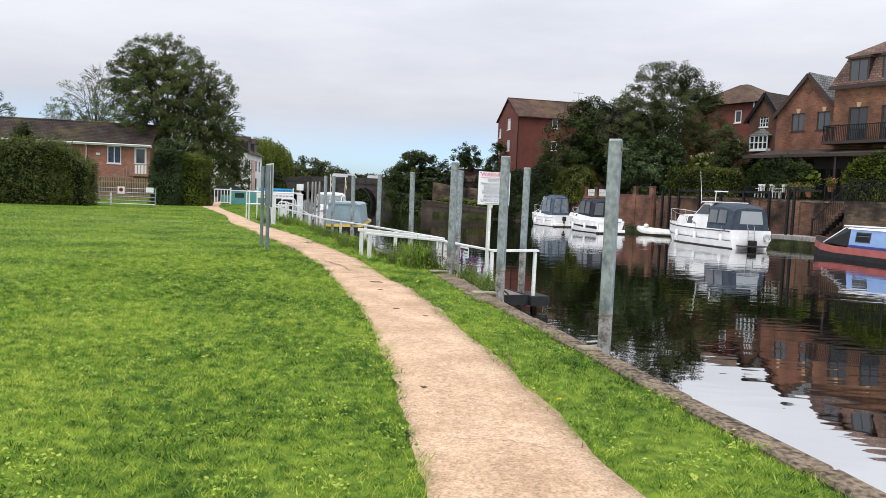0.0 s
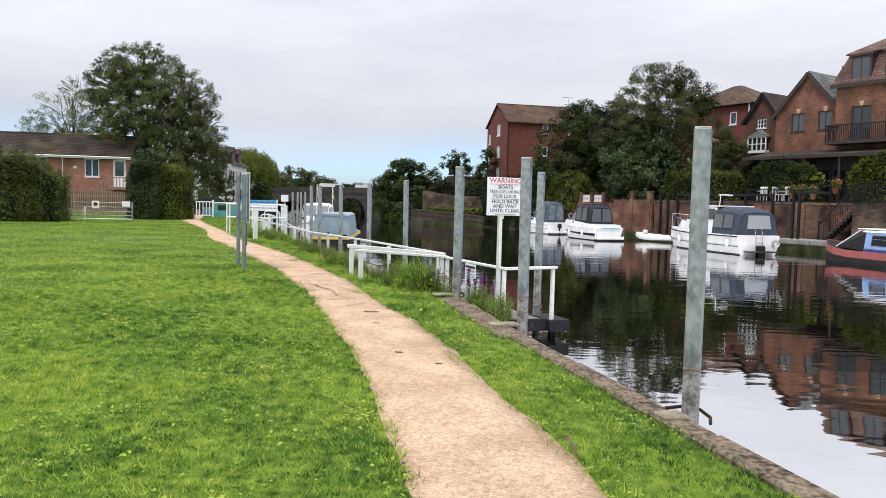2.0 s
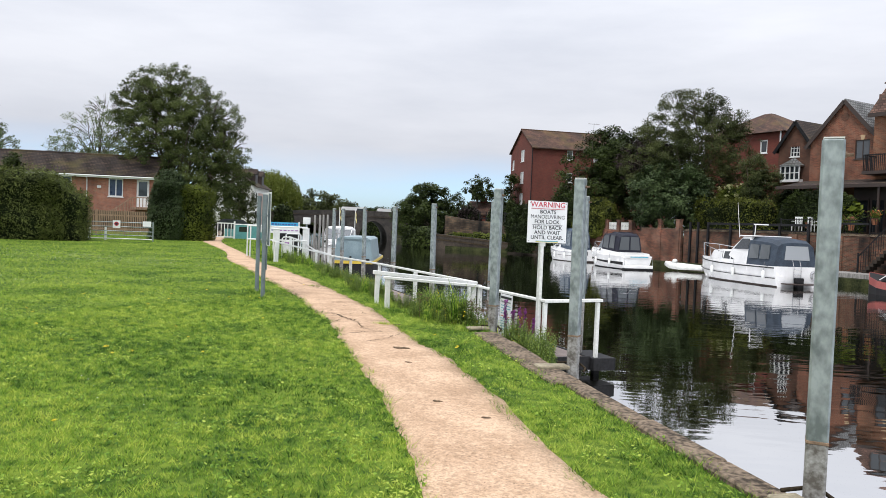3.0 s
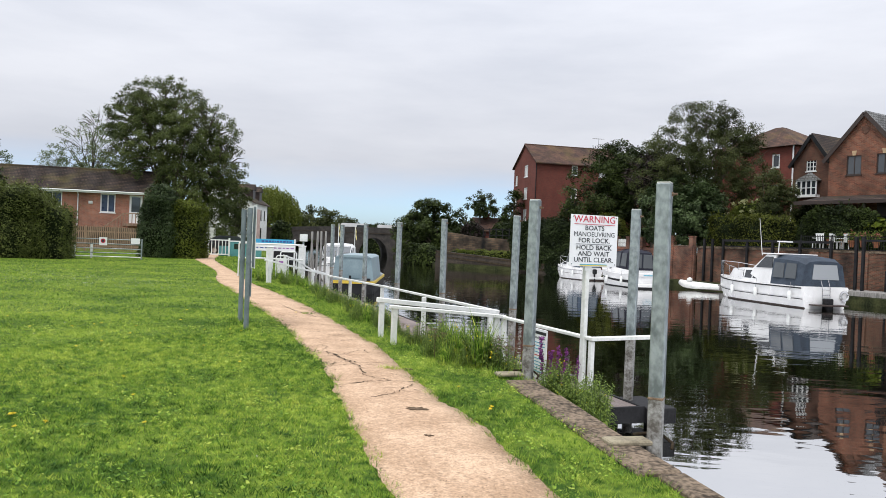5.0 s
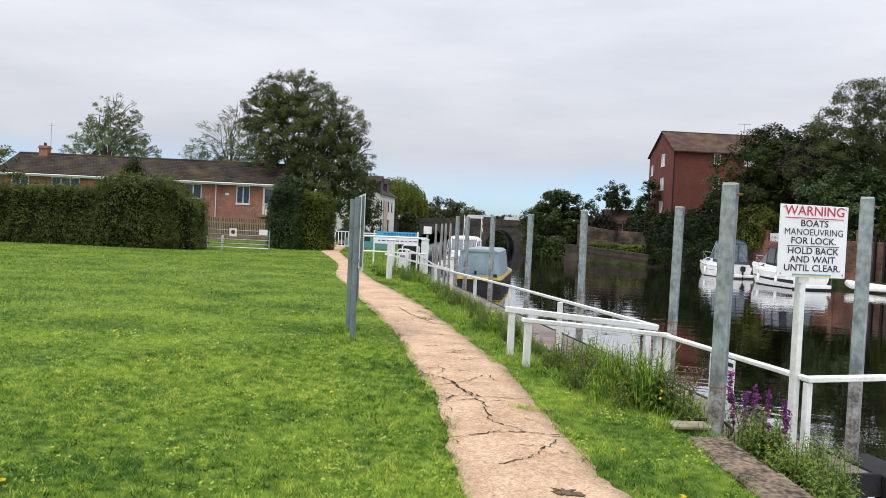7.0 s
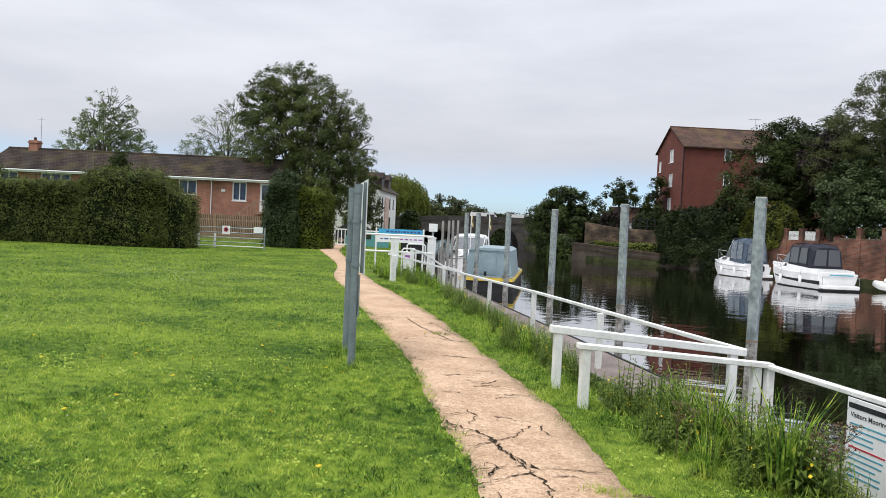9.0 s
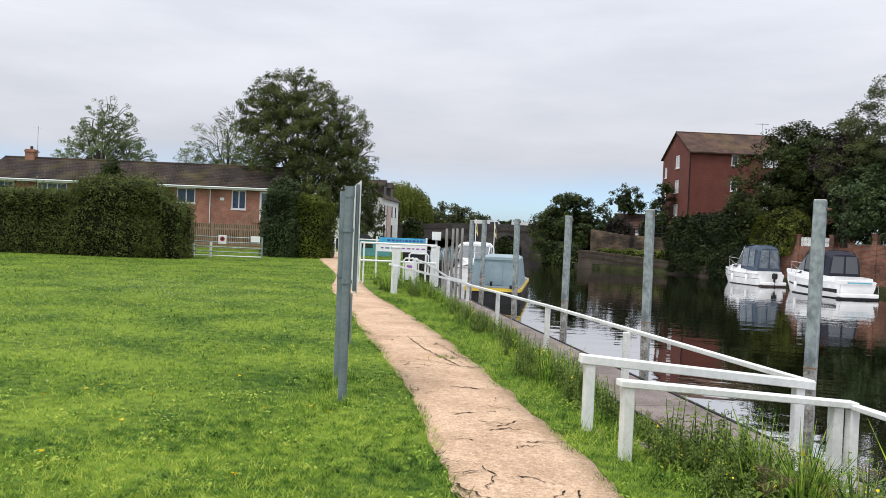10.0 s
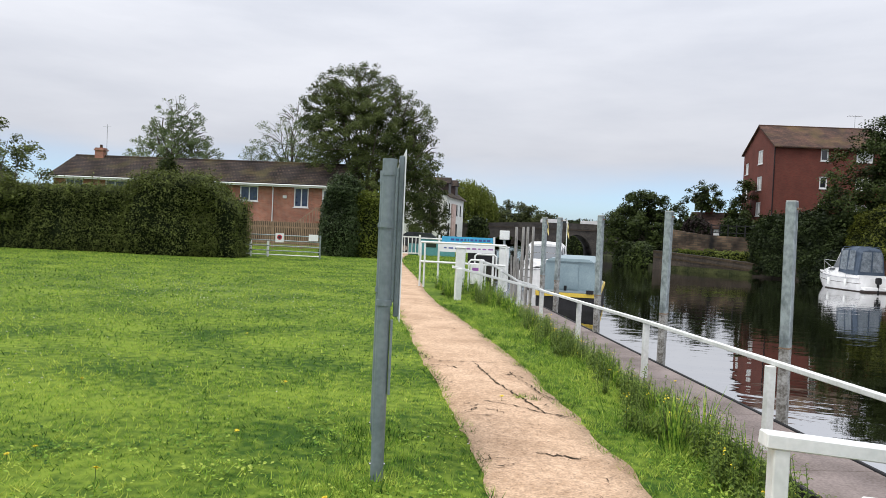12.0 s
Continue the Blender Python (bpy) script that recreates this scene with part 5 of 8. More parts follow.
def gable_house(name, label, m, W, D, ev, rd, wins, brick, tile, frame_mat, ledge=None, bay=None, chimney=True, vent=True):
    """A house with its gable to the river; local x along the front, front face at y = 0."""
    e = thing(name, m, label, "house")
    bm = bmesh.new()
    wall_panel(bm, 0, W, 0, ev, 0, 0.3, wins)
    prism(bm, [(0, ev), (W, ev), (W / 2, rd)], "y", 0, 0.3)
    part("front_wall", bm, brick, e)
    part("side_wall", boxes((0, 0.3, 0.302, D, 0, ev)), brick, e)
    part("side_wall", boxes((W - 0.3, W, 0.302, D, 0, ev)), brick, e)
    bm = prism(bmesh.new(), [(0.3, 0), (W - 0.3, 0), (W - 0.3, ev), (W / 2, rd - 0.2), (0.3, ev)], "y", D - 0.3, D)
    part("back_wall", bm, brick, e)
    part("roof", gable_roof(bmesh.new(), 0, W, 0, D, ev, rd, 0.3, 0.12, "y"), tile, e)
    for a, b in (((-0.3, -0.24, ev - 0.3 * (rd - ev) / (W / 2) - 0.06), (W / 2, -0.24, rd - 0.05)), ((W + 0.3, -0.24, ev - 0.3 * (rd - ev) / (W / 2) - 0.06), (W / 2, -0.24, rd - 0.05))):
        part("bargeboard", beam(bmesh.new(), a, b, 0.05, 0.26), M_BROWNFRAME if frame_mat is not M_WPVC else M_BLACK, e)
    for w in wins:
        window(e, *w, 0, frame_mat, 1 if frame_mat is not M_WPVC else 2, 0 if frame_mat is not M_WPVC else 2, M_PALEPANE if frame_mat is not M_WPVC else None, True if frame_mat is M_WPVC else M_BROWNFRAME, head=ledge)
    if vent:
        part("round_vent", tube(bmesh.new(), [(W / 2, -0.03, (ev + rd) / 2 + 0.25), (W / 2, 0.01, (ev + rd) / 2 + 0.25)], 0.27, 18), M_BRICK_DARK, e, "round bricked-up vent")
    if bay:
        x0, x1, z0, z1 = bay
        b = part("bay_window", boxes((x0, x1, -0.55, -0.003, z0 - 0.2, z0), (x0, x1, -0.55, -0.003, z1, z1 + 0.08)), M_WPVC, e, "white bay window with a pointed lead roof")
        for i in range(5):
            x = x0 + (x1 - x0) * i / 4
            part("mullion", boxes((x - 0.04, x + 0.04, -0.55, -0.47, z0, z1)), M_WPVC, b)
        part("transom", boxes((x0, x1, -0.54, -0.48, (z0 + z1) / 2 - 0.03, (z0 + z1) / 2 + 0.03)), M_WPVC, b)
        part("pane", boxes((x0 + 0.02, x1 - 0.02, -0.46, -0.45, z0, z1)), M_GLASS, b)
        bm = bmesh.new()
        vs = [bm.verts.new(p) for p in ((x0 - 0.1, -0.62, z1 + 0.08), (x1 + 0.1, -0.62, z1 + 0.08), (x1 + 0.1, -0.003, z1 + 0.08), (x0 - 0.1, -0.003, z1 + 0.08))]
        t = bm.verts.new(((x0 + x1) / 2, -0.003, z1 + 0.75))
        for i in range(4):
            bm.faces.new((vs[i], vs[(i + 1) % 4], t))
        bm.faces.new(vs[::-1])
        part("bay_roof", bm, M_SLATE, b)
    if chimney:
        c = part("chimney", boxes((W / 2 + 0.2, W / 2 + 1.5, D * 0.4, D * 0.4 + 0.6, rd - 0.9, rd + 0.85)), brick, e)
        part("chimney_pot", tube(bmesh.new(), [(W / 2 + 0.9, D * 0.4 + 0.3, rd + 0.8), (W / 2 + 0.9, D * 0.4 + 0.3, rd + 1.3)], 0.12, 8), M_CHROME, c)
    return e


M_STONEKEY = flat("keystone", (0.42, 0.30, 0.18), 0.8)
gable_house("gabled_house", "orange-brick house with a slate roof and dark windows", FARPOSE(14.4, 6.4, 1.6), 4.9, 9, 7.0, 9.75,
            [(1.25, 2.25, 5.65, 6.95), (3.25, 4.25, 5.65, 6.95), (3.0, 4.4, 0.5, 2.6)], M_BRICK_GABLE, M_SLATE, M_BROWNFRAME, M_STONEKEY)
gable_house("narrow_house", "dark brick house with a white bay window", FARPOSE(9.6, 9.6, 1.6), 2.9, 7, 7.3, 9.25,
            [(1.0, 1.8, 6.5, 7.5)], M_BRICK_DARK, M_TILE_BR, M_WPVC, None, (0.6, 2.2, 4.7, 5.7), False, False)


def mansard_house():
    e = thing("mansard_house", FARPOSE(19.15, 5.9, 1.6), "tall orange-brick house with a clay-tiled mansard roof and balcony", "house")
    W, D, ev = 13.0, 9.0, 8.4
    wins = [(1.1, 2.4, 4.75, 7.0), (3.3, 4.6, 4.75, 7.0), (8.0, 9.4, 4.75, 7.0), (1.4, 3.0, 0.3, 2.6), (5.0, 7.0, 0.3, 2.6)]
    bm = bmesh.new()
    wall_panel(bm, 0, W, 0, ev, 0, 0.3, wins)
    part("front_wall", bm, M_BRICK_OR, e)
    part("side_wall", boxes((0, 0.3, 0.302, D, 0, ev)), M_BRICK_OR, e)
    part("side_wall", boxes((W - 0.3, W, 0.302, D, 0, ev)), M_BRICK_OR, e)
    part("back_wall", boxes((0.302, W - 0.302, D - 0.3, D, 0, ev)), M_BRICK_OR, e)
    for w in wins:
        window(e, *w, 0, M_BROWNFRAME, 1, 0, None, False, head=M_STONEKEY, f=0.09)
    # steep lower slope, shallow top
    def ring(z, i):
        return [(-0.25 + i, -0.25 + i, z), (W + 0.25 - i, -0.25 + i, z), (W + 0.25 - i, D + 0.25 - i, z), (-0.25 + i, D + 0.25 - i, z)]
    part("mansard_roof", loft(bmesh.new(), [ring(ev + 0.002, 0.0), ring(ev + 0.16, 0.0), ring(ev + 2.1, 0.75)]), M_TILE_PINK, e, "mottled clay tiles")
    part("upper_roof", loft(bmesh.new(), [ring(ev + 2.11, 0.55), ring(ev + 2.2, 0.6), ring(ev + 3.9, 3.4)]), M_TILE_PINK, e, "shallow upper slope of clay tiles")
    part("fascia", boxes((-0.3, W + 0.3, -0.32, -0.26, ev - 0.12, ev + 0.14)), M_BROWNFRAME, e)
    for x in (1.0, 3.2, 5.4, 8.0):
        d = part("dormer", boxes((x, x + 1.35, -0.16, 1.2, ev + 0.2, ev + 1.85), (x - 0.10, x + 1.45, -0.26, 1.2, ev + 1.85, ev + 1.98)), M_BROWNFRAME, e, "dark-framed dormer window")
        for k in range(2):
            part("pane", boxes((x + 0.13 + k * 0.58, x + 0.64 + k * 0.58, -0.175, -0.163, ev + 0.35, ev + 1.7)), M_PALEPANE, d)
    # balcony
    b = part("balcony", boxes((0.2, W - 1, -1.5, -0.003, 4.42, 4.62)), M_BROWNFRAME, e, "dark balcony with upright bars")
    for k in range(60):
        x = 0.25 + k * 0.12
        part("baluster", boxes((x - 0.018, x + 0.018, -1.46, -1.43, 4.62, 5.62)), M_BLACK, b)
    for k in range(9):
        y = -1.4 + k * 0.15
        part("baluster", boxes((0.23, 0.26, y - 0.018, y + 0.018, 4.62, 5.62)), M_BLACK, b)
    part("rail", boxes((0.2, 7.6, -1.49, -1.41, 5.62, 5.69)), M_BLACK, b)
    part("rail", boxes((0.2, 0.28, -1.4, -0.01, 5.62, 5.69)), M_BLACK, b)
    return e


mansard_house()


def porch():
    e = thing("veranda", FARPOSE(14.0, 3.6, 1.6), "lean-to veranda with a dark shingle roof on posts", "veranda")
    bm = prism(bmesh.new(), [(-0.2, 3.55), (-0.2, 3.68), (2.7, 4.25), (2.7, 4.12)], "x", 0, 14.5)
    part("roof", bm, M_TILE_BR, e)
    part("fascia", boxes((-0.05, 14.55, -0.27, -0.21, 3.5, 3.72)), M_BROWNFRAME, e)
    for x in (4.6, 7.0, 9.5, 12.0, 14.3):
        part("post", boxes((x - 0.07, x + 0.07, -0.1, 0.04, 0, 3.56)), M_BROWNFRAME, e)
    # dark doors and back panel also stand for the shade under the roof
    for k in range(9):
        x = 4.7 + k * 1.05
        d = part("glazed_door", boxes((x, x + 0.98, 1.30, 1.36, 0.55, 0.70), (x, x + 0.98, 1.30, 1.36, 2.75, 2.9), (x, x + 0.1, 1.30, 1.36, 0.7, 2.75), (x + 0.88, x + 0.98, 1.30, 1.36, 0.7, 2.75)), M_BROWNFRAME, e, "dark framed glazed door")
        part("pane", boxes((x + 0.08, x + 0.9, 1.325, 1.335, 0.65, 2.8)), M_GLASS, d)
    part("shade_panel", boxes((4.6, 14.3, 1.38, 1.44, 0.5, 4.0)), M_BROWNFRAME, e, "dark panel standing for the shade under the veranda roof")
    return e


porch()


def hip_house():
    e = thing("apartment_house", FARPOSE(-4.9, 18.0, 1.6), "dark red brick building with a hipped tile roof and white windows", "apartment building")
    W, D, ev = 8.9, 8.0, 10.0
    wins = [(6.5, 7.3, z, z + 1.25) for z in (2.4, 5.3, 8.1)]
    bm = bmesh.new()
    wall_panel(bm, 0, W, 0, ev, 0, 0.3, wins)
    part("front_wall", bm, M_BRICK_RED, e)
    part("side_wall", boxes((0, 0.3, 0.302, D, 0, ev)), M_BRICK_RED, e)
    part("side_wall", boxes((W - 0.3, W, 0.302, D, 0, ev)), M_BRICK_RED, e)
    part("back_wall", boxes((0.302, W - 0.302, D - 0.3, D, 0, ev)), M_BRICK_RED, e)
    for w in wins:
        window(e, *w, 0, M_WPVC, 0, 0, f=0.12)
    part("roof", loft(bmesh.new(), [[(-0.4, -0.4, ev), (W + 0.4, -0.4, ev), (W + 0.4, D + 0.4, ev), (-0.4, D + 0.4, ev)], [(W / 2 - 0.4, D / 2 - 0.3, ev + 2.5), (W / 2 + 0.4, D / 2 - 0.3, ev + 2.5), (W / 2 + 0.4, D / 2 + 0.3, ev + 2.5), (W / 2 - 0.4, D / 2 + 0.3, ev + 2.5)]]), M_TILE_RED, e)
    part("downpipe", tube(bmesh.new(), [(W - 0.2, -0.1, ev), (W - 0.2, -0.1, 0)], 0.07, 8), M_WPVC, e, "white downpipe")
    return e


hip_house()


# ---- far bank walls, dock and patio ----
def garden_wall():
    e = tagged(new("wall_brick"), "red brick garden wall with pierced white blocks", "wall", kind="structure")
    e.matrix_basis = FARPOSE(0, 0, 0)
    part("brickwork", boxes((-3.0, 4.6, 0, 0.25, -0.4, 1.85)), M_BRICK_WALL, e)
    part("brickwork", boxes((4.6, 8.6, 0, 0.25, -0.4, 2.05)), M_BRICK_WALL, e)
    for x in (-1.0, 0.6, 2.0, 3.4, 6.5, 8.3):
        part("pier", boxes((x - 0.17, x + 0.17, -0.06, 0.31, -0.4, 2.72 if x > 5 else 2.6), (x - 0.2, x + 0.2, -0.09, 0.34, 2.72 if x > 5 else 2.6, 2.80 if x > 5 else 2.68)), M_BRICK_WALL, e)
    for a, b in ((-0.8, 0.4), (0.8, 1.8), (2.2, 3.2)):
        n = int((b - a) / 0.3)
        for i in range(n):
            for j in range(2):
                x, z = a + (i + 0.5) * (b - a) / n, 1.87 + j * 0.31
                bm = boxes((x - 0.145, x + 0.145, 0.08, 0.17, z, z + 0.04), (x - 0.145, x + 0.145, 0.08, 0.17, z + 0.25, z + 0.29), (x - 0.145, x - 0.105, 0.08, 0.17, z + 0.04, z + 0.25), (x + 0.105, x + 0.145, 0.08, 0.17, z + 0.04, z + 0.25))
                beam(bm, (x - 0.11, 0.125, z + 0.04), (x + 0.11, 0.125, z + 0.25), 0.05, 0.05)
                beam(bm, (x - 0.11, 0.126, z + 0.25), (x + 0.11, 0.126, z + 0.04), 0.05, 0.05)
                part("pierced_block", bm, M_WHITEW, e)
    part("coping", boxes((4.6, 8.6, -0.03, 0.28, 2.05, 2.11)), M_STONE, e)
    return e


garden_wall()


def river_wall():
    e = tagged(new("wall_patio"), "stained red-brown brick river wall below the patio", "wall", kind="structure")
    e.matrix_basis = FARPOSE(8.8, 0.1, 0)
    part("brickwork", boxes((0, 30, 0, 0.35, -0.5, 1.95)), M_BRICK_PATIO, e)
    part("coping", boxes((0, 30, -0.04, 0.4, 1.95, 2.04)), M_STONE, e)
    for x in (8.6, 11.6, 13.2):
        part("pier", boxes((x, x + 0.6, -0.12, -0.002, -0.5, 1.95)), M_BRICK_PATIO, e)
    return e


river_wall()


def metal_railing(name, label, m, L, h, step=0.14, posts=2.0):
    e = thing(name, m, label, "railing", "black railings")
    for z in (0.08, h):
        part("rail", boxes((0, L, -0.02, 0.02, z - 0.02, z + 0.02)), M_BLACK, e)
    for i in range(int(L / step)):
        part("bar", boxes((i * step - 0.009, i * step + 0.009, -0.009, 0.009, 0.08, h)), M_BLACK, e)
    for i in range(int(L / posts) + 1):
        part("post", boxes((i * posts - 0.03, i * posts + 0.03, -0.03, 0.03, 0, h + 0.08)), M_BLACK, e)
    return e


metal_railing("patio_railing", "black metal railing along the patio edge", FARPOSE(16.6, 0.35, 2.05), 5.2, 0.85)
metal_railing("patio_railing", "black metal railing along the patio edge", FARPOSE(22.4, 0.35, 2.05), 6.0, 0.95)


def dark_fence():
    e = thing("dark_fence", FARPOSE(9.4, 0.2, 0.0), "dark timber fence frame along the river wall", "fence")
    for x in (0.1, 0.8, 1.7, 3.6, 5.5, 7.4, 9.4):
        part("post", boxes((x - 0.07, x + 0.07, -0.29, -0.15, -0.4, 2.62)), M_BLACK, e)
    part("rail", boxes((1.7, 9.4, -0.27, -0.17, 2.45, 2.6)), M_BLACK, e)
    part("rail", boxes((1.7, 9.4, -0.25, -0.19, 2.1, 2.17)), M_BLACK, e)
    return e


dark_fence()


def landing_stage():
    e = thing("landing_stage", FARPOSE(20.4, -2.9, -0.42), "old timber landing stage with tall dark posts", "jetty")
    for i in range(34):
        part("plank", boxes((i * 0.2, i * 0.2 + 0.185, 0, 2.7, 0.2, 0.26)), M_WOOD, e)
    part("edge", boxes((0, 6.8, -0.06, -0.002, 0.02, 0.27)), M_WOOD, e)
    for x in (0.2, 3.3, 6.5):
        part("pile", boxes((x, x + 0.2, 0.02, 0.2, -2.2, 0.198)), M_SOIL, e)
    for x in (0.8, 1.2):
        part("tall_post", boxes((x - 0.07, x + 0.07, 1.3, 1.44, 0.26, 3.25)), M_BLACK, e)
    part("crossbar", boxes((1.2, 3.0, 1.33, 1.41, 3.0, 3.12)), M_BLACK, e)
    return e


landing_stage()


def river_stairs():
    e = thing("river_stairs", FARPOSE(22.6, -0.95, -0.15), "steep steps with black railing from patio to landing stage", "stairs")
    for i in range(12):
        part("step", boxes((i * 0.19, i * 0.19 + 0.24, 0, 0.8, i * 0.19 - 0.19, i * 0.19)), M_RIVWALL, e)
    y = -0.04
    o = part("handrail", beam(bmesh.new(), (0, y, 0.95), (2.2, y, 3.45), 0.05, 0.06), M_BLACK, e)
    part("handrail", boxes((2.2, 4.6, y - 0.025, y + 0.025, 3.42, 3.48)), M_BLACK, e)
    for i in range(17):
        x = i * 0.135
        part("baluster", boxes((x - 0.012, x + 0.012, y - 0.012, y + 0.012, x * 1.12 - 0.1, x * 1.136 + 0.95)), M_BLACK, o)
    for i in range(18):
        x = 2.25 + i * 0.135
        part("baluster", boxes((x - 0.012, x + 0.012, y - 0.012, y + 0.012, 2.3, 3.43)), M_BLACK, o)
    for x in (-0.03, 4.6):
        part("newel", boxes((x - 0.04, x + 0.04, -0.08, 0.0, -0.25 if x < 1 else 0, 1.15 if x < 1 else 3.6)), M_BLACK, e)
    part("side_wall", boxes((1.9, 4.8, 0.005, 0.9, -0.3, 2.25)), M_BRICK_BUFF, e)
    return e


river_stairs()


def garden_chair(s, d, turn):
    e = thing("garden_chair", FARPOSE(s, d, 2.15, turn), "white plastic garden chair on the patio", "chair", "patio chairs")
    part("seat", boxes((-0.25, 0.25, -0.25, 0.25, 0.42, 0.46), bev=0.015), M_WHITE, e)
    back = part("backrest", boxes((-0.25, 0.25, 0.205, 0.245, 0.88, 0.96), bev=0.01), M_WHITE, e)
    for i in range(5):
        part("slat", boxes((-0.22 + i * 0.1, -0.16 + i * 0.1, 0.21, 0.24, 0.46, 0.9), bev=0.008), M_WHITE, back)
    for x in (-0.22, 0.22):
        for y in (-0.22, 0.22):
            part("leg", boxes((x - 0.025, x + 0.025, y - 0.025, y + 0.025, 0, 0.42)), M_WHITE, e)
        part("arm", boxes((x - 0.03, x + 0.03, -0.25, 0.22, 0.64, 0.67), bev=0.01), M_WHITE, e)
    return e


for s, d, t in ((17.3, 1.0, 10), (18.2, 1.3, 60), (18.9, 1.0, -20)):
    garden_chair(s, d, t)


M_PINKFL = flat("pink_flowers", (0.38, 0.12, 0.10), 0.7, 0.4)
M_ORANGEFL = flat("orange_flowers", (0.55, 0.17, 0.05), 0.7, 0.4)
M_POT = flat("terracotta", (0.30, 0.12, 0.06), 0.8, 0.2)


def flower_tub(s, d, z, fl, seed, label, w=0.5):
    e = thing("flower_tub", FARPOSE(s, d, z), label, "planter", "patio planters")
    part("pot", tube(bmesh.new(), [(0, 0, 0), (0, 0, 0.35), (0, 0, 0.4)], [w * 0.32, w * 0.48, w * 0.5], 12), M_POT, e)
    rng = np.random.default_rng(seed)
    p = rng.normal(size=(420, 3)) * np.array([w * 0.35, w * 0.35, 0.16]) + np.array([0, 0, 0.6])
    put("leaves", fast_mesh("leaves", leaf_quads(rng, p, 0.09), 4), M_WEED, e)
    p = rng.normal(size=(60, 3)) * np.array([w * 0.38, w * 0.38, 0.10]) + np.array([0, 0, 0.72])
    put("flowers", fast_mesh("flowers", leaf_quads(rng, p, 0.09, aspect=0.9), 4), fl, e)
    return e


for i, (s, d, z, fl) in enumerate(((18.5, 1.6, 2.35, M_PALE_FLOWER), (19.3, 1.2, 2.3, M_PINKFL), (20.0, 1.2, 2.3, M_PINKFL), (20.7, 1.3, 2.3, M_PINKFL), (21.5, 2.4, 2.7, M_ORANGEFL), (17.6, 1.7, 2.4, M_PALE_FLOWER))):
    flower_tub(s, d, z, fl, 60 + i, "terracotta tub of bright flowers on the patio", 0.42)
tree("yucca", "spiky pale-leaved patio plant", 20.9, 51.6, 2.15, [(0, 0, 1.5, 0.4, 0.4, 0.5)], 0.5, 160, M_LEAF_PRIVET, 0.06, 12, 0.25, 71, limbs=4, category="plant")


def bank_wall(name, label, pts, z0, tops, thick, mat):
    e = tagged(new(name), label, "wall", kind="structure")
    bm = bmesh.new()
    rings = []
    for i, p in enumerate(pts):
        a, b = Vector(pts[max(0, i - 1)]), Vector(pts[min(len(pts) - 1, i + 1)])
        d = (b - a).normalized()
        nn = Vector((-d.y, d.x))
        q = Vector(p) - nn * 0.12
        rings.append([(q.x, q.y, z0), (q.x, q.y, tops[i]), (q.x + nn.x * thick, q.y + nn.y * thick, tops[i]), (q.x + nn.x * thick, q.y + nn.y * thick, z0)])
    loft(bm, rings)
    part("masonry", bm, mat, e)
    return e


bank_wall("wall_river", "dark stained retaining wall at the far waterline", [(-8.3, 78.3), (-4, 76.1), (0.9, 72.6), (6.2, 66.9)], -2.4, [0.78, 0.5, 0.1, 0.0], 0.6, M_RIVWALL)
bank_wall("wall_stone", "old stone and brick garden wall above the river wall", [(-7.6, 82.5), (-4.4, 81.3), (-0.6, 79.4), (2.5, 77.0)], -0.3, [2.75, 2.3, 2.2, 2.1], 0.4, M_BRICK_BUFF)


def walings():
    e = thing("river_waling", pose(-8.3, 78.3, 0.0), "dark horizontal timbers along the retaining wall", "waling")
    pts = [(-8.3, 78.3), (-4, 76.1), (0.9, 72.6), (6.2, 66.9)]
    for dz in (-0.10, -0.55):
        for (a, za), (b, zb) in zip(zip(pts, (0.78, 0.5, 0.1, 0.0)), list(zip(pts, (0.78, 0.5, 0.1, 0.0)))[1:]):
            n = (Vector(b) - Vector(a)).normalized()
            off = Vector((-n.y, n.x)) * -0.15
            part("timber", beam(bmesh.new(), (a[0] + off.x + 8.3, a[1] + off.y - 78.3, za + dz), (b[0] + off.x + 8.3, b[1] + off.y - 78.3, zb + dz), 0.05, 0.14), M_SOIL, e)
    return e


walings()


def wall_fence():
    e = thing("garden_fence", pose(-3.8, 81.1, 2.2, 0, 0, -27), "thin dark fence on the old garden wall", "fence")
    for i in range(6):
        part("post", boxes((i * 0.75 - 0.04, i * 0.75 + 0.04, -0.04, 0.04, -0.2, 1.1)), M_BLACK, e)
    for z in (0.35, 0.95):
        part("rail", boxes((0, 3.8, -0.03, 0.03, z - 0.03, z + 0.03)), M_BLACK, e)
    return e


wall_fence()


def far_roof(name, label, x, y, z, w, h, rz, mat=None):
    e = thing(name, pose(x, y, z, 0, 0, rz), label, "house")
    part("wall", boxes((0, w, 0, 5, 0, h)), M_BRICK_RED, e)
    part("roof", gable_roof(bmesh.new(), 0, w, 0, 5, h, h + 1.6, 0.3), mat or M_TILE_RED, e)
    part("window", boxes((w * 0.3, w * 0.45, -0.05, 0.05, h * 0.55, h * 0.9)), M_WPVC, e)
    part("chimney", boxes((w * 0.15, w * 0.15 + 0.8, 2.2, 2.8, h, h + 2.3)), M_BRICK_RED, e)
    return e


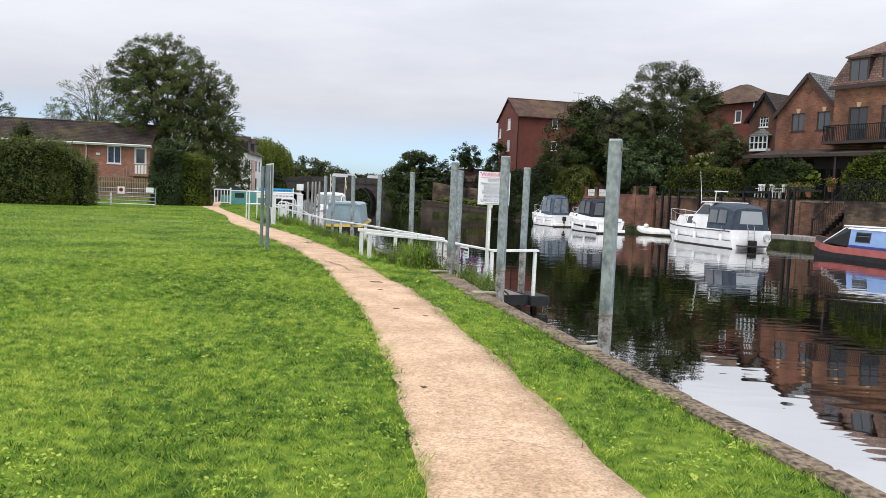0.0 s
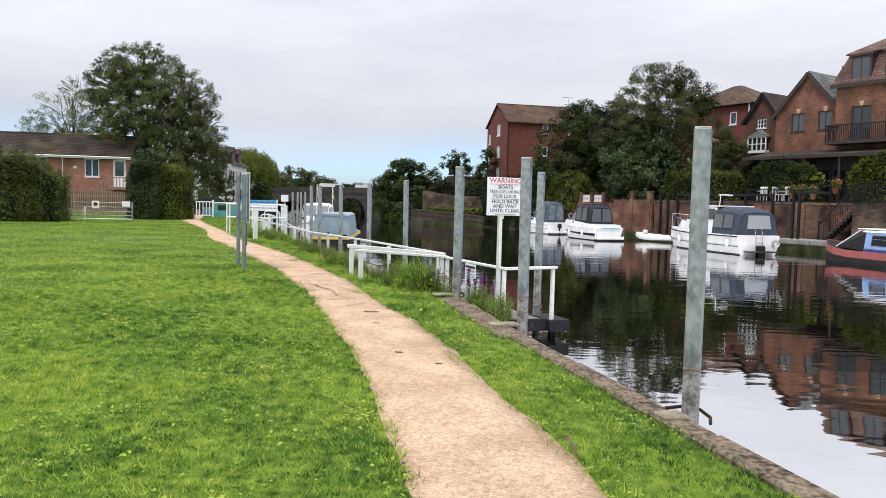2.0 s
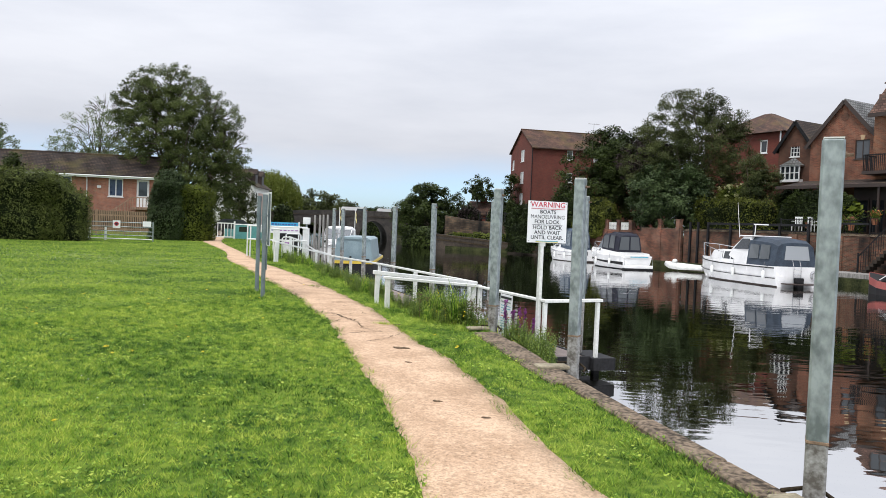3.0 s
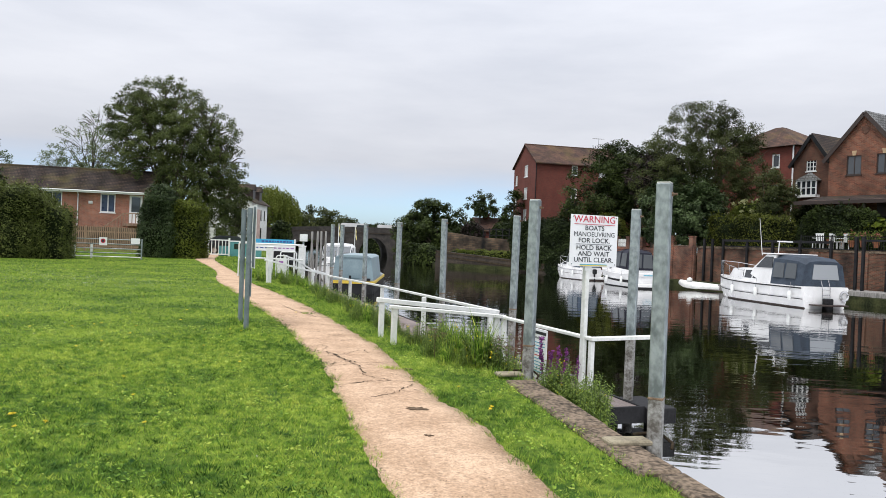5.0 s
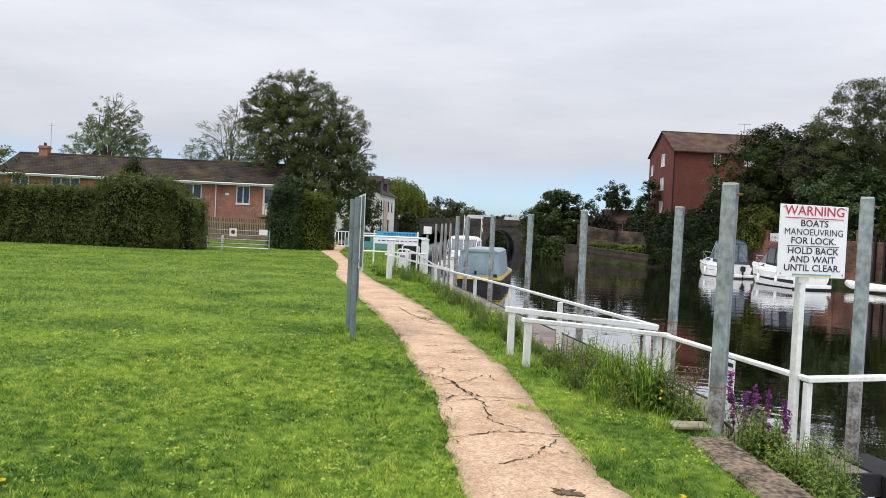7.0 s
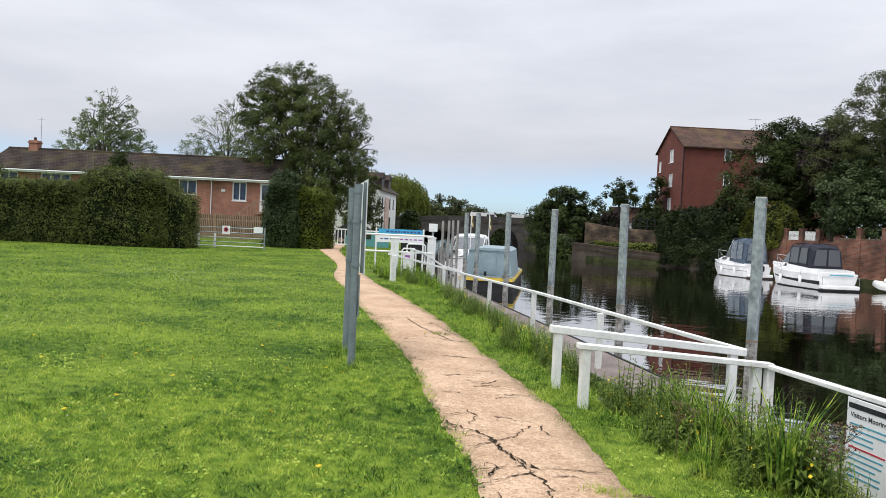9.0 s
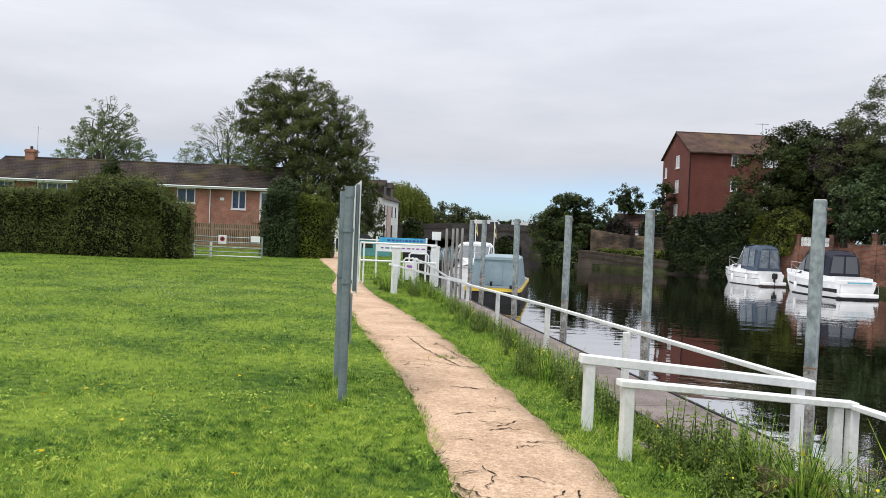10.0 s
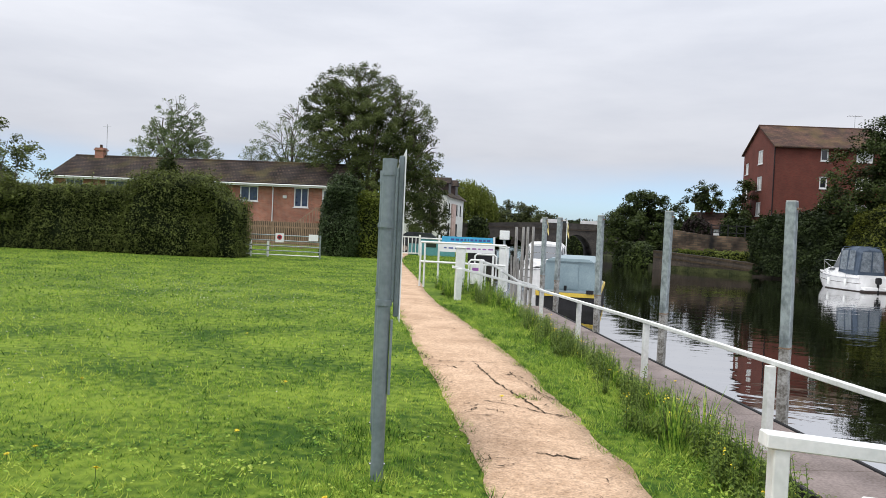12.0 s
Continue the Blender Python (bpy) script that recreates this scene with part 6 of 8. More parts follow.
far_roof("garden_house", "low brick house behind the far garden wall", -6.5, 100, 1.4, 9, 2.0, -8)
for i, (x, y, w) in enumerate(((-5.2, 84.5, 2.6), (-1.6, 82.6, 3.2))):
    hedge("garden_shrub", "reddish and green garden shrub above the stone wall", pose(x, y, 1.4), w, 1.6, 2.6, 0.22, 2600, M_LEAF_PURPLE if i == 0 else M_LEAF_OAK, 80 + i, 0.3, 0.9, category="bush")
hedge("waterside_weeds", "yellow-green weeds along the top of the river wall", pose(-3.2, 76.9, 0.3, 0, 0, -29), 9.5, 0.9, 0.7, 0.16, 4200, M_LEAF_WILLOW, 85, 0.2, 0.8, category="plants")
hedge("reeds", "tall reeds at the water below the thicket", pose(-10.5, 82.5, -0.8, 0, 0, -50), 6.0, 1.6, 2.2, 0.3, 3500, M_LEAF_OAK, 86, 0.4, 0.8, category="plants")


# ---- bridge and beyond ----
def bridge():
    e = thing("stone_bridge", pose(-34.0, 102.9, -0.8, 0, 0, 15.6), "low dark stone road bridge with round arches", "bridge")
    L, top, D = 23.0, 4.15, 11.0
    arches = [(5.2, 2.6, 2.2), (14.2, 2.05, 2.7)]
    for y0 in (0.0,):
        bm = bmesh.new()
        # the pierced wall, column by column
        n = 230
        cols = []
        for i in range(n + 1):
            x = -4 + (L + 8) * i / n
            z = -1.5
            for c, r, h in arches:
                if abs(x - c) < r:
                    z = max(z, h * math.sqrt(max(0, 1 - ((x - c) / r) ** 2)))
            cols.append((x, z))
        tp = lambda x: top - 0.012 * (x - 14) ** 2 * 0.25
        lo = [[bm.verts.new((x, y, z)) for y in (0, D)] for x, z in cols]
        hi = [[bm.verts.new((x, y, tp(x))) for y in (0, D)] for x, z in cols]
        for i in range(n):
            bm.faces.new((lo[i][0], lo[i + 1][0], hi[i + 1][0], hi[i][0]))
            bm.faces.new((lo[i][1], hi[i][1], hi[i + 1][1], lo[i + 1][1]))
            bm.faces.new((lo[i][0], lo[i][1], lo[i + 1][1], lo[i + 1][0]))
            bm.faces.new((hi[i][0], hi[i + 1][0], hi[i + 1][1], hi[i][1]))
        part("spandrel", bm, M_BRIDGE, e)
    for c, r, h in arches:
        pts = [(c + (r + 0.22) * math.cos(a), (h + 0.22) * math.sin(a)) for a in [math.pi * k / 18 for k in range(19)]]
        inn = [(c + r * math.cos(a), h * math.sin(a)) for a in [math.pi * k / 18 for k in range(19)]]
        for k in range(18):
            bm = prism(bmesh.new(), [inn[k], pts[k], pts[k + 1], inn[k + 1]], "y", -0.06, -0.002)
            part("voussoir", bm, M_BRIDGE, e)
    part("string_course", boxes((-3.9, L + 3.9, -0.09, -0.003, 3.25, 3.38)), M_RIVWALL, e)
    part("pier", prism(bmesh.new(), [(8.2, 0), (9.3, -1.4), (10.4, 0)], "z", -1.5, 2.6), M_BRIDGE, e, "pointed cutwater")
    return e


bridge()


def white_van(x, y, z, rz, w, h, glass=True):
    e = thing("van", pose(x, y, z, 0, 0, rz), "white vehicle on the bridge", "vehicle", "vehicles on the bridge")
    bm = prism(bmesh.new(), [(0, 0.35), (w, 0.35), (w, h * 0.55), (w * 0.86, h * 0.62), (w * 0.72, h), (0.15, h), (0, h * 0.9)], "y", 0, 1.8)
    part("body", bm, M_GEL, e)
    part("side_window", boxes((w * 0.5, w * 0.74, -0.012, -0.002, h * 0.62, h * 0.88)), M_GLASS, e)
    for k in (0.2, 0.8):
        part("wheel", tube(bmesh.new(), [(w * k, -0.01, 0.32), (w * k, 0.22, 0.32)], 0.32, 14), M_BLACK, e)
    return e


white_van(-25.8, 109.6, 2.2, 15.6, 4.6, 1.7)
white_van(-20.6, 111.0, 2.25, 15.6, 4.4, 1.6)
for i, (x, y, s) in enumerate(((-24, 190, 4.0), (-18, 200, 5.0), (-11, 205, 4.2), (-30, 210, 4.0))):
    tree("distant_tree", "small dark tree far beyond the bridge", x, y, 0, [(0, 0, s, s * 0.7, s * 0.7, s * 0.65)], 0.6, 1600, M_LEAF_OAK, 0.2, 50, 1.0, 90 + i)
# woods that close the view far off
def far_woods():
    rng = np.random.default_rng(5)
    pts = []
    for i in range(260):
        a = rng.uniform(0, math.tau)
        r = rng.uniform(240, 420)
        x, y = r * math.cos(a), r * math.sin(a)
        if abs(math.atan2(x, y) + 0.27) < 0.02:
            continue
        c = np.array([x, y, 3.0])
        pts.append(c + rng.normal(size=(150, 3)) * np.array([6, 6, 1.8]))
    p = np.concatenate(pts)
    p[:, 2] = np.clip(p[:, 2], 0.3, 9)
    ob = put("far_woods", fast_mesh("far_woods", leaf_quads(rng, p, 1.9), 4), M_LEAF_OAK)
    return tagged(ob, "dark belts of trees far off on every side", "woods", kind="stuff")


far_woods()


M_PINKWASH = surf("pink_wash", (0.42, 0.29, 0.25), (0.58, 0.43, 0.38), 2, 0.9, fine=12)


def pub():
    e = thing("riverside_inn", pose(-30.95, 87.2, 0.3, 0, 0, 99), "whitewashed riverside inn with dark timber and dormers", "house")
    # local x along the river front (northwards), front faces the river (-y)
    L, D, ev, rd = 10.0, 7.0, 5.2, 7.6
    wins = [(1.2, 2.0, 3.2, 4.4), (3.4, 4.2, 3.2, 4.4), (5.6, 6.4, 3.2, 4.4), (7.8, 8.6, 3.2, 4.4), (1.0, 2.2, 0.8, 2.2), (5.2, 6.6, 0.8, 2.2)]
    bm = bmesh.new()
    wall_panel(bm, 0, L, 0, ev, 0, 0.3, wins)
    part("river_front", bm, M_WHITEW, e)
    bm = prism(bmesh.new(), [(0.3, 0), (D, 0), (D, ev), (D / 2, rd), (0.3, ev)], "x", 0, 0.3)
    part("gable_wall", bm, M_WHITEW, e)
    part("gable_wall", prism(bmesh.new(), [(0.3, 0), (D, 0), (D, ev), (D / 2, rd), (0.3, ev)], "x", L - 0.3, L), M_WHITEW, e)
    part("roof", gable_roof(bmesh.new(), 0, L, 0, D, ev, rd, 0.35), M_TILE_BR, e)
    for w in wins:
        window(e, *w, 0, M_BLACK, 1, 0)
    for x in (1.6, 5.6):
        d = part("dormer", boxes((x, x + 1.4, 0.2, 2.2, ev + 0.1, ev + 1.4)), M_BROWNFRAME, e)
        part("dormer_roof", prism(bmesh.new(), [(x - 0.2, ev + 1.4), (x + 1.6, ev + 1.4), (x + 0.7, ev + 2.1)], "y", 0.05, 2.4), M_TILE_BR, d)
    part("brick_bay", boxes((2.6, 4.8, -0.14, -0.003, 0, 4.4)), M_PINKWASH, e, "pink-washed projecting bay")
    return e


pub()


# ---- boats ----
def hull_rings(L, B, H, bow=0.35, stern=0.85, n=14, sheer=0.35, flare=0.12, keel=0.35):
    rings = []
    for i in range(n + 1):
        t = i / n
        x = L * t
        half = B / 2 * (stern + (1 - stern) * min(1, t / 0.35)) if t < 0.35 else B / 2 * max(0.02, 1 - max(0, (t - (1 - bow - 0.1)) / (bow + 0.1)) ** 2.1)
        top = H + sheer * max(0, t - 0.3) ** 1.8
        low = -keel + (keel + 0.15) * max(0, (t - 0.72) / 0.28) ** 2
        rise = x + (0.32 * max(0, t - 0.7) / 0.3)
        rings.append([(rise, -half, top), (rise - 0.02, -half * (1 - flare * 0.4), top * 0.55), (x, -half * (1 - flare) * 0.93, 0.02 + max(0, low)), (x, -half * 0.5, low * 0.8), (x, 0, low),
                      (x, half * 0.5, low * 0.8), (x, half * (1 - flare) * 0.93, 0.02 + max(0, low)), (rise - 0.02, half * (1 - flare * 0.4), top * 0.55), (rise, half, top)])
    return rings


def deck_from(rings, dz):
    return [[(r[0][0], r[0][1] * 0.97, r[0][2] + dz), (r[0][0], r[8][1] * 0.97, r[8][2] + dz), (r[0][0], r[8][1] * 0.97, r[8][2] + dz - 0.06), (r[0][0], r[0][1] * 0.97, r[0][2] + dz - 0.06)] for r in rings]


def house_block(bm, sections):
    """Loft of box-like cross-sections (x, half width low, half width top, z low, z top)."""
    return loft(bm, [[(x, -a, z0), (x, -b, z1), (x, b, z1), (x, a, z0)] for x, a, b, z0, z1 in sections])


def hood(bm, sections):
    """Loft of rounded canvas hood sections (x, half width at the coaming, half width at the shoulder, z low, z top)."""
    rings = []
    for x, a, b, z0, z1 in sections:
        k = z1 - z0
        rings.append([(x, -a, z0), (x, -(a + b) / 2, z0 + 0.45 * k), (x, -b, z0 + 0.84 * k), (x, -b * 0.78, z0 + 0.96 * k), (x, -b * 0.35, z1),
                      (x, b * 0.35, z1), (x, b * 0.78, z0 + 0.96 * k), (x, b, z0 + 0.84 * k), (x, (a + b) / 2, z0 + 0.45 * k), (x, a, z0)])
    return loft(bm, rings)


def slab(bm, corners, off):
    """A thin four-cornered sheet, thickened along off."""
    o = Vector(off)
    return loft(bm, [[Vector(c) for c in corners], [Vector(c) + o for c in corners]])


def fender(parent, x, y, z, size=0.09, mat=None):
    bm = tube(bmesh.new(), [(x, y, z), (x, y, z + 0.06), (x, y, z + 0.38), (x, y, z + 0.44)], [0.03, size, size, 0.03], 10)
    f = part("fender", bm, mat or M_WHITE, parent, smooth=True)
    part("rope", tube(bmesh.new(), [(x, y, z + 0.42), (x, y * 0.97, z + 0.85)], 0.012, 5), M_CHROME, f)
    return f


def cruiser():
    """The large white cabin cruiser with a grey-blue cockpit canopy."""
    e = thing("cabin_cruiser", pose(14.0, 41.3, WATER, 0, 0, 107), "white cabin cruiser with a grey-blue canvas cockpit cover", "boat")
    R = hull_rings(8.2, 2.75, 0.98, 0.36, 0.92)
    part("hull", loft(bmesh.new(), R), M_GEL, e, smooth=False)
    part("deck", loft(bmesh.new(), deck_from(R, 0.05)), M_GEL, e)
    for s in (-1, 1):
        bm = bmesh.new()
        tube(bm, [(r[0][0], s * (abs(r[0][1]) + 0.01), r[0][2] - 0.03) for r in R], 0.035, 6)
        part("rubbing_strake", bm, M_BLACK, e, "dark rubbing strake")
        bm = bmesh.new()
        tube(bm, [(r[1][0], s * (abs(r[1][1]) + 0.005), r[1][2] - 0.1) for r in R], 0.018, 5)
        part("stripe", bm, M_BLACK, e, "thin dark stripe")
    part("boot_line", loft(bmesh.new(), [[(r[2][0], r[2][1] * 1.01, -0.05), (r[2][0], r[2][1] * 1.015, 0.09), (r[6][0], r[6][1] * 1.015, 0.09), (r[6][0], r[6][1] * 1.01, -0.05)] for r in R[:12]]), M_BROWNFRAME, e, "dark boot line")
    cab = part("cabin", house_block(bmesh.new(), [(3.1, 1.12, 1.0, 1.0, 1.74), (5.0, 1.05, 0.92, 1.02, 1.72), (6.3, 0.80, 0.66, 1.08, 1.62), (6.9, 0.55, 0.40, 1.12, 1.36)]), M_GEL, e, "white fore cabin")
    for s in (-1, 1):
        for a, b in ((3.35, 4.0), (4.1, 4.75), (4.85, 5.4), (5.5, 5.95)):
            bm = bmesh.new()
            def yy(x, z):
                w0 = 1.12 - 0.037 * (x - 3.1) if x < 5 else 1.05 - 0.19 * (x - 5)
                w1 = 1.0 - 0.042 * (x - 3.1) if x < 5 else 0.92 - 0.23 * (x - 5)
                return s * (w0 + (w1 - w0) * (z - 1.0) / 0.7 + 0.012)
            q = [(a, yy(a, 1.20), 1.20), (b, yy(b, 1.20), 1.20), (b - 0.03, yy(b, 1.60), 1.60), (a + 0.03, yy(a, 1.62), 1.62)]
            vs = [bm.verts.new(p) for p in q] + [bm.verts.new((p[0], p[1] - s * 0.03, p[2])) for p in q]
            for k in range(4):
                bm.faces.new((vs[k], vs[(k + 1) % 4], vs[4 + (k + 1) % 4], vs[4 + k]))
            bm.faces.new(vs[:4])
            bm.faces.new(vs[4:][::-1])
            part("window", bm, M_GLASS, cab)
    wh = part("wheelhouse", house_block(bmesh.new(), [(2.2, 1.2, 1.02, 1.0, 2.42), (3.0, 1.14, 0.98, 1.02, 2.46), (4.2, 1.05, 0.92, 1.4, 1.72)]), M_GEL, e, "white wheelhouse with raked windscreen")
    for s in (-1, 1):
        part("window", slab(bmesh.new(), [(2.35, s * 1.10, 1.80), (3.80, s * 1.0, 1.78), (3.08, s * 0.985, 2.34), (2.40, s * 1.03, 2.34)], (0, s * 0.035, 0)), M_GLASS, wh)
    part("windscreen", loft(bmesh.new(), [[(4.08, -0.88, 1.84), (3.10, -0.92, 2.44), (3.07, -0.92, 2.40), (4.05, -0.88, 1.80)], [(4.08, 0.88, 1.84), (3.10, 0.92, 2.44), (3.07, 0.92, 2.40), (4.05, 0.88, 1.80)]]), M_GLASS, wh)
    part("roof", boxes((1.9, 3.25, -1.08, 1.08, 2.47, 2.53), bev=0.02), M_GEL, wh)
    can = part("canopy", hood(bmesh.new(), [(0.12, 1.20, 0.98, 1.0, 2.22), (0.5, 1.25, 1.08, 1.0, 2.40), (1.4, 1.27, 1.10, 1.0, 2.48), (2.3, 1.24, 1.08, 1.0, 2.50)]), M_CANVAS_SLATE, e, "grey-blue canvas cockpit cover")
    part("clear_panel", loft(bmesh.new(), [[(0.11, -0.80, 1.36), (0.11, -0.66, 2.06), (0.09, -0.66, 2.06), (0.09, -0.80, 1.36)], [(0.11, 0.62, 1.36), (0.11, 0.56, 2.06), (0.09, 0.56, 2.06), (0.09, 0.62, 1.36)]]), M_CLEAR, can, "clear plastic rear window")
    for s in (-1, 1):
        for x0, x1 in ((0.45, 1.2), (1.32, 2.1)):
            part("clear_panel", slab(bmesh.new(), [(x0, s * 1.245, 1.36), (x1, s * 1.25, 1.36), (x1, s * 1.135, 2.10), (x0 + 0.08, s * 1.125, 2.06)], (0, s * 0.03, 0)), M_DULLCLEAR, can, "smoky plastic side window")
    # bow rail
    bm = bmesh.new()
    pts = [(4.6, -1.15, 1.55), (6.2, -0.98, 1.78), (7.6, -0.5, 1.95), (8.5, 0, 2.0), (7.6, 0.5, 1.95), (6.2, 0.98, 1.78), (4.6, 1.15, 1.55)]
    tube(bm, pts, 0.018, 6)
    for p in pts[1:-1]:
        tube(bm, [(p[0] - 0.1, p[1], 1.15), p], 0.015, 5)
    part("bow_rail", bm, M_CHROME, e, "bright pulpit rail")
    part("swim_platform", boxes((-0.55, -0.02, -0.85, 0.85, 0.16, 0.22), bev=0.01), M_BROWNFRAME, e, "dark bathing platform")
    bm = bmesh.new()
    for y in (-0.2, 0.2):
        tube(bm, [(-0.1, y, 0.2), (-0.08, y, 1.0), (0.05, y, 1.35)], 0.015, 5)
    for z in (0.4, 0.65, 0.9):
        tube(bm, [(-0.09, -0.2, z), (-0.09, 0.2, z)], 0.015, 5)
    part("boarding_ladder", bm, M_CHROME, e)
    part("mast", tube(bmesh.new(), [(3.0, 0.35, 2.5), (2.95, 0.35, 3.1)], 0.025, 6), M_GEL, e)
    part("light_bar", boxes((2.85, 3.05, -0.35, 0.4, 3.1, 3.16)), M_GEL, e)
    part("aerial", tube(bmesh.new(), [(3.5, 0.9, 2.4), (3.75, 0.95, 4.3)], [0.02, 0.008], 5), M_GEL, e)
    for x, s in ((0.6, 1), (3.2, 1), (0.4, -1), (2.6, -1), (5.2, 1)):
        fender(e, x, s * 1.42, 0.35)
    part("lifebuoy", tube(bmesh.new(), [(-0.06, -1.0 + 0.2 * math.cos(a), 0.62 + 0.2 * math.sin(a)) for a in [k * math.tau / 14 for k in range(15)]], 0.06, 6), M_CHROME, e)
    part("outboard_drive", boxes((-0.4, -0.05, -0.18, 0.18, -0.3, 0.5), bev=0.04), M_BLACK, e)
    return e


cruiser()


def day_cruiser(m, label, L, B, canvas, tall, stripe, sporty=False):
    """A small white motor boat with a canvas camping cover."""
    e = thing("motor_boat", m, label, "boat", "moored motor boats")
    H = 0.86 if sporty else 0.74
    R = hull_rings(L, B, H, 0.42, 0.92, sheer=0.75 if sporty else 0.5, flare=0.2)
    part("hull", loft(bmesh.new(), R), M_GEL, e)
    part("deck", loft(bmesh.new(), deck_from(R, 0.05)), M_GEL, e)
    for s in (-1, 1):
        if sporty:
            # a dark wedge along the topside, widest at the stern
            rows = [[(r[1][0], s * (abs(r[1][1]) + 0.012), r[1][2] - 0.02 - 0.16 * (1 - i / 13)), (r[1][0], s * (abs(r[1][1]) + 0.014), r[1][2] + 0.02), (r[1][0], s * (abs(r[1][1]) - 0.02), r[1][2] + 0.02), (r[1][0], s * (abs(r[1][1]) - 0.02), r[1][2] - 0.02 - 0.16 * (1 - i / 13))] for i, r in enumerate(R[:12])]
            part("stripe", loft(bmesh.new(), rows), stripe, e, "dark tapering side stripe")
        else:
            part("stripe", tube(bmesh.new(), [(r[1][0], s * (abs(r[1][1]) + 0.004), r[1][2] + 0.06) for r in R[:13]], 0.02, 5), stripe, e)
        part("rubbing_strake", tube(bmesh.new(), [(r[0][0], s * (abs(r[0][1]) + 0.005), r[0][2]) for r in R], 0.03, 6), M_CHROME if not sporty else M_GEL, e)
    part("boot_line", loft(bmesh.new(), [[(r[2][0], r[2][1] * 1.01, -0.05), (r[2][0], r[2][1] * 1.02, 0.09), (r[6][0], r[6][1] * 1.02, 0.09), (r[6][0], r[6][1] * 1.01, -0.05)] for r in R[:12]]), stripe, e)
    k = L / 5.5
    o = 0.62 if sporty else 0.0     # the sporty hull has a long open stern behind the hood
    W = B * (0.9 if sporty else 1.0)
    top = 1.3 + tall * 0.84
    z0 = H + 0.04
    part("coaming", house_block(bmesh.new(), [(0.15 * k, B * 0.44, B * 0.42, z0 - 0.02, z0 + 0.16), (2.6 * k, B * 0.44, B * 0.41, z0 + 0.02, z0 + 0.34), (3.0 * k, B * 0.42, B * 0.38, z0 + 0.04, z0 + 0.36)]), M_GEL, e, "white cockpit coaming")
    cud = part("cuddy", house_block(bmesh.new(), [(2.5 * k, B * 0.41, B * 0.35, z0, 1.36), (3.3 * k + o * 0.6, B * 0.38, B * 0.30, z0 + 0.05, 1.34), (4.2 * k, B * 0.28, B * 0.20, z0 + 0.15, 1.25), (4.95 * k, B * 0.13, B * 0.07, z0 + 0.3, 1.14)]), M_GEL, e, "white moulded cuddy")
    for s in (-1, 1):
        part("port_light", slab(bmesh.new(), [(2.9 * k, s * B * 0.385, 1.10), (3.75 * k, s * B * 0.325, 1.12), (3.62 * k, s * B * 0.300, 1.25), (2.95 * k, s * B * 0.360, 1.26)], (0, s * 0.03, 0)), M_GLASS, cud, "long dark cuddy window")
    ws = part("windscreen", house_block(bmesh.new(), [(2.2 * k + o, W * 0.395, W * 0.32, 1.3, top - 0.12), (2.3 * k + o, W * 0.39, W * 0.31, 1.3, top - 0.16), (3.25 * k + o, W * 0.33, W * 0.28, 1.30, 1.36)]), M_DULLCLEAR, e, "raked tinted windscreen")
    for s in (-1, 1):
        part("frame", tube(bmesh.new(), [(3.27 * k + o, s * W * 0.285, 1.36), (2.32 * k + o, s * W * 0.315, top - 0.14)], 0.022, 5), M_BLACK if sporty else M_GEL, ws)
    secs = [(0.32 * k + o, W * 0.42, W * 0.34, z0 + 0.14, top - 0.20), (0.55 * k + o, W * 0.43, W * 0.37, z0 + 0.15, top - 0.05), (1.4 * k + o, W * 0.44, W * 0.38, z0 + 0.20, top), (2.35 * k + o, W * 0.42, W * 0.33, z0 + 0.30, top - 0.09)]
    c = part("canopy", hood(bmesh.new(), secs), canvas, e, "canvas camping cover with clear panels")
    za, zb = z0 + 0.42, top - 0.24
    for s in (-1, 1):
        for a, b in ((0.72, 1.36), (1.48, 2.18)):
            q = [(a * k + o, s * W * 0.424, za), (b * k + o, s * W * 0.424, za + 0.05), ((b - 0.05) * k + o, s * W * 0.376, zb), ((a + 0.03) * k + o, s * W * 0.382, zb)]
            part("clear_panel", slab(bmesh.new(), q, (0, s * 0.022, 0)), M_DULLCLEAR if sporty else M_CANVAS_PALE, c)
    for a, b in ((-0.35, -0.03), (0.03, 0.35)):
        q = [(0.325 * k + o, W * a, za - 0.06), (0.325 * k + o, W * b, za - 0.06), (0.325 * k + o, W * b * 0.84, zb - 0.06), (0.325 * k + o, W * a * 0.84, zb - 0.06)]
        part("clear_panel", slab(bmesh.new(), q, (-0.025, 0, 0)), M_DULLCLEAR if sporty else M_CANVAS_PALE, c)
    for x in (0.66, 1.42, 2.24):
        part("seam", tube(bmesh.new(), [(x * k + o, -W * 0.435, z0 + 0.25), (x * k + o, -W * 0.385, top - 0.20), (x * k + o, -W * 0.30, top - 0.03), (x * k + o, 0, top + 0.012), (x * k + o, W * 0.30, top - 0.03), (x * k + o, W * 0.385, top - 0.20), (x * k + o, W * 0.435, z0 + 0.25)], 0.018, 5), canvas, c)
    bm = bmesh.new()
    tube(bm, [(3.3 * k, -B * 0.40, 1.35), (4.5 * k, -B * 0.25, 1.62), (5.5 * k, 0, 1.72), (4.5 * k, B * 0.25, 1.62), (3.3 * k, B * 0.40, 1.35)], 0.014, 5)
    for p in ((4.5 * k, -B * 0.25, 1.62), (5.45 * k, 0, 1.72), (4.5 * k, B * 0.25, 1.62), (3.7 * k, -B * 0.37, 1.44), (3.7 * k, B * 0.37, 1.44)):
        tube(bm, [(p[0] - 0.05, p[1], 0.98), p], 0.012, 5)
    part("bow_rail", bm, M_CHROME, e, "bright pulpit rail")
    part("transom_platform", boxes((-0.40, -0.02, -B * 0.42, B * 0.42, 0.10, 0.30), bev=0.04), M_GEL, e, "white bathing platform")
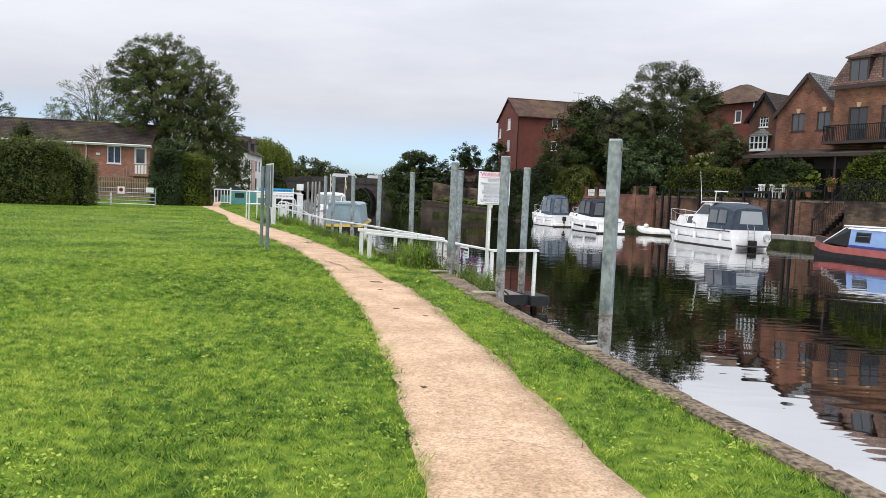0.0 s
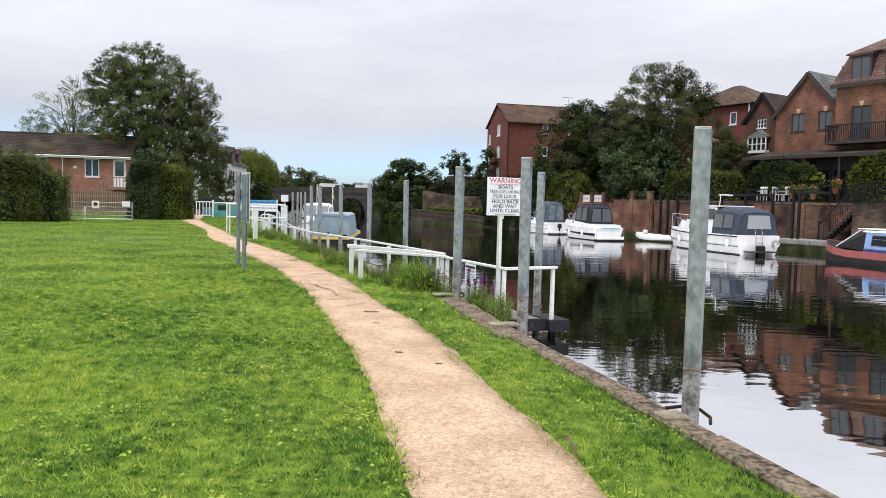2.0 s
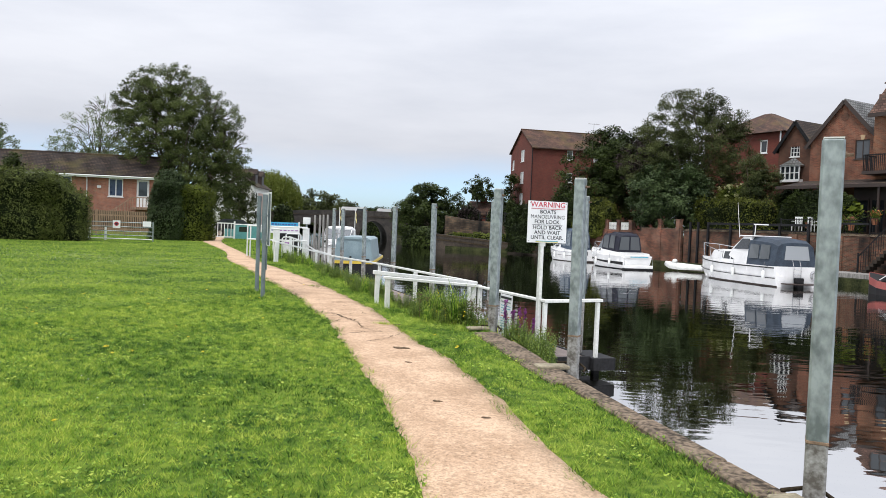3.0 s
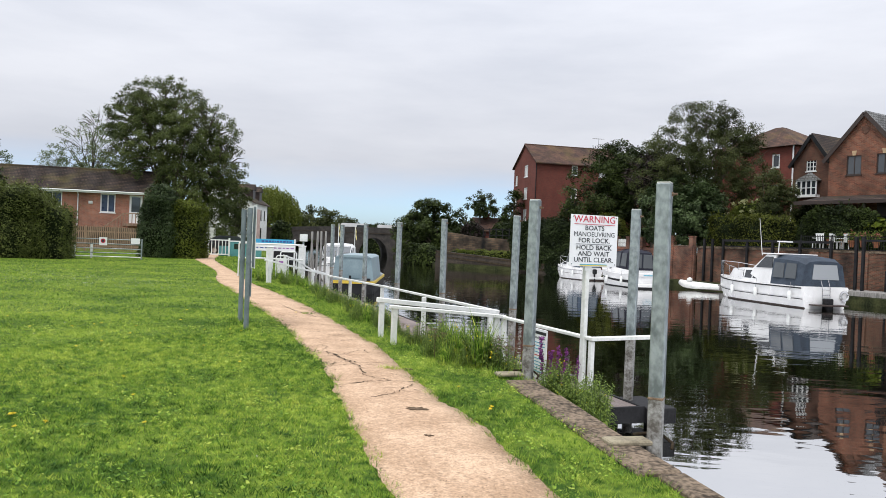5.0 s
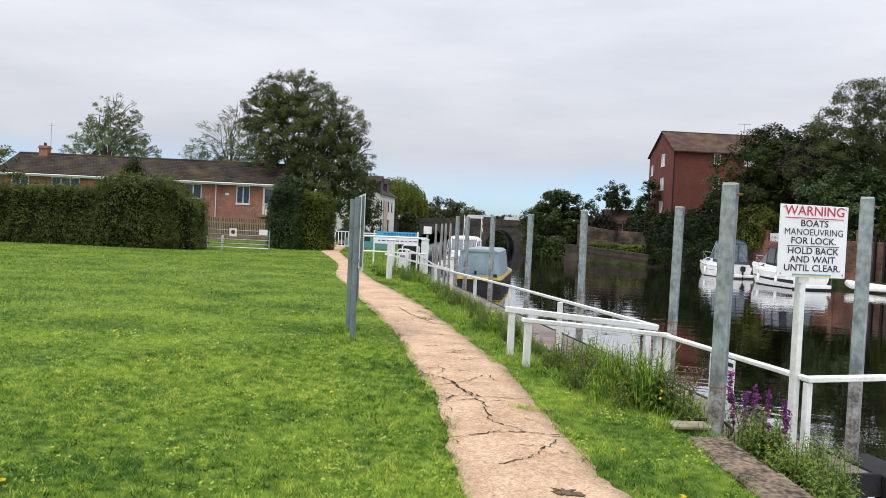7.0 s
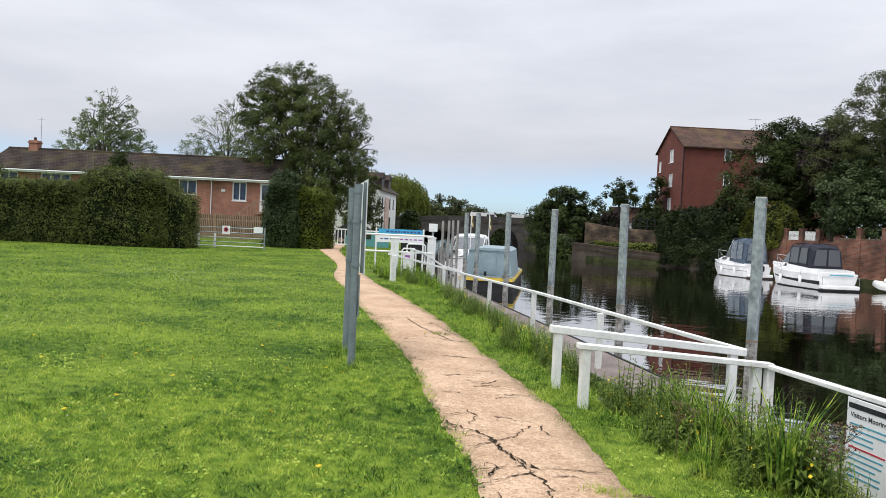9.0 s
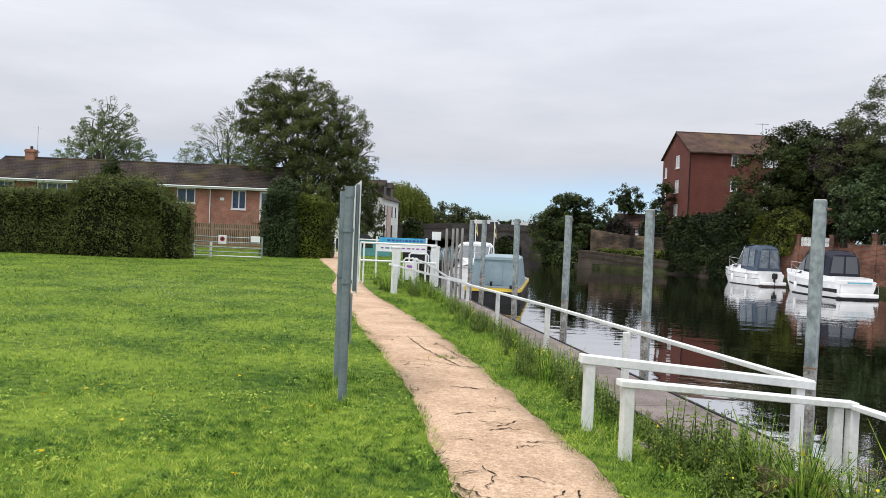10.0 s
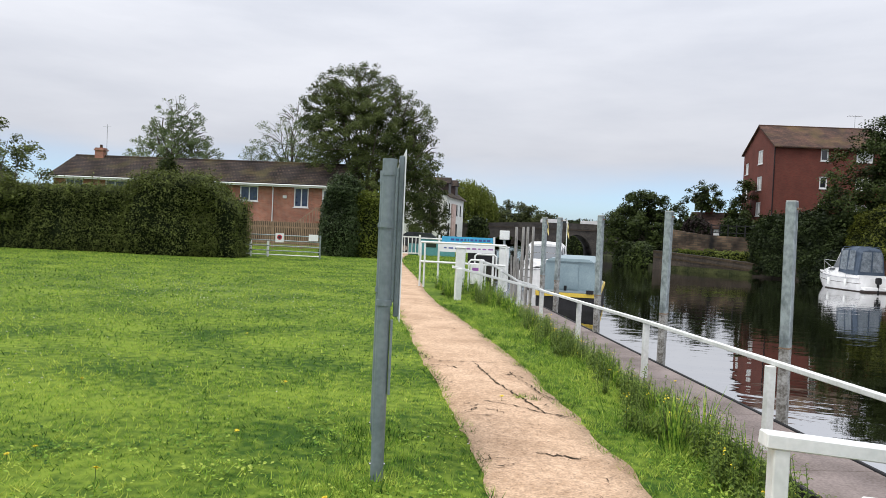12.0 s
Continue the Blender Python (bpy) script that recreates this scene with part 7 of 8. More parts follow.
    part("stern_band", boxes((-0.37, -0.01, -B * 0.43, B * 0.43, -0.05, 0.098), bev=0.01), stripe, e, "dark band along the stern waterline")
    if sporty:
        part("seat_back", boxes((-0.06, 0.22, -B * 0.36, B * 0.36, H - 0.12, H + 0.10), bev=0.03), M_GEL, e)
        part("teal_trim", boxes((-0.075, -0.062, -B * 0.34, B * 0.2, H - 0.06, H), bev=0.002), M_TEALBAR, e)
        bm = bmesh.new()
        for y in (-0.42, 0.42):
            tube(bm, [(-0.3, y * B, 0.27), (-0.3, y * B, 0.72), (0.1, y * B, 0.78)], 0.014, 5)
        part("stern_rail", bm, M_CHROME, e)
    else:
        mo = part("outboard_motor", boxes((-0.52, -0.20, -0.14, 0.14, 0.48, 0.86), bev=0.07), M_BLACK, e, "black outboard motor")
        part("leg", boxes((-0.40, -0.28, -0.05, 0.05, -0.35, 0.48), bev=0.015), M_BLACK, mo)
    for x, s in ((1.2, 1), (3.0, 1), (2.0, -1), (3.6, -1)):
        fender(e, x * k, s * B * 0.53, 0.25, 0.08)
    return e


M_CANVAS_PALE = surf("clouded_canvas_window", (0.07, 0.09, 0.11), (0.22, 0.25, 0.28), 3.5, 0.35, fine=12, bump=0.3, depth=0.03)
day_cruiser(pose(8.05, 52.6, WATER, 0, 0, 111), "white motor boat with a dark navy camping cover", 5.9, 2.45, M_CANVAS_NAVY, 1.36, M_BLACK, True)
day_cruiser(pose(5.35, 61.2, WATER, 0, 0, 117), "small white motor boat under a slate-blue cover", 4.7, 2.0, M_CANVAS_GREY, 1.55, M_BROWNFRAME)


def dinghy():
    e = thing("dinghy", pose(12.6, 52.8, WATER, 0, 0, 138), "pale inflatable dinghy moored between the boats", "boat")
    pts = [(0, -0.6, 0.28), (1.6, -0.62, 0.28), (2.4, -0.45, 0.33), (2.9, 0, 0.42), (2.4, 0.45, 0.33), (1.6, 0.62, 0.28), (0, 0.6, 0.28)]
    part("tube", tube(bmesh.new(), pts, [0.12, 0.2, 0.2, 0.19, 0.2, 0.2, 0.12], 10), M_WHITEW, e, smooth=True)
    part("floor", boxes((0.1, 2.2, -0.5, 0.5, 0.08, 0.14)), M_DECK, e)
    part("transom", boxes((0.05, 0.12, -0.5, 0.5, 0.1, 0.5)), M_WOOD, e)
    part("thwart", boxes((1.1, 1.35, -0.55, 0.55, 0.34, 0.38)), M_WOOD, e)
    part("buoy", tube(bmesh.new(), [(2.3, 0, 0.40), (2.3, 0, 0.5), (2.3, 0, 0.7), (2.3, 0, 0.78)], [0.06, 0.17, 0.17, 0.06], 10), M_WHITEW, e, smooth=True)
    return e


dinghy()
M_NBLUE = surf("light_blue_paint", (0.18, 0.29, 0.52), (0.24, 0.36, 0.60), 2, 0.4, fine=20, bump=0.05)
M_NDARKBLUE = surf("royal_blue_paint", (0.035, 0.055, 0.22), (0.05, 0.08, 0.28), 2, 0.4, fine=20, bump=0.05)
M_NRED = surf("dull_red_paint", (0.24, 0.055, 0.05), (0.32, 0.085, 0.07), 2, 0.5, fine=20, bump=0.05)


def narrowboat(m, L, side, band, gun, label, cover=True, stern_panel=None):
    e = thing("narrowboat", m, label, "boat", "narrowboats")
    B, n = 2.1, 10
    rings = []
    for x, k, z in ((0, 0.75, 0.55), (0.4, 1.0, 0.55), (L - 2.6, 1.0, 0.55), (L - 1.6, 0.93, 0.62), (L - 0.8, 0.66, 0.75), (L - 0.2, 0.22, 0.9), (L, 0.03, 0.95)):
        h = B / 2 * k
        rings.append([(x, -h, z), (x, -h, 0.25), (x, -h * 0.96, -0.5), (x, h * 0.96, -0.5), (x, h, 0.25), (x, h, z)])
    part("hull", loft(bmesh.new(), rings), M_BLACK, e, "black steel hull")
    for s in (-1, 1):
        bm = loft(bmesh.new(), [[(r[0][0], s * (abs(r[0][1]) + 0.012), r[0][2] + 0.03), (r[0][0], s * (abs(r[0][1]) + 0.012), r[0][2] - 0.30), (r[0][0], s * (abs(r[0][1]) - 0.02), r[0][2] - 0.30), (r[0][0], s * (abs(r[0][1]) - 0.02), r[0][2] + 0.03)] for r in rings])
        part("gunwale", bm, gun, e, "broad painted gunwale band")
    c = part("cabin", house_block(bmesh.new(), [(1.2, 0.86, 0.74, 0.55, 1.45), (L - 3.4, 0.86, 0.74, 0.55, 1.45)]), side, e, "painted steel cabin side")
    part("roof", house_block(bmesh.new(), [(1.15, 0.78, 0.66, 1.452, 1.53), (L - 3.2, 0.78, 0.66, 1.452, 1.53)]), M_GEL if cover else side, c)
    for s in (-1, 1):
        part("lower_band", house_block(bmesh.new(), [(1.2, 0.012, 0.012, 0.56, 0.70), (L - 3.4, 0.012, 0.012, 0.56, 0.70)]), band, c).matrix_basis = Matrix.Translation((0, s * 0.86, 0))
        x = L - 4.75 - 2.3 * 3
        while x < L - 4.5:
            fr = part("window", house_block(bmesh.new(), [(x, 0.012, 0.012, 0, 0.48), (x + 0.95, 0.012, 0.012, 0, 0.48)]), M_BROWNFRAME, c, "dark framed window")
            fr.matrix_basis = Matrix.Translation((0, s * 0.822, 0.85)) @ Matrix.Rotation(s * radians(7.6), 4, "X")
            pn = part("pane", boxes((x + 0.05, x + 0.90, -0.004, 0.004, 0.05, 0.43)), M_GLASS, fr)
            pn.matrix_basis = Matrix.Translation((0, s * 0.014, 0))
            part("bar", boxes((x + 0.05, x + 0.90, -0.006, 0.006, 0.29, 0.31)), M_CHROME, fr).matrix_basis = Matrix.Translation((0, s * 0.016, 0))
            x += 2.3
    if cover:
        # solid black shape paints the shaded inside of the open cratch
        k = part("cratch_dark", loft(bmesh.new(), [[(L - 3.4, -0.84, 0.6), (L - 3.4, -0.62, 1.45), (L - 3.4, 0, 1.6), (L - 3.4, 0.62, 1.45), (L - 3.4, 0.84, 0.6)], [(L - 1.5, -0.74, 0.68), (L - 2.35, -0.16, 1.48), (L - 2.35, 0, 1.55), (L - 2.35, 0.16, 1.48), (L - 1.5, 0.74, 0.68)]]), M_BLACK, e, "black shape painted as the open cratch's dark inside, with pale edging")
        for s in (-1, 1):
            part("edging", tube(bmesh.new(), [(L - 1.5, s * 0.75, 0.68), (L - 2.35, s * 0.17, 1.50), (L - 3.4, s * 0.63, 1.47)], 0.03, 6), M_GEL, k)
        part("roof_sheet", boxes((L - 4.3, L - 2.6, -0.55, 0.55, 1.56, 1.62), bev=0.02), M_GEL, e, "folded pale sheet on the roof")
    return e


narrowboat(pose(20.6, 27.6, WATER, 0, 0, 104.5), 13.5, M_NBLUE, M_NDARKBLUE, M_NRED, "light blue narrowboat with a dull red gunwale")

# ---- lock side ----
M_MUSTARD = flat("mustard_paint", (0.56, 0.40, 0.05), 0.5)


def work_boat():
    e = thing("work_boat", pose(-7.70, 38.0, WATER, 0, 0, 97), "blue-grey steel work boat with a yellow band, moored by the lock", "boat")
    rings = []
    for x, k in ((-0.9, 0.94), (-0.6, 1.0), (6.5, 1.0), (8.5, 0.7), (9.6, 0.1)):
        h = 1.04 * k
        rings.append([(x, -h, 0.55), (x, -h, 0.1), (x, -h * 0.9, -0.4), (x, h * 0.9, -0.4), (x, h, 0.1), (x, h, 0.55)])
    part("hull", loft(bmesh.new(), rings), M_BLACK, e, "black steel hull")
    part("rubbing_band", loft(bmesh.new(), [[(r[0][0] - (0.03 if i == 0 else 0), r[0][1] * 1.02, 0.44), (r[0][0] - (0.03 if i == 0 else 0), r[0][1] * 1.02, 0.56), (r[5][0] - (0.03 if i == 0 else 0), r[5][1] * 1.02, 0.56), (r[4][0] - (0.03 if i == 0 else 0), r[5][1] * 1.02, 0.42)] for i, r in enumerate(rings)]), M_MUSTARD, e, "yellow painted band")
    part("deck", loft(bmesh.new(), [[(r[0][0], r[0][1] * 0.96, 0.562), (r[0][0], r[0][1] * 0.96, 0.585), (r[5][0], r[5][1] * 0.96, 0.585), (r[5][0], r[5][1] * 0.96, 0.562)] for r in rings]), M_GREYPOST, e, "grey steel deck")
    c = part("cabin", house_block(bmesh.new(), [(0.0, 0.93, 0.80, 0.587, 1.56), (5.2, 0.93, 0.80, 0.587, 1.56)]), M_BARGE, e, "blue-grey cabin")
    part("roof", house_block(bmesh.new(), [(-0.06, 0.81, 0.62, 1.562, 1.66), (5.3, 0.81, 0.62, 1.562, 1.66)]), M_BARGE, c)
    part("door", boxes((-0.02, -0.002, -0.30, 0.32, 0.62, 1.5)), M_BARGE, c, "flush cabin door")
    for k in range(5):
        part("louvre", beam(bmesh.new(), (0.5, 0.75 - 0.014 * k, 1.10 + k * 0.07), (0.85, 0.75 - 0.014 * k, 1.10 + k * 0.07), 0.04, 0.03), M_BLACK, c)
    part("light", tube(bmesh.new(), [(-0.25, 0.1, 0.56), (-0.25, 0.1, 0.75)], 0.05, 8), M_BLACK, e)
    part("fender", tube(bmesh.new(), [(-0.95, -0.75, 0.56), (-0.95, -0.75, 0.68)], 0.12, 8), M_BLACK, e)
    return e


M_BARGE = surf("blue_grey_paint", (0.19, 0.26, 0.29), (0.26, 0.34, 0.37), 2, 0.5, fine=20, bump=0.05)
work_boat()
day_cruiser(pose(-11.1, 49.6, WATER, 0, 0, -79), "white cabin boat moored at the lock", 6.2, 2.3, M_GEL, 0.95, M_BROWNFRAME)


def pennant(x, y, top, seed):
    e = thing("flag", pose(x, y, WATER), "yellow and black flag on a thin staff", "flag", "boat flags")
    h = top - WATER
    part("staff", tube(bmesh.new(), [(0, 0, 0.6), (0, 0, h)], 0.02, 6), M_WHITE, e)
    bm = bmesh.new()
    rows = []
    for i in range(7):
        z = h - 0.05 - i * 0.10
        rows.append([(0.02 + k * 0.020 * (0.6 + 0.12 * i), 0.03 * math.sin(i * 0.9 + k + seed), z - k * 0.05) for k in range(5)])
    loft(bm, rows, closed=False)
    o = part("cloth", bm, M_FLAGCLOTH, e, "pale yellow drooping cloth")
    bm = bmesh.new()
    loft(bm, [[(p[0], p[1] - 0.01, p[2]) for p in r[1:4]] for r in rows[2:5]], closed=False)
    part("emblem", bm, M_INK, o, "black device")
    return e


M_FLAGCLOTH = flat("flag_cloth", (0.62, 0.52, 0.22), 0.8)
pennant(-10.35, 45.8, 2.45, 1)
pennant(-9.5, 46.2, 2.35, 2)


def timber_pile(x, y, top, lean):
    e = thing("timber_pile", pose(x, y, 0, lean, -lean * 0.4, 20), "grey weathered timber mooring pile", "pile", "timber piles")
    bm = tube(bmesh.new(), [(0, 0, -2.0), (0, 0, 0.5), (0, 0, top - 0.02), (0, 0, top)], [0.055, 0.052, 0.046, 0.036], 9)
    part("shaft", bm, M_WOOD, e)
    return e


for i, (x, y, t) in enumerate(((-9.12, 36.2, 1.84), (-9.12, 37.0, 1.86), (-9.15, 37.8, 1.88), (-9.2, 38.7, 1.9))):
    timber_pile(x, y, t, random.Random(i).uniform(-1.5, 1.5))


def stakes():
    e = thing("fender_stakes", pose(-8.7, 35.4, -0.6, 0, 0, 112), "row of thin leaning grey fender stakes", "stakes")
    rng = random.Random(15)
    for i in range(11):
        part("stake", beam(bmesh.new(), (i * 0.27, 0, 0), (i * 0.27 - rng.uniform(0.12, 0.34), rng.uniform(0.0, 0.14), rng.uniform(1.15, 1.5)), 0.045, 0.035), M_WOOD, e)
    return e


stakes()


def pipe_barrier():
    e = thing("pipe_barrier", pose(-10.83, 32.32, 0.0, 0, 0, 8.5), "white tubular barrier across the lock side", "barrier")
    L = 2.42
    bm = bmesh.new()
    for z in (1.27, 0.72):
        part("bar", tube(bmesh.new(), [(0, 0, z), (L, 0, z)], 0.03, 8), M_WHITE, e)
    for x in (0.0, 0.12, L):
        part("leg", tube(bmesh.new(), [(x, 0, 0), (x, 0, 1.27)], 0.028, 8), M_WHITE, e)
    part("inner_frame", tube(bmesh.new(), [(1.55, 0.05, 0.35), (1.55, 0.05, 0.95), (1.6, 0.05, 1.0), (2.1, 0.05, 1.0), (2.15, 0.05, 0.95), (2.15, 0.05, 0.35)], 0.025, 8), M_WHITE, e)
    bm.free()
    return e


pipe_barrier()


def gate_post(x, y, w, h, label):
    e = thing("lock_post", pose(x, y, 0, 0, 0, 20), label, "post", "lock posts")
    part("post", boxes((-w / 2, w / 2, -w / 2, w / 2, 0, h), bev=0.02), M_WHITE, e)
    part("cap", boxes((-w / 2 - 0.02, w / 2 + 0.02, -w / 2 - 0.02, w / 2 + 0.02, h, h + 0.04), bev=0.012), M_WHITE, e)
    return e


gate_post(-9.45, 31.8, 0.26, 1.16, "broad white-painted timber lock post")
gate_post(-8.62, 33.1, 0.26, 1.2, "broad white-painted timber lock post")


def banner():
    e = thing("banner", pose(-10.9, 33.9, 0.0, 0, 0, 21), "blue and white banner stretched between stakes", "banner")
    part("upper_sheet", boxes((0.08, 1.62, -0.012, -0.002, 1.24, 1.45)), M_BANNER, e, "bright blue strip")
    part("lower_sheet", boxes((0.0, 1.66, -0.012, -0.002, 0.98, 1.238)), M_SIGN, e, "white strip")
    part("stripe", boxes((0.7, 1.6, -0.016, -0.013, 1.245, 1.29)), M_YELLOW, e)
    rng = random.Random(6)
    x = 0.35
    while x < 1.45:
        w = rng.uniform(0.04, 0.12)
        part("text_bar", boxes((x, x + w, -0.016, -0.013, 1.33, 1.39)), M_NDARKBLUE, e)
        x += w + 0.04
    x = 0.15
    while x < 1.5:
        w = rng.uniform(0.05, 0.16)
        part("text_bar", boxes((x, x + w, -0.016, -0.013, 1.08, 1.12)), M_NDARKBLUE if x < 0.5 else M_PURPLE, e)
        x += w + 0.06
    for x in (0.0, 1.66):
        part("stake", boxes((x - 0.03, x + 0.03, 0.0, 0.05, 0, 1.48)), M_WHITE, e)
    return e


M_BANNER = flat("banner_blue", (0.05, 0.36, 0.62), 0.5)
M_PURPLE = flat("purple_ink", (0.30, 0.10, 0.35), 0.5)
banner()


def step_board():
    e = thing("information_board", pose(-9.05, 31.35, 0.0, 0, 0, 20), "white rounded notice frame standing in the grass", "notice")
    part("frame", tube(bmesh.new(), [(0, 0, 0), (0, 0, 0.82), (0.05, 0, 0.88), (0.38, 0, 0.88), (0.43, 0, 0.82), (0.43, 0, 0)], 0.025, 8), M_WHITE, e)
    part("panel", boxes((0.04, 0.39, -0.01, 0.01, 0.25, 0.78), bev=0.004), M_WHITEW, e)
    part("text_bar", boxes((0.09, 0.34, -0.014, -0.011, 0.6, 0.68)), M_PURPLE, e)
    return e


step_board()


def lamp_box(x, y, z, w, h, label):
    e = thing("control_box", pose(x, y, 0, 0, 0, 20), label, "control box")
    part("post", boxes((-0.04, 0.04, -0.04, 0.04, 0, z)), M_GALV, e)
    part("box", boxes((-w / 2, w / 2, -0.1, 0.1, z, z + h), bev=0.015), M_WHITE, e)
    return e


lamp_box(-10.45, 39.4, 1.38, 0.36, 0.34, "white lock control box on a post")
lamp_box(-20.5, 51.0, 0.75, 0.5, 0.55, "white box on a post by the path gate")


def path_gate():
    e = thing("kissing_gate", pose(-21.75, 54.6, 0.0, 0, 0, 20), "white railed gate at the end of the path", "gate")
    for z in (0.15, 1.15):
        part("rail", boxes((0, 1.4, -0.03, 0.03, z - 0.04, z + 0.04)), M_WHITE, e)
    for i in range(7):
        part("bar", boxes((i * 0.2333 - 0.025, i * 0.2333 + 0.025, -0.022, 0.022, 0.15, 1.15)), M_WHITE, e)
    for x in (0, 1.4):
        part("post", boxes((x - 0.06, x + 0.06, -0.06, 0.06, 0, 1.3), bev=0.01), M_WHITE, e)
    part("panel", boxes((0.7, 1.36, 0.06, 0.1, 0.05, 0.75)), M_TEAL, e, "dark teal panel")
    return e


M_TEAL = flat("teal_paint", (0.10, 0.30, 0.31), 0.5)
path_gate()


def parked_car(x, y, rz):
    e = thing("car", pose(x, y, 0, 0, 0, rz), "dark parked car behind the lock gate", "car")
    prof = [(0, 0.35), (4.1, 0.35), (4.15, 0.75), (3.9, 0.9), (3.1, 0.98), (2.5, 1.42), (1.0, 1.46), (0.3, 1.0), (0.0, 0.9)]
    part("body", prism(bmesh.new(), prof, "y", 0, 1.7), M_CARPAINT, e)
    part("side_window", prism(bmesh.new(), [(0.6, 1.0), (2.85, 1.0), (2.4, 1.36), (1.05, 1.38)], "y", -0.012, -0.002), M_GLASS, e)
    part("rear_window", beam(bmesh.new(), (0.28, 0.85, 1.05), (0.9, 0.85, 1.42), 1.4, 0.03), M_GLASS, e)
    for x in (0.75, 3.3):
        w = part("wheel", tube(bmesh.new(), [(x, -0.01, 0.32), (x, 0.2, 0.32)], 0.32, 16), M_BLACK, e)
        part("rim", tube(bmesh.new(), [(x, -0.02, 0.32), (x, -0.012, 0.32)], 0.2, 12), M_CHROME, w)
    return e


M_CARPAINT = flat("dark_car_paint", (0.03, 0.035, 0.04), 0.25)
parked_car(-24.0, 59.0, 20)


def teal_boat():
    e = thing("lock_cabin", pose(-20.6, 55.6, 0, 0, 0, 20), "low teal lock cabin with white edging", "cabin")
    part("body", boxes((0, 2.2, 0, 1.4, 0, 1.05), bev=0.02), M_TEAL, e)
    part("trim", boxes((-0.03, 2.23, -0.03, 1.43, 1.05, 1.12), bev=0.01), M_WHITE, e)
    part("window", boxes((0.3, 1.0, -0.02, -0.002, 0.55, 0.92)), M_GLASS, e)
    return e


teal_boat()


def gate_gear():
    e = thing("lock_gear", pose(-14.0, 47.5, 0.0, 0, 0, 20), "low dark lock gear with two pale leaning beams", "lock gear")
    for k in (0.0, 0.22):
        part("beam", beam(bmesh.new(), (k, 0, 0.75), (k + 0.28, 0.1, 1.25), 0.12, 0.1), M_WHITEW, e, "pale leaning timber")
    part("frame", boxes((-0.6, 0.8, -0.3, 0.3, 0.0, 0.75), bev=0.03), M_BLACK, e)
    return e


gate_gear()


# ---- patio slab, hedging plants of the far gardens ----
e = tagged(new("patio"), "paved garden terrace above the river wall", "terrace", kind="structure")
e.matrix_basis = FARPOSE(8.4, 0.46, 0)
part("slab", boxes((0.3, 30, 0, 14, -0.4, 2.1)), M_STONE, e)
e = tagged(new("garden_ground"), "raised garden ground behind the brick wall", "ground", kind="structure")
e.matrix_basis = FARPOSE(-12, 0.3, 0)
part("soil", boxes((0, 20.4, 0.02, 20, -0.4, 1.4)), M_EARTH, e)
for i, (s, d, w, z, h, mt, sq, lab) in enumerate((
        (11.6, 2.0, 6.6, 1.9, 2.35, M_LEAF_LAUREL2, 0.3, "clipped dark hedge along the garden terrace"), (18.0, 2.3, 5.4, 2.1, 2.75, M_LEAF_OAK, 0.8, "broad dark climbing shrub in front of the veranda"),
        (10.2, 4.3, 4.6, 1.8, 3.8, M_LEAF_WILLOW, 0.9, "shrub covered with pale flower heads"), (24.6, 2.4, 4.2, 2.1, 3.0, M_LEAF_BOX, 0.85, "yellow-green spotted laurel beside the river steps"),
        (28.0, 2.0, 3.6, 2.1, 2.8, M_LEAF_LAUREL2, 0.85, "dark shrub beside the river steps"), (14.0, 5.2, 3.0, 2.1, 3.2, M_LEAF_OAK, 0.9, "tall dark shrub by the house corner"))):
    hedge("garden_shrub", lab, FARPOSE(s, d, z), w, 1.7, h, 0.13, 11000, mt, 120 + i, 0.45, sq, category="bush", shoots=160, shoot_h=0.5)
rngf = np.random.default_rng(77)
pf, of = crown_points(rngf, [(0, 0, 1.0, 2.1, 1.0, 1.45)], 1700, 130, 0.14, 0.1)
ef = thing("elder_flowers", FARPOSE(10.2, 3.9, 3.3), "flat cream flower heads over the shrub", "flowers")
put("blossom", fast_mesh("blossom", leaf_quads(rngf, pf, 0.12, aspect=0.9), 4), M_PALE_FLOWER, ef)


# ---- weeds on the bank ----
NEAR_Y = np.array([p[1] for p in NEAR], dtype=float)
NEAR_X = np.array([p[0] for p in NEAR], dtype=float)
TOE_Y = np.array([p[1] for p in TOE], dtype=float)
TOE_X = np.array([p[0] for p in TOE], dtype=float)
PL = smooth_line(PATH_L, 14)
PR = smooth_line(PATH_R, 14)
PL_Y, PL_X = np.array([p.y for p in PL]), np.array([p.x for p in PL])
PR_Y, PR_X = np.array([p.y for p in PR]), np.array([p.x for p in PR])


def bank_z(x, y):
    xn, xt = np.interp(y, NEAR_Y, NEAR_X), np.interp(y, TOE_Y, TOE_X)
    t = np.clip((x - xn) / np.maximum(xt - xn, 0.05), 0, 1)
    return -0.02 - 0.72 * t


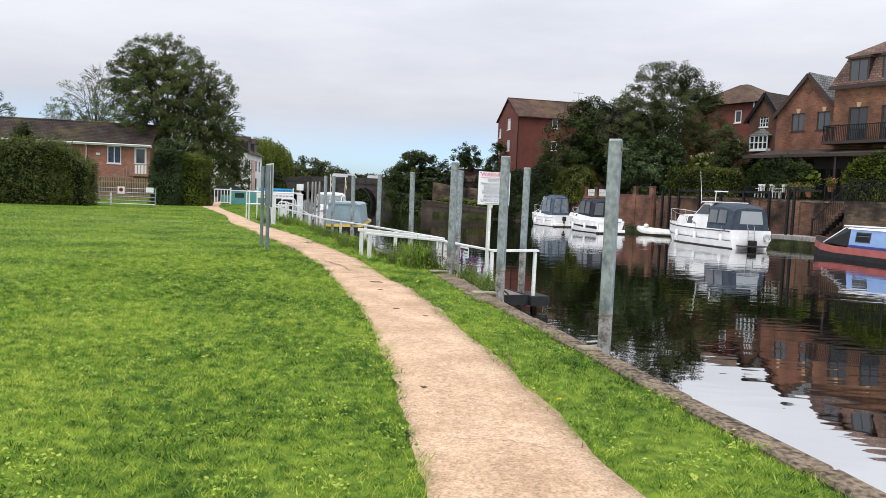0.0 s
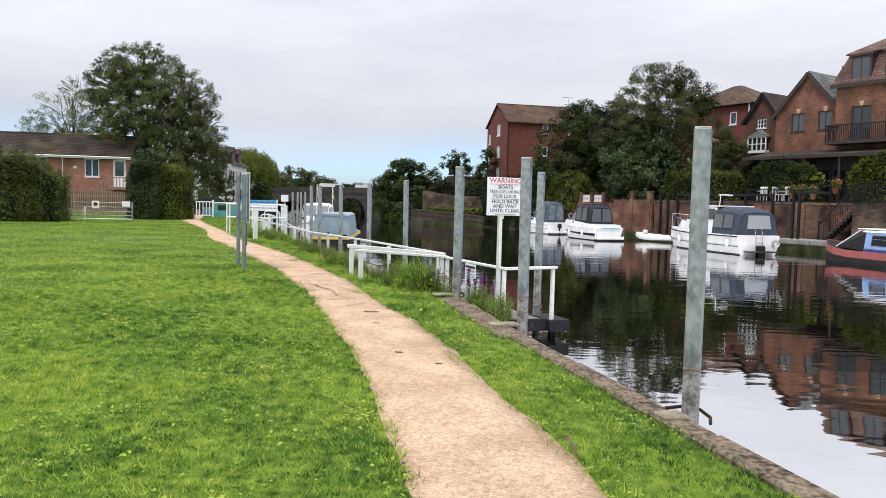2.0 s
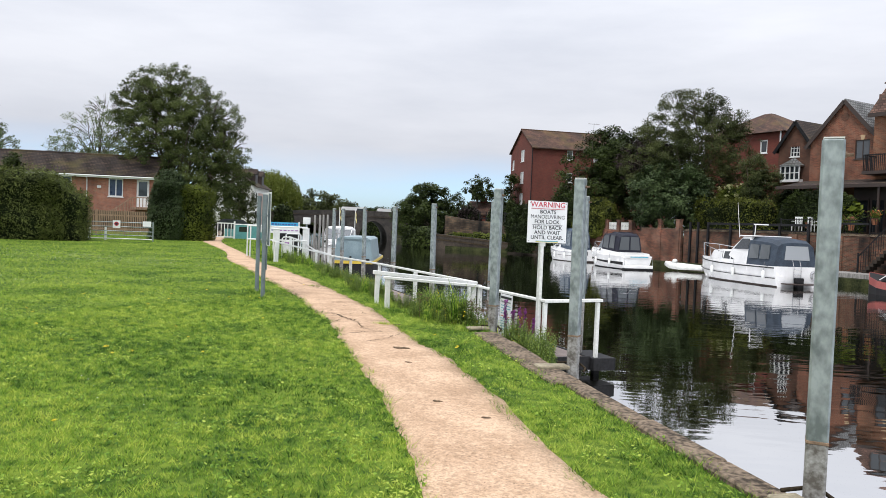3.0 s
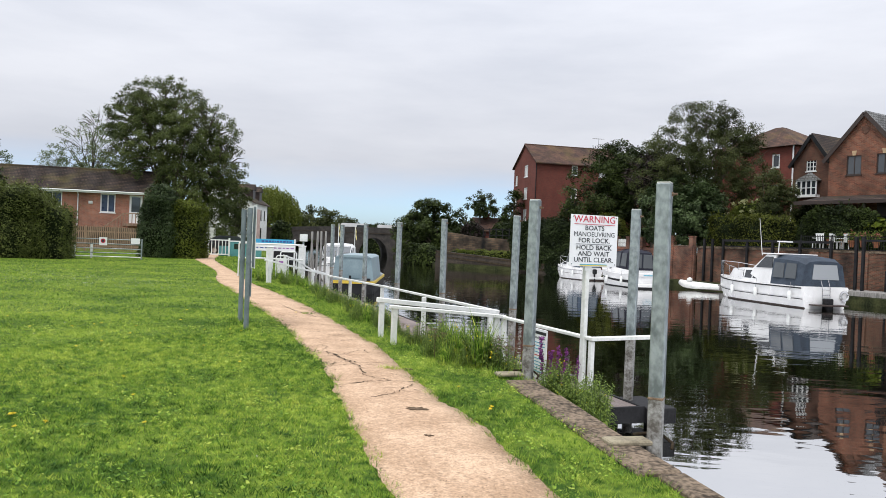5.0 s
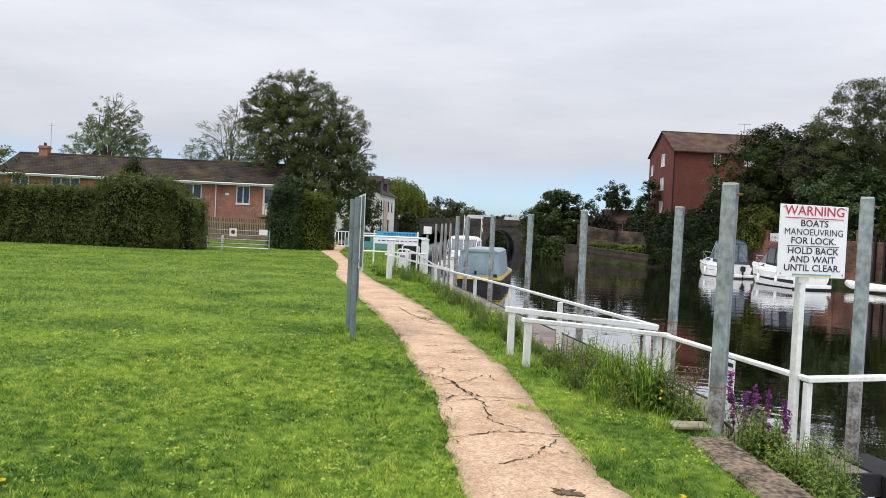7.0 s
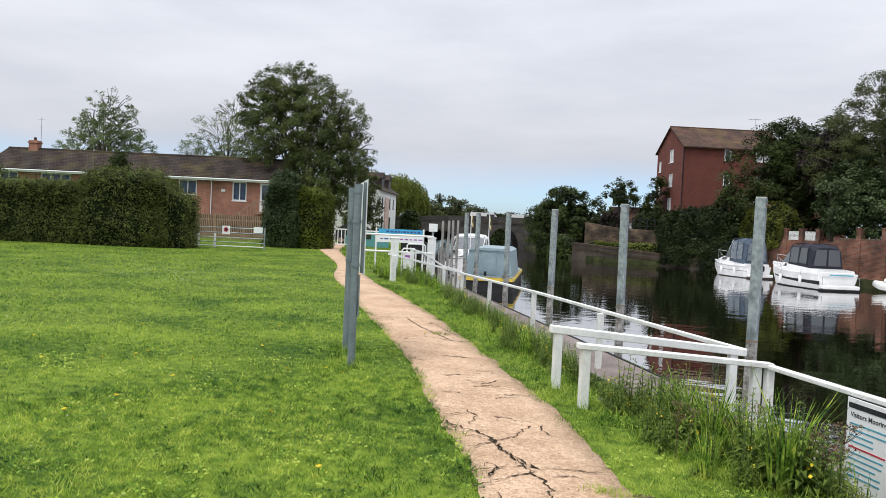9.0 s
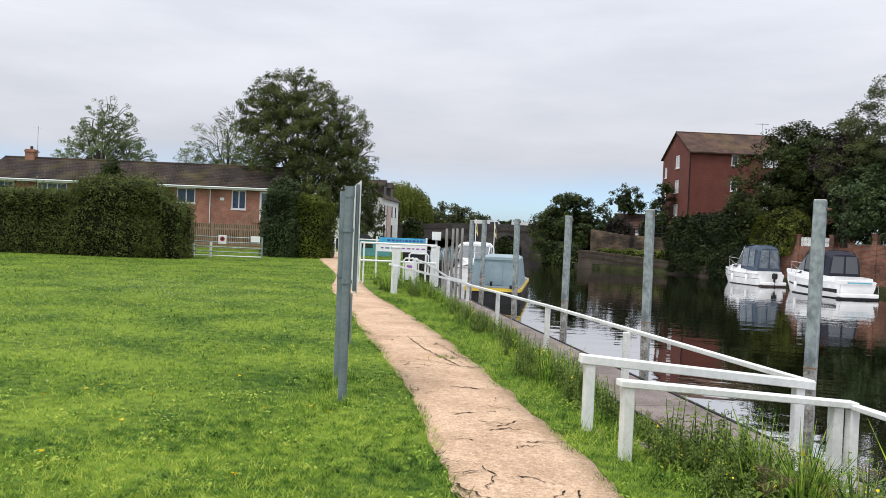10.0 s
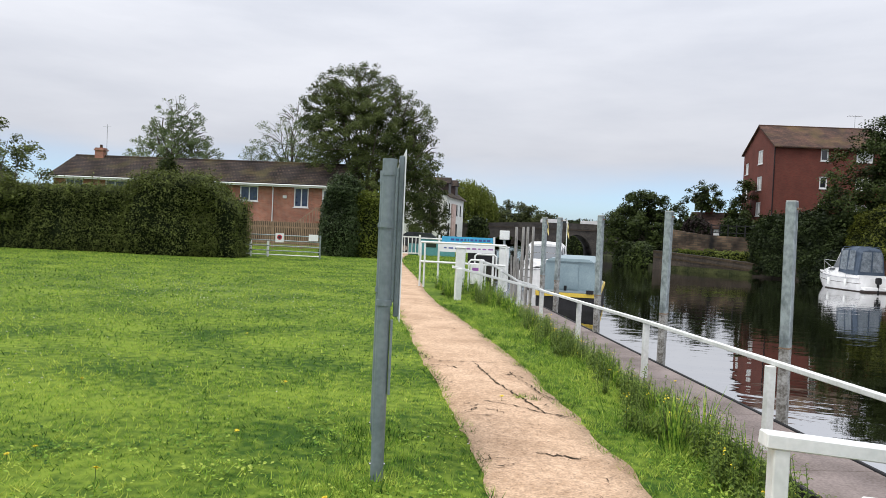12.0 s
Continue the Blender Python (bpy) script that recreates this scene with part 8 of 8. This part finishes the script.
def stem_leaves(rng, h, n, size, spread=0.12, droop=0.3, lean=0.15):
    """Leaf blades set in turn up a leaning stem: the stem's points and the leaf quads."""
    dx, dy = rng.uniform(-lean, lean, 2) * h
    ks = np.linspace(0.12, 1.0, n)
    quads = []
    for i, k in enumerate(ks):
        a = i * 2.4 + rng.uniform(-0.5, 0.5)
        c = np.array([dx * k, dy * k, h * k])
        s = size * (1.15 - 0.7 * k) * rng.uniform(0.7, 1.2)
        d = np.array([math.cos(a), math.sin(a), 0.0])
        w = np.array([-math.sin(a), math.cos(a), 0.0])
        tip = c + d * s + np.array([0, 0, -droop * s + 0.2 * s])
        mid = c + d * s * 0.42 + np.array([0, 0, 0.27 * s])
        rib = c + d * s * 0.5 + np.array([0, 0, 0.16 * s])
        quads.append([c, mid + w * s * 0.23, tip, rib])
        quads.append([c, rib, tip, mid - w * s * 0.23])
    return (dx, dy), np.array(quads)


def weed(kind, seed):
    rng = np.random.default_rng(seed)
    labels = {"nettle": "tall leafy green nettle on the bank", "grass_tuft": "tuft of long arching grass on the bank", "dock": "broad-leaved low dock plant on the bank",
              "loosestrife": "leafy plant with upright purple flower spikes", "hogweed": "dry brown umbel plant on the bank", "ragwort": "bushy green weed with small yellow flowers"}
    e = thing(kind, pose(0, 0, 0), labels[kind], "plant", "bank plants")
    if kind == "grass_tuft":
        q = []
        for i in range(70):
            a = rng.uniform(0, math.tau)
            h = rng.uniform(0.25, 0.75)
            r = rng.uniform(0.02, 0.12)
            out = rng.uniform(0.1, 0.45) * h
            d = np.array([math.cos(a), math.sin(a), 0])
            w = np.array([-math.sin(a), math.cos(a), 0]) * rng.uniform(0.004, 0.008)
            p0, p1, p2 = d * r, d * (r + out * 0.35) + np.array([0, 0, h * 0.65]), d * (r + out) + np.array([0, 0, h])
            q.append([p0 - w, p0 + w, p1 + w * 0.9, p1 - w * 0.9])
            q.append([p1 - w * 0.9, p1 + w * 0.9, p2 + w * 0.1, p2 - w * 0.1])
        put("tuft", fast_mesh("tuft", np.array(q), 4), M_BLADE, e)
        return e
    spec = {"nettle": (9, 0.56, 20, 0.105), "dock": (11, 0.22, 7, 0.15), "loosestrife": (7, 0.75, 18, 0.10), "hogweed": (3, 0.62, 4, 0.10), "ragwort": (10, 0.45, 22, 0.10)}[kind]
    bm = bmesh.new()
    allq, tops = [], []
    for i in range(spec[0]):
        h = spec[1] * rng.uniform(0.6, 1.15)
        (dx, dy), q = stem_leaves(rng, h, spec[2], spec[3])
        off = np.array([rng.uniform(-0.14, 0.14), rng.uniform(-0.14, 0.14), 0])
        allq.append(q + off)
        tube(bm, [off - np.array([0, 0, 0.08]), off + np.array([dx * 0.5, dy * 0.5, h * 0.5]), off + np.array([dx, dy, h])], [0.006, 0.005, 0.002], 4, False)
        tops.append(off + np.array([dx, dy, h]))
    tagged(part("stalk", bm, M_STEM if kind != "hogweed" else M_DRY, e), kind="stuff")
    put("foliage", fast_mesh("foliage", np.concatenate(allq), 4), M_WEED, e)
    if kind == "loosestrife":
        for t in tops[:4]:
            p = t + np.stack([rng.normal(0, 0.010, 90), rng.normal(0, 0.010, 90), rng.uniform(-0.08, 0.20, 90)], axis=1)
            put("flower_spike", fast_mesh("flower_spike", leaf_quads(rng, p, 0.030, aspect=0.8), 4), M_LOOSE, e, "purple flower spike")
    if kind == "hogweed":
        for t in tops:
            bm = bmesh.new()
            for k in range(14):
                a = k * 2.4
                r = 0.11 * math.sqrt(k / 14)
                tube(bm, [tuple(t - np.array([0, 0, 0.04])), (t[0] + r * math.cos(a), t[1] + r * math.sin(a), t[2] + 0.06)], [0.002, 0.0015], 3, False)
            tagged(part("umbel", bm, M_DRY, e, "dry brown flower head"), kind="stuff")
            p = t + np.stack([rng.normal(0, 0.05, 90), rng.normal(0, 0.05, 90), rng.normal(0.065, 0.008, 90)], axis=1)
            tagged(put("seeds", fast_mesh("seeds", leaf_quads(rng, p, 0.016, aspect=0.9), 4), M_DRY, e), kind="stuff")
    if kind == "ragwort":
        p = np.concatenate([t + rng.normal(0, 0.025, (5, 3)) for t in tops[:2]])
        put("blossom", fast_mesh("blossom", leaf_quads(rng, p, 0.028, aspect=0.95), 4), M_YFLOWER, e, "small yellow flowers")
    return e


M_STEM = flat("green_stem", (0.08, 0.13, 0.03), 0.7, 0.3)
M_DRY = flat("dry_stalk", (0.13, 0.085, 0.05), 0.9, 0.3)
M_LOOSE = leaf_mat("purple_flowers", (0.14, 0.03, 0.15), (0.36, 0.10, 0.33), 0.6, 3.0, 0.3)
M_YFLOWER = flat("yellow_petals", (0.75, 0.58, 0.02), 0.6, 0.2)


def plant_bank():
    rr = random.Random(21)
    protos = {k: [weed(k, 300 + 10 * i + j) for j in range(2)] for i, k in enumerate(("nettle", "grass_tuft", "dock", "loosestrife", "hogweed", "ragwort"))}
    used = set()

    def place(kind, x, y, s):
        p = protos[kind][rr.randrange(2)]
        m = pose(x, y, float(bank_z(x, y)), rr.uniform(-6, 6), rr.uniform(-6, 6), rr.uniform(0, 360))
        if p.name not in used:
            used.add(p.name)
            p.matrix_basis = m
            p.scale = (s, s, s)
            return
        c = copy_thing(p, m)
        c.scale = (s, s, s)
    # a thick stand between the end of the coping and the gangway
    for i in range(150):
        y = rr.uniform(15.0, 17.2)
        xr, xt = float(np.interp(y, PR_Y, PR_X)), float(np.interp(y, TOE_Y, TOE_X))
        lo, hi = xr + 0.55, min(xt + 0.1, 0.25)
        x = lo + (hi - lo) * rr.random() ** 0.75
        if abs(x + 0.26) < 0.2 and abs(y - 14.62) < 0.25:
            continue
        k = rr.choices(["nettle", "grass_tuft", "dock", "ragwort", "hogweed"], [50, 13, 16, 34, 3])[0]
        place(k, x, y, rr.uniform(0.75, 1.2) * (0.55 if x < lo + 0.4 else 1.0))
    # loosestrife by the pole and the notice
    for x, y, s in ((0.10, 15.15, 1.1), (0.22, 15.0, 1.05), (-0.02, 15.3, 1.1), (0.30, 15.2, 1.05)):
        place("loosestrife", x, y, s)
    # rank growth in the corner below the sign
    for i in range(46):
        t = rr.random()
        x, y = 0.06 + 0.4 * t + rr.uniform(-0.12, 0.15), 14.5 + rr.uniform(-0.6, 0.4) - 0.6 * t
        edge = float(np.interp(y, NEAR_Y, NEAR_X))
        if x < edge + 0.07:
            x = edge + 0.07 + rr.uniform(0, 0.3)
        k = rr.choices(["nettle", "dock", "ragwort"], [50, 30, 12])[0]
        c = protos[k][rr.randrange(2)]
        copy_thing(c, pose(x, y, rr.uniform(-0.5, -0.22), rr.uniform(-8, 8), rr.uniform(-8, 8), rr.uniform(0, 360))).scale = (rr.uniform(0.7, 1.0),) * 3
    # lower growth along the pontoon
    for i in range(300):
        y = 17.9 + 13.5 * rr.random() ** 1.15
        xr, xt = float(np.interp(y, PR_Y, PR_X)), float(np.interp(y, TOE_Y, TOE_X))
        x = xt - 0.05 - abs(rr.gauss(0, 0.38))
        k = rr.choices(["nettle", "grass_tuft", "dock", "ragwort", "hogweed"], [40, 8, 28, 24, 2])[0]
        place(k, x, y, rr.uniform(0.35, 0.68))
    # leafy growth along the top of the bank, hiding the pontoon's inner edge
    for i in range(200):
        y = 17.8 + 14.2 * rr.random()
        x = float(np.interp(y, NEAR_Y, NEAR_X)) + rr.gauss(0.16, 0.22)
        place(rr.choices(["nettle", "grass_tuft", "dock", "ragwort"], [40, 10, 30, 26])[0], x, y, rr.uniform(0.4, 0.82))
    for i in range(40):
        y = rr.uniform(28.5, 32.5)
        x = float(np.interp(y, NEAR_Y, NEAR_X)) - rr.uniform(0.0, 1.2)
        place(rr.choice(["nettle", "grass_tuft", "dock"]), x, y, rr.uniform(0.5, 0.85))


plant_bank()


# ---- cracks, leaves and wear on the path ----
def cracks():
    rr = random.Random(31)
    bm = bmesh.new()
    runs = [[(-3.25, 15.47), (-2.82, 15.26), (-2.29, 14.49), (-2.11, 13.91), (-1.76, 13.74)], [(-2.33, 13.25), (-1.99, 13.64), (-1.51, 13.74)],
            [(-1.83, 12.81), (-1.63, 13.09), (-1.52, 13.59)], [(-2.95, 15.0), (-2.68, 15.41), (-2.59, 15.81)], [(-3.49, 16.09), (-3.26, 16.11), (-3.08, 15.93), (-3.06, 15.65)],
            [(-3.3, 15.63), (-3.03, 15.48), (-2.82, 15.33), (-2.66, 15.03), (-2.4, 14.76)]]
    runs += [[(-2.87, 14.45), (-2.58, 14.74), (-2.22, 14.81), (-1.98, 14.84)], [(-2.73, 14.25), (-2.54, 14.52), (-2.38, 14.67)], [(-5.62, 21.68), (-5.06, 20.71), (-4.3, 19.72), (-4.01, 19.68)],
             [(-5.14, 21.43), (-4.48, 20.4), (-4.1, 20.1)], [(-3.34, 16.99), (-3.2, 17.12), (-3.06, 17.16)], [(-3.77, 17.37), (-3.43, 17.65)], [(-6.1, 21.55), (-5.4, 21.86)]]
    runs += [[(-4.95, 19.88), (-4.61, 19.84), (-4.3, 19.7)], [(-4.09, 18.53), (-3.73, 18.55)], [(-7.9, 25.6), (-7.2, 25.4)], [(-9.2, 28.2), (-8.6, 27.9)], [(0.55, 5.0), (0.9, 5.02), (1.2, 4.9)], [(-11.0, 32.4), (-10.3, 31.6)]]
    main = len(runs)
    # short broken cracks, mostly across the path, from its edges and off the long ones
    for k in range(46):
        y = rr.choice((14.2, 15.4, 17.3, 19.9, 21.3, 25.0)) + rr.gauss(0, 0.55)
        a = rr.choice((rr.uniform(0.02, 0.15), rr.uniform(0.15, 0.9), rr.uniform(0.6, 0.95)))
        x = float(np.interp(y, PL_Y, PL_X)) * (1 - a) + float(np.interp(y, PR_Y, PR_X)) * a
        h, n = rr.gauss(-0.2, 0.5), rr.randint(2, 4)
        run = [(x, y)]
        for _ in range(n):
            h += rr.gauss(0, 0.5)
            step = rr.uniform(0.05, 0.11) * (1 if a < 0.6 else -1)
            run.append((run[-1][0] + step * math.cos(h), run[-1][1] + step * math.sin(h)))
        runs.append(run)
    for i, run in enumerate(runs):
        pts = resample(run, 0.035)
        wide = rr.uniform(0.004, 0.008) * (0.45 if i == 17 else 1) * (1 if i < main else 0.75)
        jit = [p + Vector((rr.gauss(0, 0.011), rr.gauss(0, 0.014))) for p in pts]
        prev = None
        for j, p in enumerate(jit):
            d = (jit[min(j + 1, len(jit) - 1)] - jit[max(j - 1, 0)]).normalized()
            nn = Vector((-d.y, d.x)) * wide * rr.choice((0.3, 0.6, 1.0, 1.0, 1.9)) * (0.3 if j in (0, len(jit) - 1) else 1)
            a, b = bm.verts.new((p.x + nn.x, p.y + nn.y, 0.0335)), bm.verts.new((p.x - nn.x, p.y - nn.y, 0.0335))
            if prev:
                bm.faces.new((prev[0], a, b, prev[1]))
            prev = (a, b)
    return tagged(part("path_cracks", bm, M_SOIL), "dark jagged cracks across the path", "cracks", kind="stuff")


cracks()


def debris():
    rng = np.random.default_rng(41)
    n = 3600
    k = rng.integers(30, len(PL) - 60, n)
    t = rng.random(n)
    base = np.array([(PL[i].lerp(PR[i], a).x, PL[i].lerp(PR[i], a).y, 0.036) for i, a in zip(k, t)])
    q = leaf_quads(rng, base, 0.011, up=6.0)
    ob = put("path_litter", fast_mesh("path_litter", q, 4), M_DRY)
    tagged(ob, "scattered small twigs, grit and dead leaves on the path", "litter", kind="stuff")


debris()
M_STAIN = surf("trodden_leaf_mould", (0.055, 0.040, 0.026), (0.19, 0.135, 0.090), 30, 1.0, fine=120, bump=0.4, depth=0.004, spec=0.1)
for x, y, s in ((-1.32, 12.45, 0.13), (-1.1, 11.54, 0.05), (-0.59, 9.84, 0.05), (0.2, 6.13, 0.03), (-0.15, 9.4, 0.04), (-1.7, 14.5, 0.09)):
    bm = bmesh.new()
    rr = random.Random(int(1000 * s + 10 * y))
    n = 34
    pts = [(x + s * rr.uniform(0.22, 1) * math.cos(k * math.tau / n), y + 0.6 * s * rr.uniform(0.22, 1) * math.sin(k * math.tau / n)) for k in range(n)]
    prism(bm, pts, "z", 0.030, 0.0350)
    tagged(part("soil_patch", bm, M_STAIN), "ragged brown patch of leaf mould on the path", "soil patch", "soil patches")


def verge_stick():
    e = thing("stick", pose(0.90, 7.0, 0.02, 0, 0, 100), "short dead stick at the path edge", "stick")
    part("wood", tube(bmesh.new(), [(0, 0, 0.0), (0.12, 0.02, 0.05), (0.25, 0.0, 0.06), (0.36, 0.04, 0.01)], [0.008, 0.01, 0.008, 0.004], 5), M_DRY, e)


verge_stick()


# ---- grass ----
def blade_field(rng, x0, x1, y0, y1, density, w, h, keep, lean=0.6, zf=None):
    n = int((x1 - x0) * (y1 - y0) * density)
    p = np.stack([rng.uniform(x0, x1, n), rng.uniform(y0, y1, n)], axis=1)
    p = p[keep(p[:, 0], p[:, 1])]
    n = len(p)
    a = rng.uniform(0, math.tau, n)
    hh = h * rng.uniform(0.45, 1.3, n)
    # taller and shorter tufts
    hh *= 0.95 + 0.42 * np.sin(p[:, 0] * 9.1 + 2.2 * np.sin(p[:, 1] * 4.3)) * np.sin(p[:, 1] * 7.7 + 1.9 * np.sin(p[:, 0] * 5.1))
    ww = w * rng.uniform(0.6, 1.3, n)
    la = rng.uniform(0, math.tau, n)
    lr = hh * lean * rng.uniform(0.2, 1.2, n)
    z = np.zeros(n) if zf is None else zf(p[:, 0], p[:, 1])
    base = np.stack([p[:, 0], p[:, 1], z - 0.004], axis=1)
    side = np.stack([np.cos(a) * ww / 2, np.sin(a) * ww / 2, np.zeros(n)], axis=1)
    tip = base + np.stack([np.cos(la) * lr, np.sin(la) * lr, hh], axis=1)
    return np.stack([base - side, base + side, tip], axis=1).reshape(-1, 3)


def to_walk(x, y):
    """Distance from the line walked."""
    ax, ay, bx, by = 0.78, 0.6, -2.93, 13.4
    dx, dy = bx - ax, by - ay
    t = np.clip(((x - ax) * dx + (y - ay) * dy) / (dx * dx + dy * dy), 0, 1)
    return np.hypot(x - ax - t * dx, y - ay - t * dy)


def on_lawn(x, y):
    return x < np.interp(y, PL_Y, PL_X) + 0.03


def on_verge(x, y):
    edge = np.interp(y, NEAR_Y, NEAR_X)
    return (x > np.interp(y, PR_Y, PR_X) - 0.03) & (x < np.where(y < 14.2, edge - np.interp(y, [9.0, 12.5], [0.15, 0.29]), edge + 0.1))


def grass():
    rng = np.random.default_rng(51)
    f = [
        blade_field(rng, -7, 2, 3, 20, 3000, 0.0085, 0.040, lambda x, y: on_lawn(x, y) & (to_walk(x, y) < 4.0), 1.25),
        blade_field(rng, -11, 1, 3, 25, 900, 0.010, 0.040, lambda x, y: on_lawn(x, y) & (to_walk(x, y) >= 4.0) & (to_walk(x, y) < 8.0), 1.2),
        blade_field(rng, -19, 0, 4, 33, 260, 0.016, 0.045, lambda x, y: on_lawn(x, y) & (to_walk(x, y) >= 8.0) & (to_walk(x, y) < 16.0), 1.1),
        blade_field(rng, -36, -4, 8, 62, 105, 0.034, 0.04, lambda x, y: on_lawn(x, y) & (to_walk(x, y) >= 16.0)),
    ]
    tagged(put("lawn_grass", fast_mesh("lawn_grass", np.concatenate(f), 3), M_BLADE), "short mown lawn grass in mixed greens", "grass", kind="stuff")
    g = [
        blade_field(rng, -3, 4, 2.5, 16.5, 3600, 0.010, 0.062, lambda x, y: on_verge(x, y) & (y < 16.5), 1.2, bank_z),
        blade_field(rng, -9, -1, 16.5, 34, 2000, 0.011, 0.07, lambda x, y: on_verge(x, y), 1.1, bank_z),
        blade_field(rng, -24, -8, 34, 60, 90, 0.03, 0.09, lambda x, y: on_verge(x, y), 0.7),
        blade_field(rng, -9, 1, 14.3, 33, 260, 0.010, 0.16, lambda x, y: (x > np.interp(y, NEAR_Y, NEAR_X) - 0.5) & (x < np.interp(y, TOE_Y, TOE_X)), 0.9, bank_z),
    ]
    tagged(put("verge_grass", fast_mesh("verge_grass", np.concatenate(g), 3), M_VERGE), "longer lush grass between the path and the river", "grass", kind="stuff")
    # grass creeping over the edges of the path and round the sign posts
    k = [blade_field(rng, -9, 3, 3, 30, 1500, 0.008, 0.06, lambda x, y: (np.abs(x - np.interp(y, PL_Y, PL_X)) < 0.055 + 0.05 * np.sin(y * 5.3 + 2 * np.sin(y * 1.7))) | (np.abs(x - np.interp(y, PR_Y, PR_X)) < 0.065 + 0.065 * np.sin(y * 4.1 + 2 * np.sin(y * 2.3))), 1.2)]
    for x, y in ((-4.9, 17.55), (-5.34, 18.42), (-5.1, 17.9), (-5.05, 17.2)):
        k.append(blade_field(rng, x - 0.4, x + 0.4, y - 0.4, y + 0.4, 900, 0.009, 0.10, lambda a, b, x=x, y=y: np.hypot(a - x, b - y) < 0.27))
    for x, y in ((-1.80, 14.5), (-1.93, 14.5), (-4.6, 20.2)):
        k.append(blade_field(rng, x - 0.2, x + 0.2, y - 0.12, y + 0.12, 2600, 0.007, 0.05, lambda a, b, x=x, y=y: ((a - x) / 0.17) ** 2 + ((b - y) / 0.07) ** 2 < 1, 1.2, lambda a, b: np.full(len(a), 0.03)))
    tagged(put("edge_grass", fast_mesh("edge_grass", np.concatenate(k), 3), M_VERGE), "ragged grass along the path edges and posts", "grass", kind="stuff")


def low_leaves():
    """Clover and plantain leaves lying among the blades, in clumps."""
    rng = np.random.default_rng(57)
    n = 150000
    p = np.stack([rng.uniform(-10, 3.5, n), rng.uniform(3, 22, n)], axis=1)
    w = np.sin(p[:, 0] * 6.3 + 2.1 * np.sin(p[:, 1] * 3.1)) + np.sin(p[:, 1] * 5.2 + 1.7 * np.sin(p[:, 0] * 4.3)) + rng.normal(0, 0.5, n)
    near = to_walk(p[:, 0], p[:, 1]) < 6
    p = p[(w > 0.55) & near & (on_lawn(p[:, 0], p[:, 1]) | on_verge(p[:, 0], p[:, 1]))]
    q = np.stack([p[:, 0], p[:, 1], rng.uniform(0.018, 0.05, len(p))], axis=1)
    return leaf_quads(rng, q, 0.026, up=2.5, aspect=0.85)


M_VERGE = grass_mat("verge_blades", 0.9, 0.96)
grass()
tagged(put("clover_leaves", fast_mesh("clover_leaves", low_leaves(), 4), M_VERGE), "small round clover and plantain leaves in the turf", "leaves", kind="stuff")


def lawn_flowers():
    rng = np.random.default_rng(61)
    # clover in drifts
    c = []
    for cx, cy, n, r in ((-14, 27, 650, 2.0), (-11.5, 25.5, 350, 1.8), (-18, 30, 200, 2.6), (-5.5, 13.5, 90, 1.6), (-8.5, 19, 160, 2.0), (-4.0, 9.5, 50, 1.2), (-12, 20, 160, 2.5), (-20, 24, 200, 3)):
        c.append(np.stack([rng.normal(cx, r, n), rng.normal(cy, r * 0.6, n), rng.uniform(0.03, 0.055, n)], axis=1))
    p = np.concatenate(c)
    p = p[on_lawn(p[:, 0], p[:, 1])]
    s = np.clip(0.010 + 0.0009 * to_walk(p[:, 0], p[:, 1]), 0.012, 0.022)
    q = np.concatenate([leaf_quads(rng, p, 1.0, up=3, aspect=0.95).reshape(-1, 4, 3)])
    q = (q - p[:, None, :]) * s[:, None, None] + p[:, None, :]
    tagged(put("clover_flowers", fast_mesh("clover_flowers", q.reshape(-1, 3), 4), M_WHITEFL), "tiny white clover heads scattered in the lawn", "flowers", kind="stuff")
    # dandelions and hawkbits
    spots = [(-4.43, 11.23), (-3.32, 11.23), (-4.04, 11.06), (-4.16, 10.88), (-7.21, 16.34), (-3.15, 8.4), (-4.44, 11.21), (-4.71, 16.84), (-4.93, 16.96), (-6.39, 16.74), (-7.04, 16.87)]
    extra = [(-0.64, 12.45), (1.23, 5.89), (-0.63, 12.55), (-1.0, 13.4), (-2.6, 18.3)]
    rr = random.Random(71)
    more = [(rr.uniform(-9, -3), rr.uniform(8, 22)) for i in range(34)]
    first = None
    for x, y in spots + extra + more:
        m = pose(x, y, 0, 0, 0, rr.uniform(0, 360))
        if first is None:
            first = thing("dandelion", m, "small yellow dandelion in the grass", "flower", "dandelions")
            part("stalk", tube(bmesh.new(), [(0, 0, 0), (0.004, 0.003, 0.07)], 0.002, 4), M_STEM, first)
            pp = rng.normal(0, 0.006, (46, 3)) * np.array([1, 1, 0.4]) + np.array([0.004, 0.003, 0.075])
            put("petals", fast_mesh("petals", leaf_quads(rng, pp, 0.018, up=2), 4), M_YFLOWER, first)
        else:
            copy_thing(first, m)


M_WHITEFL = flat("white_petals", (0.52, 0.54, 0.47), 0.7, 0.1)
lawn_flowers()
